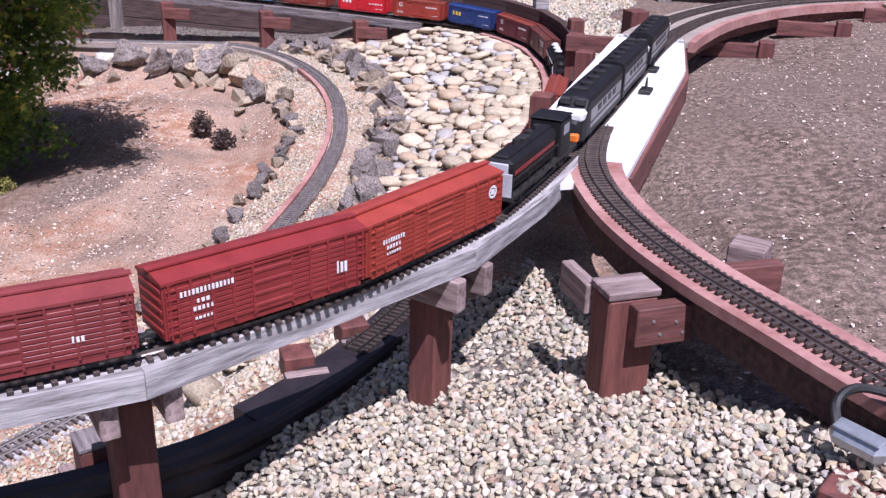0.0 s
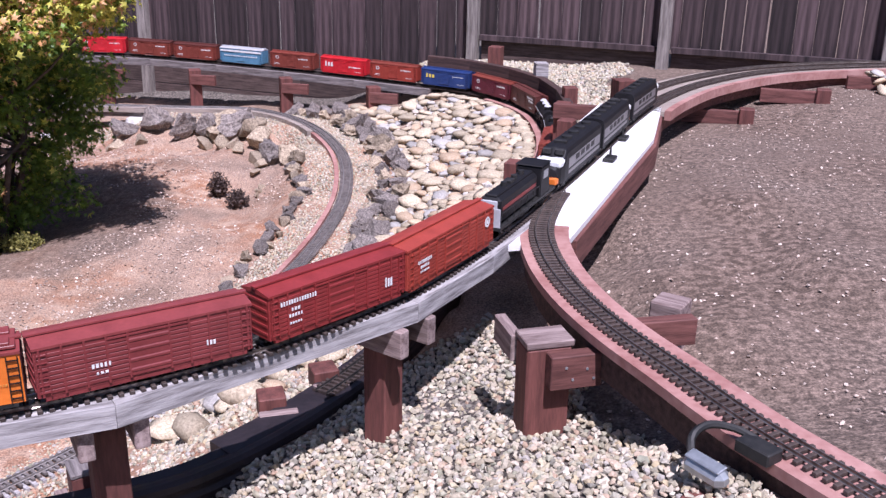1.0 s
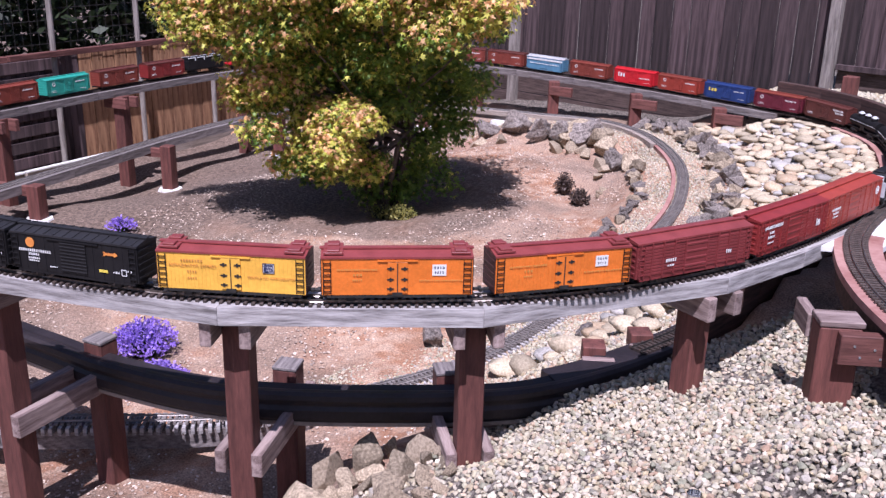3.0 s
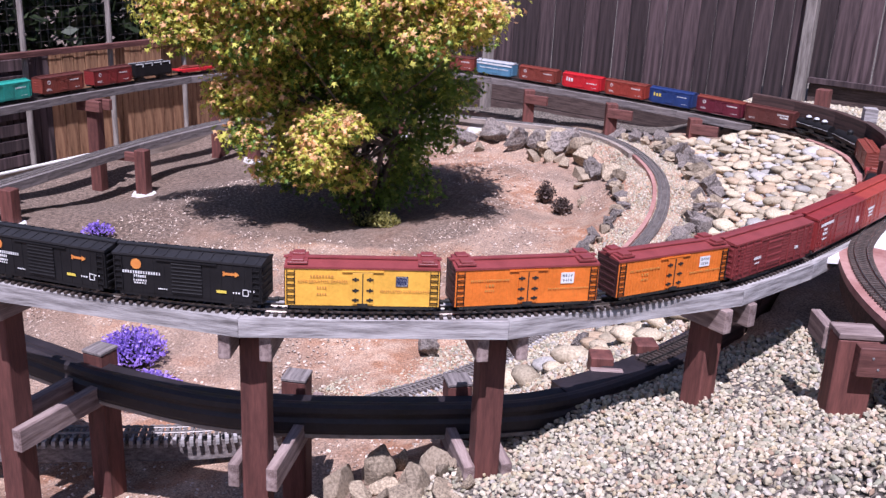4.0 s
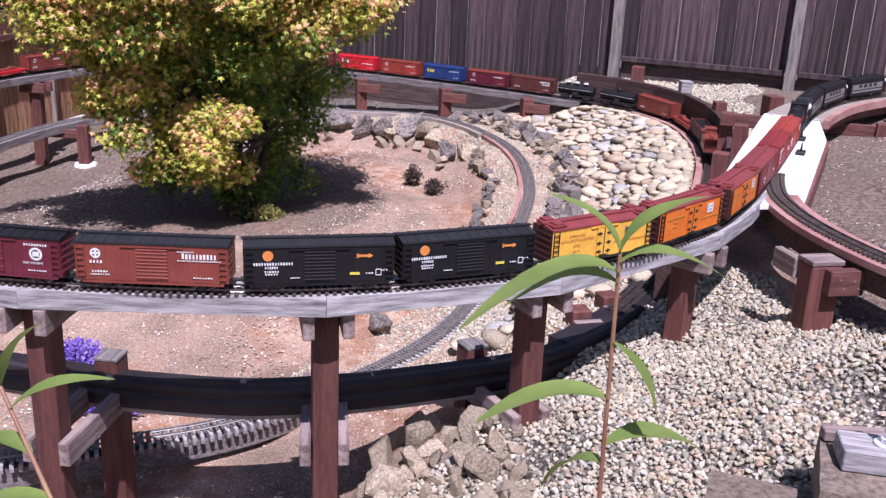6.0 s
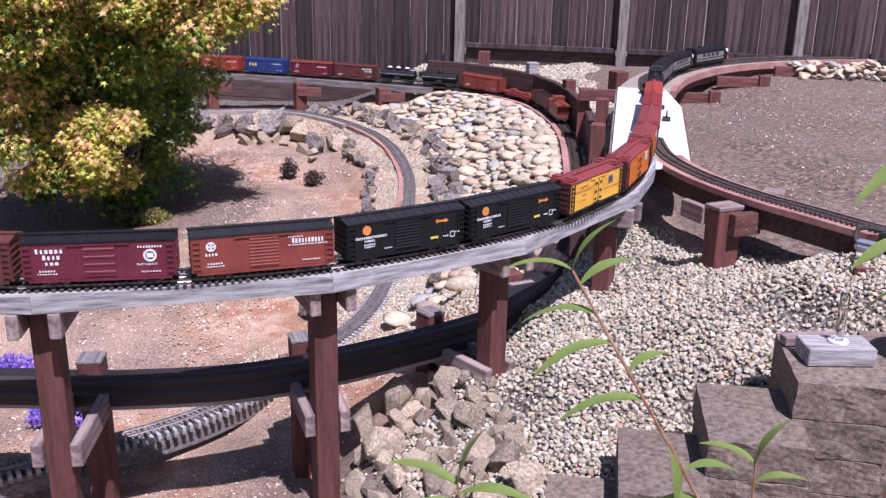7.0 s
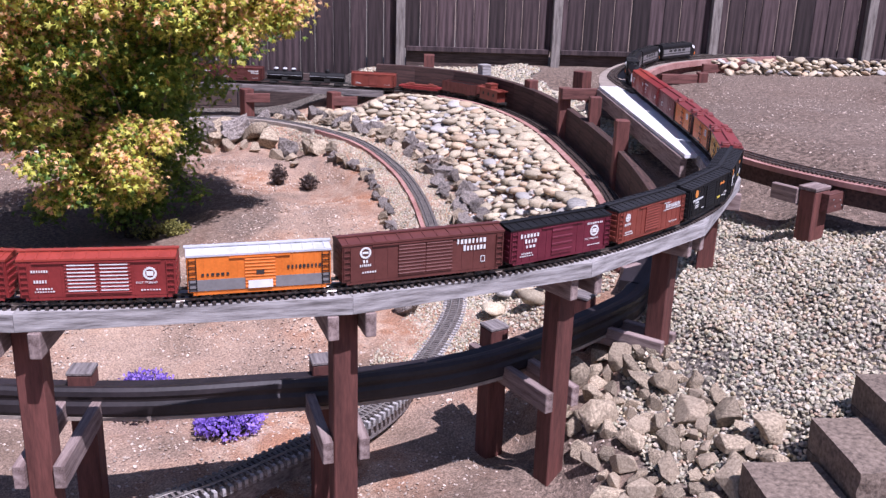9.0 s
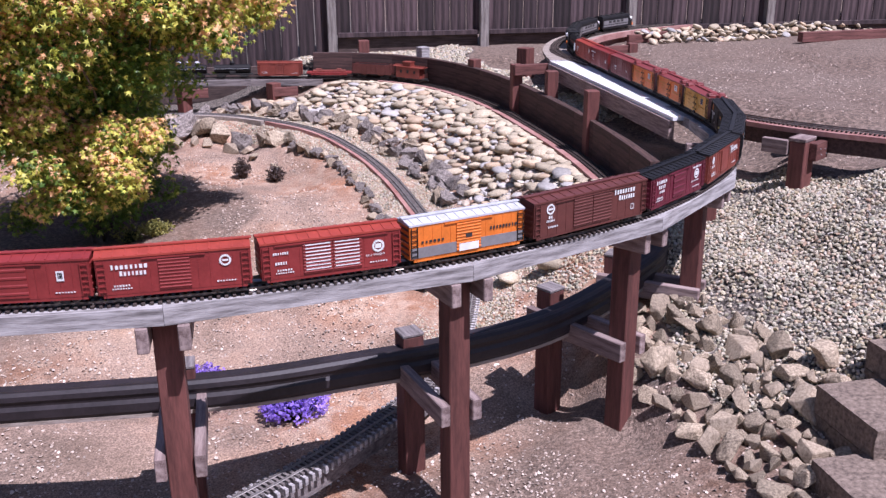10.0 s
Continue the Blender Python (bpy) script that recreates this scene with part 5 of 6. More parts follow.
    A((freight_car("box_car", "red double-door box car with white-striped doors and shield emblem", "boxred", "orangered", door="ribbed", doors=2, marks=(("row", "w", -0.165, 0.09, 0.05, 0.008, 7), ("row", "w", -0.165, 0.055, 0.04, 0.01, 5)) + tuple(("rect", "w", sx * 0.047, 0.022 + 0.0125 * k, 0.08, 0.0035) for sx in (-1, 1) for k in range(8)) + EMBLEM[:3] + SMALL), 3.29))
    A((freight_car("box_car", "red-brown box car with white two-line lettering", "boxred", "orangered", door="ribbed", marks=(("row", "w", -0.13, 0.095, 0.11, 0.016, 8), ("row", "w", -0.12, 0.072, 0.08, 0.016, 7), ("ring", "w", 0.15, 0.09, 0.03, 0), ("rect", "w", 0.15, 0.09, 0.018, 0.006)) + SMALL), 2.814))
    key = (("rect", "w", 0.14, 0.075, 0.022, 0.034), ("rect", "k", 0.14, 0.076, 0.014, 0.022), ("row", "w", -0.12, 0.08, 0.09, 0.011, 10)) + SMALL
    for s0 in (2.352, 1.875):
        A((freight_car("box_car", "plain dark red box car with small shield emblem", "boxred", "boxred", door="plain", marks=key), s0))
    std = (("row", "w", 0.12, 0.085, 0.1, 0.012, 9), ("ring", "w", -0.15, 0.088, 0.026, 0)) + SMALL

    def Bc(s0, col, roof, label, marks=std):
        Bt((freight_car("box_car", label, col, roof, door="ribbed", marks=marks), s0))
    Bc(20.35, "boxred", "boxred", "red box car on the far line")
    Bc(19.85, "redbrown", "redbrown", "red-brown box car on the far line")
    Bc(19.32, "teal", "teal", "bright teal box car with white emblem")
    Bc(18.76, "redbrown", "brown", "brown box car with white lettering on the far line")
    Bc(18.2, "boxred", "brown", "dark red box car with arched white lettering")
    Bt((gondola("black gondola loaded with pale-edged black containers"), 17.7))
    Bt((flat_car("bright red flat car carrying a low load"), 17.15))
    Bt((flat_car("bright red flat car"), 16.6))
    Bc(16.1, "redbrown", "redbrown", "red-brown box car half hidden by the tree")
    Bc(15.6, "brown", "brown", "brown box car half hidden by the tree")
    Bc(15.1, "brightred", "brightred", "bright red box car with white lettering")
    Bc(14.6, "redbrown", "brown", "brown box car with small white lettering")
    Bc(14.1, "redbrown", "brown", "red-brown box car with round white emblem")
    Bc(13.6, "lightblue", "silver", "light blue box car with white roof and stripe", (("rect", "w", 0, 0.105, 0.44, 0.018), ("row", "w", 0, 0.06, 0.36, 0.014, 20)))
    Bc(13.06, "redbrown", "redbrown", "red-brown box car with white name")
    Bc(12.53, "brightred", "brightred", "bright red box car with bold white letters", (("row", "w", -0.14, 0.075, 0.09, 0.045, 3), ("row", "w", 0.12, 0.06, 0.12, 0.012, 9)) + SMALL[2:])
    Bc(12.03, "orangered", "redbrown", "faded orange-red box car on the far line")
    Bc(11.53, "navy", "navy", "navy blue box car with yellow letters", (("row", "y", -0.14, 0.075, 0.09, 0.035, 3), ("row", "w", 0.12, 0.085, 0.1, 0.008, 12)) + SMALL[2:])
    Bc(11.03, "maroon", "redbrown", "maroon box car with white slanted lettering")
    Bc(10.55, "brown", "brown", "dark brown box car with white two-line lettering", BIGNAME_R + SMALL)
    Bt((tank_car("black tank car with three silver domes"), 10.1))
    Bt((tank_car("plain black single-dome tank car", 1, "black"), 9.66))
    Bc(9.18, "redbrown", "redbrown", "red-brown box car at the rear of the train", SMALL)
    Bt((flat_car("dull red flat car", "boxred"), 8.68))
    Bt((hopper("brown ribbed hopper car"), 8.22))
    Bt((caboose("red-brown caboose with roof cupola at the end of the train"), 7.8))


build_trains()
RAILTOP = 0.0172


def motions():
    """Both trains run on for the whole clip; the near one slows a little."""
    for line, train, speed, slowing in ((LINE_A, TRAIN_A, 0.334, 0.0031), (LINE_B, TRAIN_B, 0.325, 0.0)):
        for car, s0 in train:
            rows = []
            for i in range(41):
                t = i * 0.25
                s = s0 + speed * t - slowing * t * t
                a, b = line.at(s - 0.14), line.at(s + 0.14)
                d, c = b - a, (a + b) / 2
                rows.append((t, pose(c.x, c.y, c.z + RAILTOP, 0, -math.degrees(math.asin(d.z / d.length)), math.degrees(math.atan2(d.y, d.x)))))
            walk(car, rows)


# ---- more timber: right-hand side, far curve, stubs ----
def far_curve():
    d = thing("far_curve_deck", "pink-edged timber deck of the far curve", "deck", pose(2.5, 6.4, 0.7))
    s0, s1 = LINE_A.near(1.14, 5.05), LINE_A.length - 1
    part("deck", sweep(LINE_A, s0, s1, [(0.27, -0.03), (0.27, -0.004), (-0.11, -0.004), (-0.11, -0.03)]), M_KICK, d)
    part("edge", sweep(LINE_A, s0, s1, [(-0.111, -0.05), (-0.111, 0.004), (-0.15, 0.004), (-0.15, -0.05)]), M_PINK, d, "faded pink edge board")
    part("beam", sweep(LINE_A, s0, s1, [(-0.06, -0.12), (-0.06, -0.031), (-0.1, -0.031), (-0.1, -0.12)]), M_REDX, d)
    for x, y, yaw in ((1.72, 5.78, -12), (2.3, 6.12, -14), (3.0, 6.5, -8)):
        z = ground_z(x, y)
        t = thing("curve_support", "low red-brown timber sleeper support under the far curve", "trestle post", pose(x, y, z), "curve supports")
        c, s = math.cos(radians(yaw)), math.sin(radians(yaw))
        board("beam", t, (x - c * 0.2, y - s * 0.2, z + 0.045), (x + c * 0.16, y + s * 0.16, z + 0.045), 0.05, 0.09, M_REDX)
        post("post", t, x + c * 0.2, y + s * 0.2, z - 0.1, z + 0.11, 0.09, M_RED, yaw)


LINE_D = Path([LINE_A.side(s, 0.03 + 0.13 * min(1, max(0, (s - LINE_A.near(1.04, 4.75)) / 0.9)), 0) for s in np.arange(LINE_A.near(1.04, 4.75), LINE_A.length - 1, 0.3)])


def stub(x, y, zt, w, material, label, yaw=0.0, group="timber stubs"):
    z = ground_z(x, y)
    t = thing("timber_stub", label, "post", pose(x, y, z), group)
    post("post", t, x, y, z - 0.15, zt, w, material, yaw)
    return t


far_curve()
track("railway_track", LINE_D, 0.0, LINE_D.length, "second model railway track on the far curve")
stub(0.67, 7.12, 0.82, 0.1, M_GREY, "short weathered grey square post in gravel", 10)
stub(0.84, 6.36, 0.77, 0.095, M_RED, "short red-brown square post in gravel", 8)
_t = stub(0.72, 5.42, 0.84, 0.09, M_RED, "red-brown post with cross beam beside the crossing", -15)
board("cross_beam", _t, (0.66, 5.36, 0.8), (0.98, 5.3, 0.8), 0.045, 0.09, M_REDX)
stub(1.15, 5.95, 0.9, 0.12, M_RED, "low red-brown timber block beside the far curve", 20)
stub(0.32, 7.82, 0.84, 0.11, M_RED, "red-brown timber block near the board fence", -18)
_t = stub(0.845, 2.4, 0.82, 0.1, M_GREYRED, "grey-topped timber block on the soil", -30)
board("cross_beam", _t, (0.68, 2.25, 0.765), (0.9, 2.31, 0.765), 0.045, 0.085, M_REDX)
_t = stub(0.72, 1.32, 0.82, 0.11, M_RED, "red-brown timber stub in the gravel", -40)
_t = stub(0.98, 1.2, 0.84, 0.1, M_RED, "red-brown timber stub under the pink deck", -50)


def switch_machine(x, y, yaw):
    t = thing("switch_machine", "small black switch machine on the deck", "switch machine", pose(x, y, ZA), "switch machines")
    m = pose(x, y, ZA - 0.003, 0, 0, yaw)
    part("case", B(0, 0, 0.009, 0.085, 0.05, 0.018, bevel=0.004), M_DARK, t, "", m)
    part("lever", cyl(bmesh.new(), (0, 0, 0.015), (0.004, 0, 0.06), 0.007, 0.004, 8), M_DARK, t, "", m)
    part("target", B(0.004, 0, 0.056, 0.022, 0.006, 0.014, bevel=0.002), M_DARK, t, "", m)


switch_machine(0.82, 3.86, 70)
switch_machine(0.93, 4.28, 70)


def junction_box():
    t = thing("conduit_box", "galvanised metal conduit box with black cable beside the pink deck", "electrical box", pose(0.74, 1.44, 0.7))
    m = pose(0.735, 1.385, 0.845, 12, 0, -52)
    bm = B(0, 0, 0.022, 0.105, 0.042, 0.044, bevel=0.014)
    part("case", bm, M_GALV, t, "", m)
    part("cover", B(0, 0, 0.046, 0.088, 0.03, 0.005, bevel=0.002), M_GALV, t, "", m)
    pts = [(0.71, 1.425, 0.87), (0.715, 1.46, 0.9), (0.755, 1.485, 0.915), (0.81, 1.48, 0.91), (0.85, 1.455, 0.9)]
    pth = Path(pts, 0.01)
    ring = [(0.009 * math.cos(k * math.tau / 8), 0.009 * math.sin(k * math.tau / 8)) for k in range(8)]
    part("cable", sweep(pth, 0, pth.length, ring, 0.012), M_DARK, t, "thick black cable")
    part("power_block", B(0, 0, 0.012, 0.085, 0.05, 0.03, bevel=0.003), M_DARK, t, "black plastic block", pose(0.845, 1.425, ZA - 0.003, 0, 0, -52))


junction_box()


# ---- stones ----
def lump(seed, sub, rough, squash, freq=1.6, flat=False):
    bm = bmesh.new()
    bmesh.ops.create_icosphere(bm, subdivisions=sub, radius=1)
    o = Vector((seed * 7.3, seed * 3.1, seed * 1.7))
    for v in bm.verts:
        d = v.co.normalized()
        k = 1 + rough * noise.noise(d * freq + o) + rough * 0.45 * noise.noise(d * freq * 2.7 + o)
        if flat:  # broken faces
            for q in range(4):
                n = Vector((noise.noise(o + Vector((q, 0, 0))), noise.noise(o + Vector((0, q, 3))), noise.noise(o + Vector((5, 0, q))))).normalized()
                if d.dot(n) > 0.35:
                    k = min(k, 0.62 / d.dot(n))
        v.co = Vector((d.x * k * squash[0], d.y * k * squash[1], d.z * k * squash[2]))
    return bm


def shard(seed, n, squash, rough=0.0):
    """A broken rock: the hull of a few random points, roughened if asked."""
    rs = random.Random(seed)
    bm = bmesh.new()
    for i in range(n):
        d = Vector((rs.gauss(0, 1), rs.gauss(0, 1), rs.gauss(0, 1))).normalized() * rs.uniform(0.8, 1.12)
        bm.verts.new((d.x * squash[0], d.y * squash[1], d.z * squash[2]))
    r = bmesh.ops.convex_hull(bm, input=bm.verts)
    bmesh.ops.delete(bm, geom=list({v for v in r["geom_interior"] + r["geom_unused"] if isinstance(v, bmesh.types.BMVert)}), context="VERTS")
    if rough:
        bmesh.ops.subdivide_edges(bm, edges=bm.edges, cuts=2, use_grid_fill=True)
        o = Vector((seed * 1.3, 0, 5))
        for v in bm.verts:
            v.co *= 1 + rough * noise.noise(v.co * 3.3 + o) + rough * 0.6 * noise.noise(v.co * 8 + o)
    else:
        bmesh.ops.bevel(bm, geom=bm.edges, offset=0.035, segments=1, affect="EDGES")
    return bm


def shards(name, count, n, squash, mats, rough=0.0):
    out = []
    for i in range(count):
        me = finish(shard(i * 11 + n, n, squash, rough), name)
        me.materials.append(mats[i % len(mats)])
        out.append(me)
    return out


def lumps(name, count, sub, rough, squash, mats, freq=1.6, flat=False, smooth=True):
    out = []
    for i in range(count):
        me = finish(lump(i + 3 + len(name), sub, rough, squash, freq, flat), name, smooth)
        me.materials.append(mats[i % len(mats)])
        out.append(me)
    return out


STONES = lumps("stone", 12, 2, 0.36, (1.0, 0.74, 0.36), [M_STONE, M_STONETAN, M_STONE, M_STONE, M_STONE, M_STONEGREY])
LAVAS = shards("lava_rock", 10, 13, (1.0, 0.8, 0.8), [M_LAVA, M_LAVA, M_ROCK], 0.28)
JAGS = shards("jagged_rock", 14, 12, (1.0, 0.78, 0.66), [M_ROCK, M_ROCK, M_ROCKTAN])
RNG = random.Random(7)


def set_stone(parent, name, me, x, y, r, dz=0.3, tilt=14, label=""):
    z = ground_z(x, y) + r * dz
    m = Matrix.Translation((x, y, z)) @ Euler((radians(RNG.uniform(-tilt, tilt)), radians(RNG.uniform(-tilt, tilt)), RNG.uniform(0, math.tau))).to_matrix().to_4x4() @ Matrix.Diagonal((r * RNG.uniform(0.85, 1.15), r * RNG.uniform(0.85, 1.15), r * RNG.uniform(0.85, 1.15), 1))
    return part(name, me, None, parent, label, m)


def scatter(n, x0, x1, y0, y1, ok, gap):
    """Places that keep their distance; gap may depend on the place."""
    out, tries = [], 0
    while len(out) < n and tries < n * 60:
        tries += 1
        x, y = RNG.uniform(x0, x1), RNG.uniform(y0, y1)
        if not ok(x, y):
            continue
        r = gap(x, y)
        if all((x - a) ** 2 + (y - b) ** 2 > (0.88 * (r + c)) ** 2 for a, b, c in out):
            out.append((x, y, r))
    return out


def on_bank(x, y):
    sb, lb = LINE_B.lateral(x, y)
    if lb < 0.2 or y < 3.0 or y > 8.0:
        return False
    if y > 7.35 and x < -0.9:
        return False
    sc, lc = LINE_C.lateral(x, y)
    return lc > 0.4 if y > 4.1 else lc > 0.3


def stone_bank():
    b = thing("stone_bank", "bank of pale rounded river stones between two lines", "stones", pose(-0.2, 5.5, 0.3), kind="structure")
    for x, y, r in scatter(620, -1.3, 0.75, 3.0, 8.0, on_bank, lambda x, y: RNG.choice((0.036, 0.045, 0.055, 0.068))):
        set_stone(b, "stone", RNG.choice(STONES), x, y, r * 1.32, 0.34)
    small = [me for me in STONES if me.materials[0] == M_STONE]
    s = LINE_B.near(0.05, 3.2)
    while s < LINE_B.near(-0.1, 7.6):  # row of small border stones
        q = LINE_B.side(s, 0.155)
        set_stone(b, "border_stone", RNG.choice(small), q.x, q.y, 0.05, 0.55, 8)
        s += 0.072
    part("edge_strip", sweep(LINE_B, LINE_B.near(0.05, 3.2), LINE_B.near(0.3, 7.35), [(0.055, -0.03), (0.055, 0.004), (0.1, 0.004), (0.1, -0.03)]), M_PINK, b, "faded pink edge strip")
    part("edge_strip", sweep(LINE_C, LINE_C.near(-1.0, 6.9), LINE_C.near(-0.83, 4.1), [(-0.055, -0.03), (-0.055, 0.01), (-0.085, 0.01), (-0.085, -0.03)]), M_PINK, b, "faded pink edge strip")
    part("edge_strip", sweep(LINE_C, LINE_C.near(-3.9, 7.8), LINE_C.near(-1.0, 6.95), [(-0.055, -0.03), (-0.055, 0.012), (-0.1, 0.012), (-0.1, -0.03)]), M_KICK, b, "weathered grey-brown timber edge strip")


stone_bank()


def rock_row():
    b = thing("rock_edging", "row of dark volcanic rocks holding the curved bed", "rocks", pose(-1.2, 6.5, 0.1), kind="structure")
    s, end = LINE_C.near(-2.75, 7.75), LINE_C.near(-0.95, 3.4)
    while s < end:  # inner side, large at the far end
        q = LINE_C.side(s, 0)
        far = min(1, max(0, (q.y - 5.6) / 1.6))
        r = (0.055 + 0.115 * far) * RNG.uniform(0.75, 1.25)
        q = LINE_C.side(s, -(0.26 + 0.1 * far) - RNG.uniform(0, 0.08))
        set_stone(b, "rock", RNG.choice(LAVAS if RNG.random() < 0.8 else JAGS), q.x, q.y, r, 0.45, 40)
        if far > 0.2 and RNG.random() < 0.6:
            q = LINE_C.side(s, -0.5 - RNG.uniform(0, 0.15))
            set_stone(b, "rock", RNG.choice(JAGS), q.x, q.y, r * 0.55, 0.35, 40)
        s += r * 1.55
    s, end = LINE_C.near(-1.55, 7.55), LINE_C.near(-0.8, 4.25)
    while s < end:  # outer side, foot of the stone bank
        for k in (0.22, 0.34):
            r = RNG.uniform(0.06, 0.1) * (1.15 if k > 0.3 else 0.9)
            q = LINE_C.side(s + RNG.uniform(-0.03, 0.03), k + RNG.uniform(-0.03, 0.05))
            set_stone(b, "rock", RNG.choice(LAVAS), q.x, q.y, r, 0.45, 50)
        s += 0.13
    for x, y, r in ((-0.95, 3.62, 0.09), (-1.4, 3.05, 0.1), (-1.2, 3.5, 0.07), (-0.66, 3.3, 0.08)):
        set_stone(b, "rock", RNG.choice(LAVAS), x, y, r, 0.4, 30)


rock_row()


def boulders():
    for x, y, r, me, lab in ((-0.6, 2.74, 0.1, 2, "large tan rounded river boulder"), (-0.78, 2.66, 0.105, 4, "grey rounded river boulder"), (-0.42, 2.98, 0.09, 2, "tan river boulder beside the track"), (-0.93, 2.85, 0.085, 10, "grey flat river boulder"), (-0.3, 2.86, 0.07, 0, "pale rounded river boulder"), (-0.55, 3.06, 0.08, 1, "pale rounded river boulder"),
                             (-0.22, 3.1, 0.085, 6, "pale rounded river boulder"), (-0.72, 2.92, 0.07, 0, "pale rounded river boulder"), (-0.35, 3.25, 0.08, 3, "pale rounded river boulder"), (-0.1, 2.95, 0.07, 2, "tan river boulder beside the track"), (-0.62, 3.3, 0.07, 7, "pale rounded river boulder"), (-0.45, 2.6, 0.05, 1, "pale rounded river boulder"), (-0.05, 3.2, 0.06, 8, "tan river boulder beside the track")):
        t = set_stone(None, "boulder", STONES[me], x, y, r, 0.5, 16)
        tagged(t, lab, "boulder", "river boulders")


boulders()


def rock_pile():
    b = thing("rock_pile", "sloping pile of jagged grey and brown rocks beside the gravel", "rocks", pose(-1.0, 1.1, 0.1))
    def ok(x, y):
        return -1.34 + 0.2 * (y - 0.6) < x < -0.6 - 0.15 * abs(y - 1.2) and 0.25 < y < 1.8 and math.hypot(x + 1.34, y - 1.31) > 0.13 and not (y < 0.66 and x > -0.98)
    for x, y, r in scatter(200, -1.5, -0.5, 0.2, 1.85, ok, lambda x, y: RNG.choice((0.03, 0.042, 0.055, 0.07))):
        set_stone(b, "rock", RNG.choice(JAGS), x, y, r * 1.48, 0.35, 60)
    p = thing("far_stone_edging", "low edging of pale river stones by the far fence", "stones", pose(4, 6, 0.8))
    for lay in range(3):
        for x, y, r in scatter(140, 2.98, 7.2, 5.2, 7.0, lambda x, y: 6.6 - 0.05 * (x - 3.0) > y > 6.3 + 0.08 * lay - 0.05 * (x - 3.0), lambda x, y: RNG.choice((0.034, 0.042, 0.05))):
            set_stone(p, "stone", RNG.choice(STONES), x, y, r * 1.15, 0.5 + lay * 1.0, 35)
    t = thing("timber_edging", "low dark timber sleeper on the soil", "timber", pose(5.0, 5.6, 0.8))
    board("beam", t, (4.35, 5.62, 0.84), (5.6, 5.35, 0.84), 0.09, 0.1, M_REDX)


rock_pile()


def retaining_blocks():
    w = thing("block_steps", "stepped retaining wall of rough grey-brown concrete blocks", "wall", pose(-0.3, 0.5, 0.3), kind="structure")
    cols = ((-1.27, 0.36, 0.2, 0.25), (-0.99, 0.6, 0.312, 0.27), (-0.7, 0.63, 0.426, 0.22), (-0.475, 0.69, 0.535, 0.25), (-0.215, 0.74, 0.65, 0.28), (0.07, 0.83, 0.77, 0.27), (0.345, 0.83, 0.77, 0.27), (0.62, 0.83, 0.77, 0.27))
    for i, (x, y, z, wd) in enumerate(cols):
        for j in range(i + 2 if i < 5 else 7):
            if z - j * 0.117 < -0.15:
                break
            dp = 0.36
            bm = bmesh.new()
            bmesh.ops.create_cube(bm, size=1, matrix=Matrix.Diagonal((wd - 0.006, dp, 0.113, 1)))
            bmesh.ops.subdivide_edges(bm, edges=bm.edges, cuts=5, use_grid_fill=True)
            for v in bm.verts:
                rough = 0.011 if v.co.y < -dp / 2 + 0.01 else 0.003
                v.co += Vector((noise.noise(v.co * 19 + Vector((i, j, 0))), noise.noise(v.co * 17 + Vector((3, i, j))), 0.4 * noise.noise(v.co * 15 + Vector((j, 5, i))))) * rough
            part("block", bm, M_BLOCK, w, "", pose(x + wd / 2, y - dp / 2 - (0.004 if j else 0), z - 0.0565 - j * 0.117, 0, 0, -16 + RNG.uniform(-1, 1)))
    t = thing("wood_block_with_tube", "weathered wood block holding a clear upright tube", "rain gauge", pose(0.18, 0.66, 0.77))
    board("block", t, (0.11, 0.66, 0.8), (0.31, 0.64, 0.8), 0.11, 0.055, M_GREY)
    board("slat", t, (0.1, 0.76, 0.79), (0.3, 0.77, 0.79), 0.04, 0.03, M_GREYRED)
    g = bpy.data.materials.new("clear_acrylic")
    g.use_nodes = True
    pb = g.node_tree.nodes["Principled BSDF"]
    pb.inputs["Transmission Weight"].default_value, pb.inputs["Roughness"].default_value = 1.0, 0.05
    part("tube", cyl(bmesh.new(), (0.215, 0.65, 0.828), (0.215, 0.65, 0.98), 0.014, n=16), g, t, "clear plastic tube")
    part("bracket", cyl(bmesh.new(), (0.215, 0.65, 0.828), (0.215, 0.65, 0.834), 0.03, n=14), PAINT["white"], t)
    p = thing("terracotta_pot", "plain terracotta flower pot on the block wall", "pot", pose(0.5, 0.6, 0.77))
    bm = bmesh.new()
    prof = [(0.0, 0.0), (0.082, 0.0), (0.096, 0.135), (0.106, 0.137), (0.108, 0.175), (0.096, 0.177), (0.09, 0.13), (0.08, 0.06), (0, 0.06)]
    n = 28
    rings = [[bm.verts.new((r * math.cos(k * math.tau / n), r * math.sin(k * math.tau / n), z)) for k in range(n)] for r, z in prof[1:-1]]
    for a, b in zip(rings, rings[1:]):
        for k in range(n):
            bm.faces.new((a[k], a[(k + 1) % n], b[(k + 1) % n], b[k]))
    bm.faces.new(rings[0][::-1]), bm.faces.new(rings[-1])
    part("pot", bm, M_TERRA, p, "", pose(0.5, 0.6, 0.772))


retaining_blocks()


# ---- loose ground cover, each one object ----
ICO = bmesh.new()
bmesh.ops.create_icosphere(ICO, subdivisions=1, radius=1)
ICO_V = np.array([v.co[:] for v in ICO.verts])
ICO_F = np.array([[v.index for v in f.verts] for f in ICO.faces])
ICO.free()


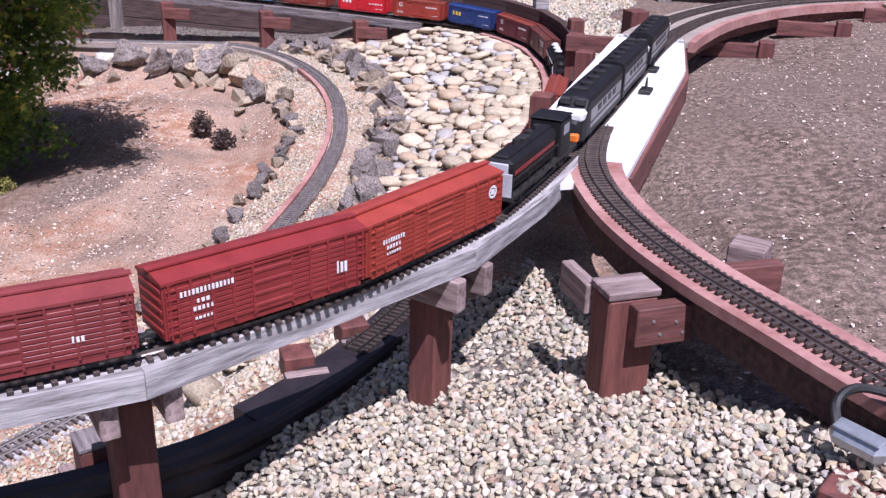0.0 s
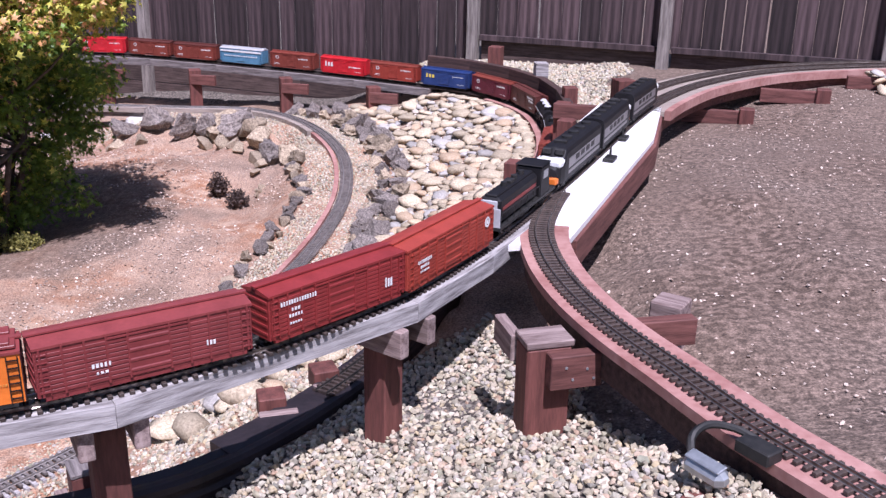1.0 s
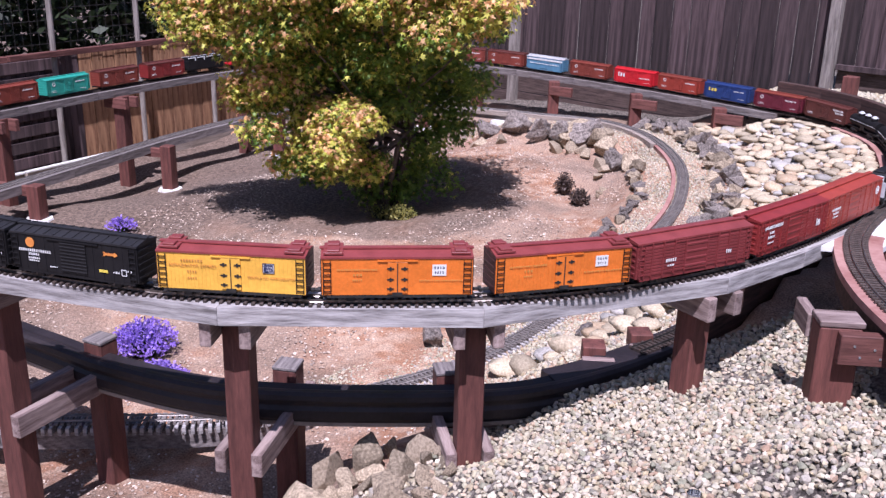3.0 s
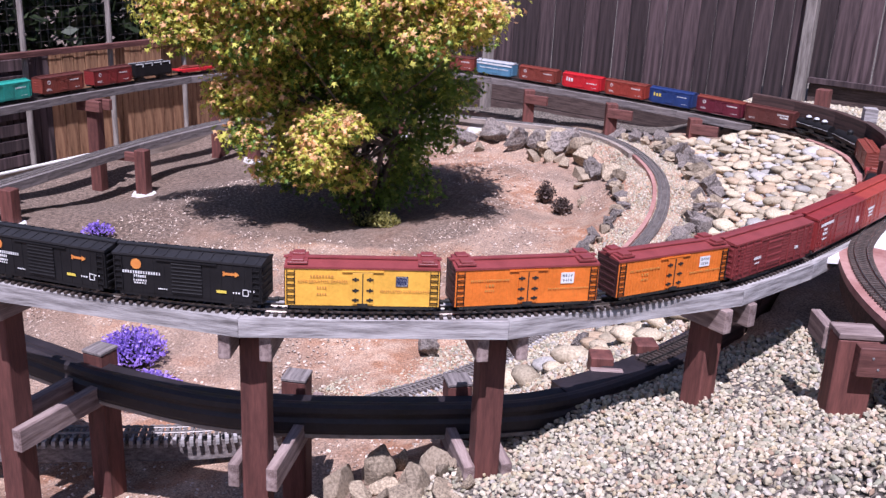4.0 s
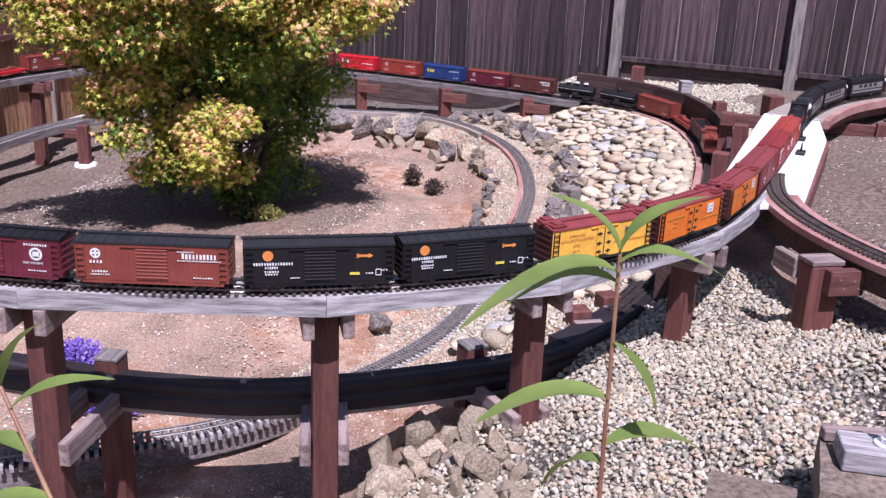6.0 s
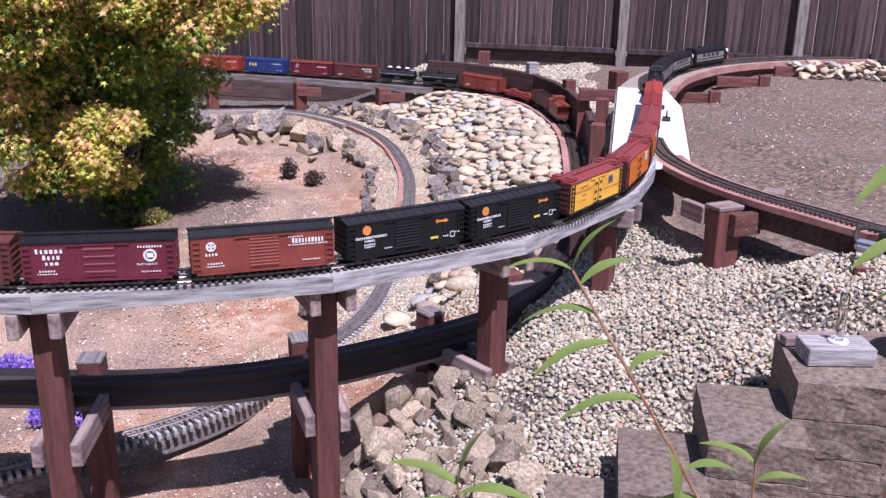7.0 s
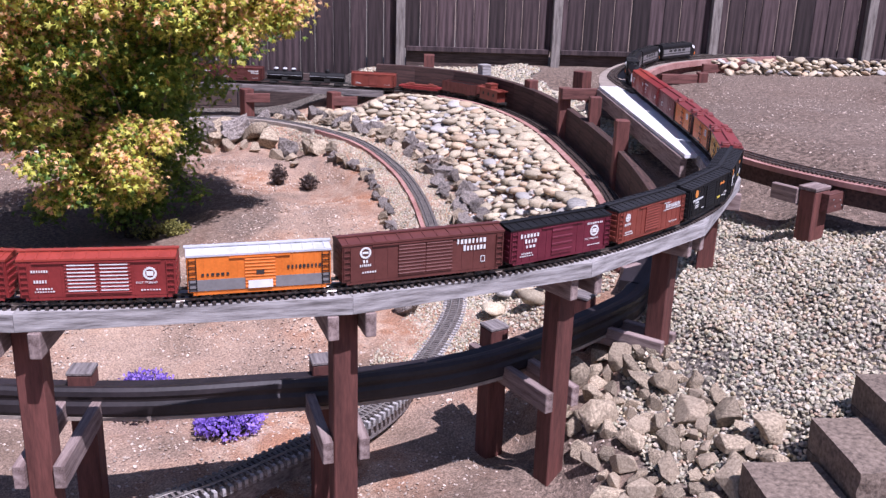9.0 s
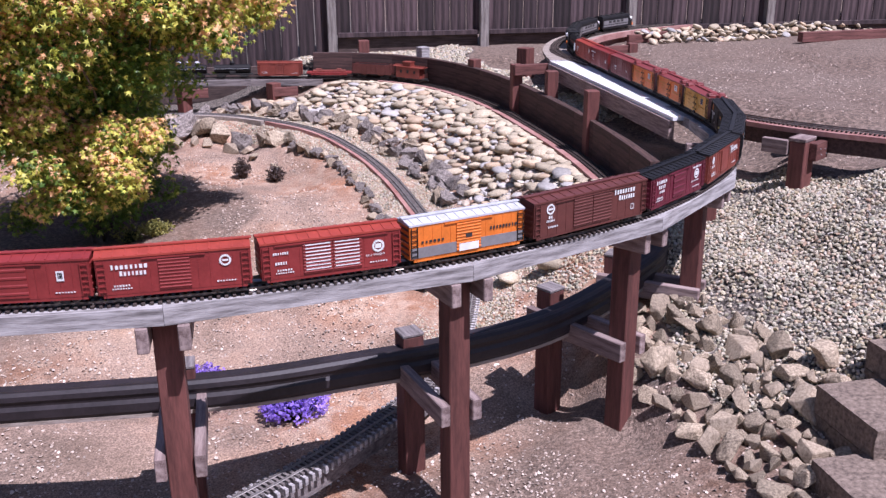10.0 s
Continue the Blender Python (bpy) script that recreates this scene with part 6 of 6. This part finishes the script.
def pebbles(name, label, pts, size, material, squash=0.6, lift=0.0):
    """Many small stones in one mesh."""
    rs = np.random.RandomState(len(pts))
    n, k = len(pts), len(ICO_V)
    a = rs.uniform(0, math.tau, n)
    s = rs.uniform(size[0], size[1], n)
    v = ICO_V[None] * rs.uniform(0.6, 1.32, (n, k, 1)) * np.stack([s, s * rs.uniform(0.6, 1, n), s * squash * rs.uniform(0.7, 1.3, n)], 1)[:, None, :]
    tx, ty = rs.uniform(-0.6, 0.6, n)[:, None], rs.uniform(-0.6, 0.6, n)[:, None]
    y1, z1 = v[..., 1] * np.cos(tx) - v[..., 2] * np.sin(tx), v[..., 1] * np.sin(tx) + v[..., 2] * np.cos(tx)
    x1, z2 = v[..., 0] * np.cos(ty) + z1 * np.sin(ty), -v[..., 0] * np.sin(ty) + z1 * np.cos(ty)
    c, q = np.cos(a)[:, None], np.sin(a)[:, None]
    out = np.stack([x1 * c - y1 * q, x1 * q + y1 * c, z2], -1)
    z = np.concatenate([terrain(pts[i:i + 3000, 0], pts[i:i + 3000, 1]) for i in range(0, n, 3000)])
    out += np.stack([pts[:, 0], pts[:, 1], z + lift + rs.uniform(0, 0.5, n) * s], 1)[:, None, :]
    f = (ICO_F[None] + (np.arange(n) * k)[:, None, None]).reshape(-1, 3)
    me = bpy.data.meshes.new(name)
    me.from_pydata(out.reshape(-1, 3).tolist(), [], f.tolist())
    return tagged(part(name, me, material), label, name.replace("_", " "), kind="stuff")


def spread(pitch, x0, x1, y0, y1, keep, seed):
    """Places on a shaken grid, for stones that lie side by side."""
    rs = np.random.RandomState(seed)
    X, Y = np.meshgrid(np.arange(x0, x1, pitch), np.arange(y0, y1, pitch * 0.9))
    p = np.stack([X.ravel(), Y.ravel()], 1)
    p += rs.uniform(-0.42, 0.42, p.shape) * pitch
    rs.shuffle(p)
    m = np.concatenate([keep(p[i:i + 4000, 0], p[i:i + 4000, 1]) for i in range(0, len(p), 4000)])
    return p[m > 0.5]


def sample(n, x0, x1, y0, y1, keep, seed):
    rs = np.random.RandomState(seed)
    p = np.stack([rs.uniform(x0, x1, n), rs.uniform(y0, y1, n)], 1)
    k = np.concatenate([keep(p[i:i + 4000, 0], p[i:i + 4000, 1]) for i in range(0, n, 4000)])
    return p[k > 0.5]


def lat_c(x, y, lo, hi, y0, y1):
    pc = LINE_C.p[::4]
    d = np.hypot(x[:, None] - pc[None, :, 0], y[:, None] - pc[None, :, 1]).min(1)
    return (d > lo) & (d < hi) & (y > y0) & (y < y1)


pebbles("gravel", "pale grey and tan crushed gravel spread over the bank", spread(0.0195, -1.35, 1.5, 0.2, 3.2, gravel_zone, 1), (0.007, 0.0135), M_PEBBLE, 0.72)
pebbles("gravel", "loose upper stones of the pale gravel bank", spread(0.03, -1.35, 1.5, 0.2, 3.2, gravel_zone, 12), (0.0075, 0.0145), M_PEBBLE, 0.72, 0.007)
pebbles("gravel", "pale crushed gravel behind the retaining wall", spread(0.027, -0.4, 1.6, 2.9, 8.2, gravel_zone, 2), (0.012, 0.021), M_PEBBLE, 0.75)
pebbles("ballast", "fine pale gravel along the winding track", spread(0.017, -3.2, 0.2, 2.2, 8.0, lambda x, y: lat_c(x, y, 0.05, 0.27, 2.3, 7.9), 3), (0.006, 0.011), M_PEBBLE, 0.75)
pebbles("gravel", "pale gravel between the boulders", spread(0.022, -1.2, 0.1, 2.2, 3.6, lambda x, y: (y > 2.25) & (x > -1.05 + 0.2 * (3.2 - y)) & (right_of_wall(x, y) < -0.1), 4), (0.009, 0.015), M_PEBBLE, 0.75)


def bank_zone(x, y):
    pc = LINE_C.p[::4]
    d = np.hypot(x[:, None] - pc[None, :, 0], y[:, None] - pc[None, :, 1]).min(1)
    return (d > 0.3) & (right_of_wall(x, y) < -0.14) & (y > 3.0) & (y < 7.7) & (x > -0.95)


pebbles("river_pebbles", "small river stones filling the gaps of the bank", spread(0.062, -1.3, 0.7, 3.0, 7.8, bank_zone, 14), (0.024, 0.04), M_FILL, 0.6, -0.012)
pebbles("wood_chips", "scattered pale wood chips on the soil", sample(24000, -4.5, 0.0, 1.0, 7.6, lambda x, y: (right_of_wall(x, y) < -0.3) & (np.hypot(x + 2.9, y - 5.3) > 0.9), 5), (0.004, 0.01), M_CHIP, 0.3)
pebbles("wood_chips", "sparse chips and clods on the bare soil", sample(5000, 0.6, 4.0, 1.2, 7.0, lambda x, y: (right_of_wall(x, y) > 0.2) & (x > 0.62 + (y - 2.8) * 0.2), 6), (0.003, 0.009), M_CHIP, 0.4)
pebbles("wood_chips", "grit on the soil by the rocks", sample(4000, -3.6, -0.6, -0.3, 1.4, lambda x, y: x < -0.9, 8), (0.004, 0.009), M_CHIP, 0.4)


# ---- plants ----
def star_leaf(rs, size):
    """A five-lobed leaf, as points round its middle."""
    pts = []
    for k in range(10):
        a = math.pi * (k / 9 - 0.5) * 1.5
        r = size * (1.0 - 0.25 * abs(k - 4.5) / 4.5) if k % 2 == 0 else size * 0.36
        pts.append((r * math.cos(a), r * math.sin(a), 0.0))
    pts.append((-0.25 * size, 0, 0))
    p = np.array(pts)
    p[:, 2] -= 1.5 * (p[:, 0] ** 2 + p[:, 1] ** 2) / size * 0.35
    return p


def leaf_cloud(parent, clumps, rs, per, size):
    """A crown of many small leaves in three colours, hung in clumps."""
    geo = {0: ([], []), 1: ([], []), 2: ([], [])}
    for cx, cy, cz, rx, ry, rz, amount, gold in clumps:
        for i in range(int(per * amount)):
            d = rs.normal(size=3)
            d /= np.linalg.norm(d)
            k = min(1.45, abs(rs.normal(0.8, 0.26)))
            c = np.array((cx, cy, cz)) + d * (rx, ry, rz) * k
            nrm = Vector((d[0] * 0.5 + rs.normal() * 0.5, d[1] * 0.5 + rs.normal() * 0.5, 0.7 + d[2] * 0.4 + rs.normal() * 0.4)).normalized()
            q = nrm.to_track_quat("Z", "Y").to_matrix()
            m = np.array(q) @ np.array(Matrix.Rotation(rs.uniform(0, math.tau), 3, "Z"))
            p = star_leaf(rs, size * rs.uniform(0.6, 1.25)) @ m.T + c
            # more orange and yellow on tops and sun-facing sides, sunlight put into leaf colour
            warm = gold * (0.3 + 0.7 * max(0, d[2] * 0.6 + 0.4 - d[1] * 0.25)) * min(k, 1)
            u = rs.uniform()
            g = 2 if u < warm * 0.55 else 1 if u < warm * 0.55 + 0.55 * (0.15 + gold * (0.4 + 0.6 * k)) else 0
            vs, fs = geo[g]
            b = len(vs)
            vs.extend(p.tolist())
            fs.append(list(range(b, b + 11)))
    for g, (vs, fs) in geo.items():
        me = bpy.data.meshes.new("leaves")
        me.from_pydata(vs, [], fs)
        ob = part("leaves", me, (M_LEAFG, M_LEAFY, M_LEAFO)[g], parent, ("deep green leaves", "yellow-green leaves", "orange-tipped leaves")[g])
        ob["kind"] = "stuff"


def limb(bm, p0, p1, r0, r1, bend, rs, n=5):
    prev = Vector(p0)
    for i in range(1, n + 1):
        u = i / n
        q = Vector(p0).lerp(Vector(p1), u) + Vector(rs.normal(size=3)) * bend * (1 - u) * 0.5
        cyl(bm, prev, q, r0 + (r1 - r0) * (i - 1) / n, r0 + (r1 - r0) * u, 7)
        prev = q


def maple():
    bx, by = -2.84, 5.26
    bz = ground_z(bx, by)
    t = thing("maple_tree", "small bushy maple with yellow-green and orange leaves", "tree", pose(bx, by, bz))
    rs = np.random.RandomState(11)
    clumps = []
    side, deep = Vector((0.913, 0.408, 0)), Vector((-0.408, 0.913, 0))
    # rounded clumps of the crown: sideways, deep, high, radius, fullness, gold (low in shaded clumps)
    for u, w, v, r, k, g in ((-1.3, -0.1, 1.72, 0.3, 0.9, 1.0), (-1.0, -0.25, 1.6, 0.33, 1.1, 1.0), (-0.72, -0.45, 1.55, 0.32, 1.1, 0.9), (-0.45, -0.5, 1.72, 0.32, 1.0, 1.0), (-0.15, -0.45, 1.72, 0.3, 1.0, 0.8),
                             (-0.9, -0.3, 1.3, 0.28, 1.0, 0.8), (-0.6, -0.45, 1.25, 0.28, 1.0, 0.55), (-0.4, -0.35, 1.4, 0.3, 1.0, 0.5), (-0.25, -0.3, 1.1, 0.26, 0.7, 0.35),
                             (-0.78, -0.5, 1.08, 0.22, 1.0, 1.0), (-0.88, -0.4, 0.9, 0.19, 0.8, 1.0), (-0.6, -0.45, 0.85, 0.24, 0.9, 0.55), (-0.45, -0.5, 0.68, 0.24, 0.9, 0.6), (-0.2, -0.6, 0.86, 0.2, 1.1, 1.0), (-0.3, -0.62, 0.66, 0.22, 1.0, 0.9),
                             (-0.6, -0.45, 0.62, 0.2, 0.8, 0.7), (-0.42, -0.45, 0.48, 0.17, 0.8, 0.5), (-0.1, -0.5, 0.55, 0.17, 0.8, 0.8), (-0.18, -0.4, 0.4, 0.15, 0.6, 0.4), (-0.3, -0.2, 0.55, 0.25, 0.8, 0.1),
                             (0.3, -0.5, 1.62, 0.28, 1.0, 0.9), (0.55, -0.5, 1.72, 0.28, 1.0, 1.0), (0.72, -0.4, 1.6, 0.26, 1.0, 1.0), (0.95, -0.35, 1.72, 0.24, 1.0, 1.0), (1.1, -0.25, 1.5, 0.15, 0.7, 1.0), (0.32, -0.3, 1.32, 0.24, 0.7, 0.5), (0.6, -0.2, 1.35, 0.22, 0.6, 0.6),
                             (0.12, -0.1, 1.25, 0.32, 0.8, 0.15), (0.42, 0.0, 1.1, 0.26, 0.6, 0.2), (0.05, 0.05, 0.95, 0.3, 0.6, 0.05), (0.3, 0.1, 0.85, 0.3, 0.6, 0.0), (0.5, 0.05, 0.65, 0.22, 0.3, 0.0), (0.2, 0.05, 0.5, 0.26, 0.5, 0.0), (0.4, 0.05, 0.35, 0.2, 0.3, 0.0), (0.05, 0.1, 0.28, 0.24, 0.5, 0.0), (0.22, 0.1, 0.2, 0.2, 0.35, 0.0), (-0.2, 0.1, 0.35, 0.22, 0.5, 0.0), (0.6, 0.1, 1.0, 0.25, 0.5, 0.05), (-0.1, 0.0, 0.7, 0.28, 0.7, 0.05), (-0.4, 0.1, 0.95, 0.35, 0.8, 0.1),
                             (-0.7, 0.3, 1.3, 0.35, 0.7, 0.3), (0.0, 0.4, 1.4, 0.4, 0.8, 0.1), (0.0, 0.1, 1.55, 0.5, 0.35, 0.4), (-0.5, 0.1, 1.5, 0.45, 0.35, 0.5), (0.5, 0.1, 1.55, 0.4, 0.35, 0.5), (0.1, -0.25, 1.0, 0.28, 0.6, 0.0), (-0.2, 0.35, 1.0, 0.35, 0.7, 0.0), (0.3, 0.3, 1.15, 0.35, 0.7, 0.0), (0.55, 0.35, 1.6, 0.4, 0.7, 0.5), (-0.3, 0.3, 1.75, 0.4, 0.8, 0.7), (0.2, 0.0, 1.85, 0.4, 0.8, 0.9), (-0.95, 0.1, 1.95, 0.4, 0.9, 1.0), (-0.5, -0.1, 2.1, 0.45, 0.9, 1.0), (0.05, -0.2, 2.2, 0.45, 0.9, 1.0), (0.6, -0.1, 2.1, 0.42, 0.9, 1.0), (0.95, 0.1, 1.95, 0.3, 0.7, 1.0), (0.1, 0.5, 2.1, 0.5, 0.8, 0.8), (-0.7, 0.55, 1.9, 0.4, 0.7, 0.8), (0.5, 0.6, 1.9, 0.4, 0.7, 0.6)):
        if v > 1.88 or (v > 1.5 and w > 0.25):
            continue
        if u > 0.5:
            u = 0.5 + (u - 0.5) * 0.55
        if v > 1.2:  # the upper crown leans out over the front
            w, v = w - 0.35, v + 0.1
        c = Vector((bx, by, bz + v)) + side * u + deep * w
        for j in range(3):
            o = rs.normal(size=3) * r * 0.5
            clumps.append((c.x + o[0], c.y + o[1], c.z + o[2] * 0.8, r * 0.72, r * 0.72, r * 0.52, k * 0.4 * (r / 0.3) ** 1.5, g))
    leaf_cloud(t, clumps, rs, 2000, 0.03)
    for k in range(9):
        bm = bmesh.new()
        a = k * 0.7
        mid = (bx + math.cos(a) * 0.2 + 0.06, by + math.sin(a) * 0.2, bz + 0.62)
        limb(bm, (bx + math.cos(a) * 0.05, by + math.sin(a) * 0.05, bz - 0.05), mid, 0.026, 0.017, 0.05, rs)
        for j in range(6):
            c = clumps[int(rs.randint(len(clumps)))]
            limb(bm, mid, (c[0], c[1], c[2]), 0.013, 0.004, 0.08, rs)
        part("trunk", bm, M_BARK, t)


maple()


def tuft(name, label, category, x, y, r, h, n, stem, bloom, seed, bloom_at=0.6):
    """A small dome of thin stems with blossoms or leaves."""
    rs = np.random.RandomState(seed)
    z = ground_z(x, y)
    t = thing(name, label, category, pose(x, y, z), "small garden plants")
    vs, fs, vb, fb = [], [], [], []
    for i in range(n):
        a, k = rs.uniform(0, math.tau), rs.uniform(0, 1) ** 0.5
        tip = np.array((math.cos(a) * r * k, math.sin(a) * r * k, h * math.sqrt(max(0.05, 1 - 0.8 * k * k)) * rs.uniform(0.7, 1.1)))
        foot = tip * (0.25, 0.25, 0)
        w = np.array((-math.sin(a), math.cos(a), 0)) * 0.0035
        b = len(vs)
        vs += [foot - w, foot + w, tip * (0.9, 0.9, 1), ]
        fs.append((b, b + 1, b + 2))
        for j in range(3):
            p = foot + (tip - foot) * rs.uniform(bloom_at, 1.05)
            s = rs.uniform(0.005, 0.011)
            u, v = rs.normal(size=3), rs.normal(size=3)
            u, v = u / np.linalg.norm(u) * s, v / np.linalg.norm(v) * s
            b = len(vb)
            vb += [p - u, p + v, p + u, p - v]
            fb.append((b, b + 1, b + 2, b + 3))
    for nm, V, F, m in (("stem_tuft", vs, fs, stem), ("blossom_tuft", vb, fb, bloom)):
        me = bpy.data.meshes.new(nm)
        me.from_pydata([tuple(p) for p in V], [], F)
        part(nm, me, m, t, "", pose(x, y, z))["kind"] = "stuff"


tuft("flower_clump", "mound of bright purple flowers on the soil", "flowers", -2.83, 2.56, 0.18, 0.19, 900, M_LEAFDK, M_PURPLE, 1, 0.75)
tuft("flower_clump", "low mound of purple flowers behind the trestle", "flowers", -2.475, 2.22, 0.17, 0.15, 800, M_LEAFDK, M_PURPLE, 2, 0.75)
tuft("flower_clump", "small patch of purple flowers on grey soil", "flowers", -4.37, 4.11, 0.12, 0.1, 200, M_LEAFDK, M_PURPLE, 3, 0.7)
tuft("shrub", "small dry dark shrub on the soil", "shrub", -1.6, 5.97, 0.085, 0.17, 400, M_SHRUB, M_SHRUB, 4, 0.3)
tuft("shrub", "small dry reddish shrub on the soil", "shrub", -1.4, 5.7, 0.085, 0.13, 350, M_SHRUB, M_SHRUB, 5, 0.3)
tuft("shrub", "low yellow-green seedling under the maple", "shrub", -2.52, 4.95, 0.13, 0.1, 350, M_LEAFDK, M_SEEDLING, 6, 0.3)
tuft("shrub", "low green seedling under the maple", "shrub", -2.7, 5.0, 0.16, 0.13, 120, M_LEAFDK, M_SEEDLING, 9, 0.3)


def blade(length, width, droop, rs):
    """A long narrow folded leaf along +x."""
    bm = bmesh.new()
    n, rows = 9, []
    for i in range(n + 1):
        u = i / n
        w = width * 0.5 * math.sin(math.pi * min(1, u * 0.93 + 0.05)) ** 0.8
        ang = droop * u
        x, z = length * (u - 0.12 * droop * u * u), -length * droop * 0.5 * u * u
        wob = 0.1 * width * math.sin(u * 9)
        rows.append((bm.verts.new((x, -w, z + w * 0.35 + wob * 0.3)), bm.verts.new((x, 0, z)), bm.verts.new((x, w, z + w * 0.35 - wob * 0.3))))
    for a, b in zip(rows, rows[1:]):
        bm.faces.new((a[0], a[1], b[1], b[0])), bm.faces.new((a[1], a[2], b[2], b[1]))
    return bm


M_STEM = mat("red_sapling_stem", (0.2, 0.07, 0.05), (0.38, 0.22, 0.12), 20, 0.5, 0.1, 60, dist=0.001)


def sapling(label, foot, top, leaves, right, seed, broad=0.22):
    """A thin stem with long leaves; each leaf: height along the stem, reach to the right, up and ahead, droop."""
    rs = np.random.RandomState(seed)
    foot, top = Vector(foot), Vector(top)
    t = thing("sapling", label, "sapling", Matrix.Translation(foot), "saplings")
    bm = bmesh.new()
    n = 12
    for i in range(n):
        a, b = foot.lerp(top, i / n), foot.lerp(top, (i + 1) / n)
        cyl(bm, a, b, 0.0042 - 0.0028 * i / n, 0.0042 - 0.0028 * (i + 1) / n, 7)
    part("stem", bm, M_STEM, t, "thin reddish stem")
    right = Vector(right).normalized()
    ahead = Vector((-right.y, right.x, 0))
    for u, dr, du, da, droop in leaves:
        p = foot.lerp(top, u)
        d = right * dr + Vector((0, 0, 1)) * du + ahead * da
        L = d.length * 1.1
        d = d + Vector((0, 0, 1)) * L * droop * 0.8
        m = Matrix.Translation(p) @ d.to_track_quat("X", "Z").to_matrix().to_4x4()
        part("leaf", blade(L * 0.97, L * broad, droop * 2.4, rs), M_PEACH, t, "", m, True)


RIGHT = (0.985, 0.174, 0)
sapling("young sapling with long curved green leaves and a red stem", (-0.606, -0.875, 0.3), (-0.634, -0.849, 1.75),
        [(u, r * 0.85, v * 0.85, w * 0.85, k) for u, r, v, w, k in ((1.0, 0.034, 0.065, 0.0, 0.5), (1.0, -0.03, 0.058, 0.01, 0.5), (0.995, 0.075, 0.012, 0.0, 0.7), (0.99, -0.105, -0.01, -0.01, 0.75), (0.985, -0.075, -0.008, 0.02, 0.7), (0.955, 0.045, -0.05, -0.02, 0.35), (0.925, -0.1, 0.0, 0.0, 0.5), (0.9, 0.09, 0.0, 0.02, 0.5), (0.89, -0.04, -0.04, 0.05, 0.5))], RIGHT, 1, 0.27)
L2 = [(1.0, 0.02, 0.06, 0, 0.3), (1.0, -0.06, 0.01, 0, 0.4), (0.99, 0.05, 0.03, 0.03, 0.4), (0.97, -0.07, -0.01, 0.02, 0.4), (0.95, -0.075, -0.02, -0.02, 0.4), (0.93, 0.04, 0.02, 0.03, 0.5), (0.91, -0.08, -0.015, 0.0, 0.4), (0.88, 0.02, -0.06, -0.02, 0.3), (0.86, 0.06, 0.0, 0.02, 0.5), (0.84, -0.06, -0.03, 0.01, 0.6), (0.8, 0.05, 0.03, 0, 0.6), (0.77, -0.08, -0.03, 0.03, 0.6), (0.74, 0.04, -0.05, 0, 0.5), (0.7, -0.07, 0.0, -0.03, 0.6), (0.66, 0.06, 0.02, 0.02, 0.6), (0.6, -0.06, -0.02, 0.0, 0.6)]
sapling("tall leafy sapling with many narrow green leaves", (-0.25, -1.33, 0.25), (-1.045, -0.915, 1.645), L2, (0.97, -0.2, 0), 2)
L3 = [(1.0, 0.01, 0.07, 0, 0.2), (1.0, -0.07, 0.02, 0.02, 0.3), (0.99, 0.08, 0.01, 0, 0.5), (0.98, -0.08, -0.02, 0.0, 0.5), (0.98, 0.07, -0.04, 0.02, 0.5), (0.97, 0.02, -0.07, -0.02, 0.4), (0.95, -0.06, -0.04, 0.03, 0.5), (0.93, 0.05, -0.03, -0.03, 0.5)]
sapling("short sapling shoot with a rosette of green leaves", (-1.1, -0.93, 0.2), (-1.15, -0.9, 1.4), L3, (0.97, -0.2, 0), 3)
L4 = [(1.0, 0.01, 0.06, 0, 0.3), (1.0, -0.05, 0.02, 0.02, 0.4), (0.98, 0.05, 0.02, 0.0, 0.5), (0.95, -0.06, -0.01, 0.0, 0.5), (0.9, 0.05, 0.0, 0.02, 0.5), (0.85, -0.05, -0.02, 0.0, 0.5), (0.8, 0.05, 0.02, 0.0, 0.5)]
sapling("thin sapling shoot with yellowing leaves", (-0.8, -0.95, 0.25), (-0.83, -0.92, 1.42), L4, (0.97, -0.2, 0), 4)


def hedge():
    """Dark trees beyond the side fence."""
    rs = np.random.RandomState(5)
    for i in range(7):
        y = 2.6 + i * 1.35
        x = -7.4 + (y - 5.6) * 0.12
        z = ground_z(x, y)
        t = thing("hedge_tree", "dark dense evergreen beyond the side fence", "tree", pose(x, y, z), "hedge trees")
        part("trunk", cyl(bmesh.new(), (x, y, z - 0.1), (x, y, z + 1.6), 0.08, 0.05), M_BARK, t)
        vs, fs = [], []
        for k in range(2600):
            d = rs.normal(size=3)
            d /= np.linalg.norm(d)
            c = np.array((x, y, z + 1.75)) + d * (0.65, 0.85, 1.5) * rs.uniform(0.55, 1.05) * (1 + 0.25 * noise.noise(Vector(d * 2) + Vector((i, 0, 0))))
            u, v = rs.normal(size=3), rs.normal(size=3)
            u, v = u / np.linalg.norm(u) * 0.09, v / np.linalg.norm(v) * 0.05
            b = len(vs)
            vs += [tuple(c - u), tuple(c + v), tuple(c + u), tuple(c - v)]
            fs.append((b, b + 1, b + 2, b + 3))
        me = bpy.data.meshes.new("crown")
        me.from_pydata(vs, [], fs)
        part("crown", me, M_LEAFDK, t)["kind"] = "stuff"


hedge()


motions()
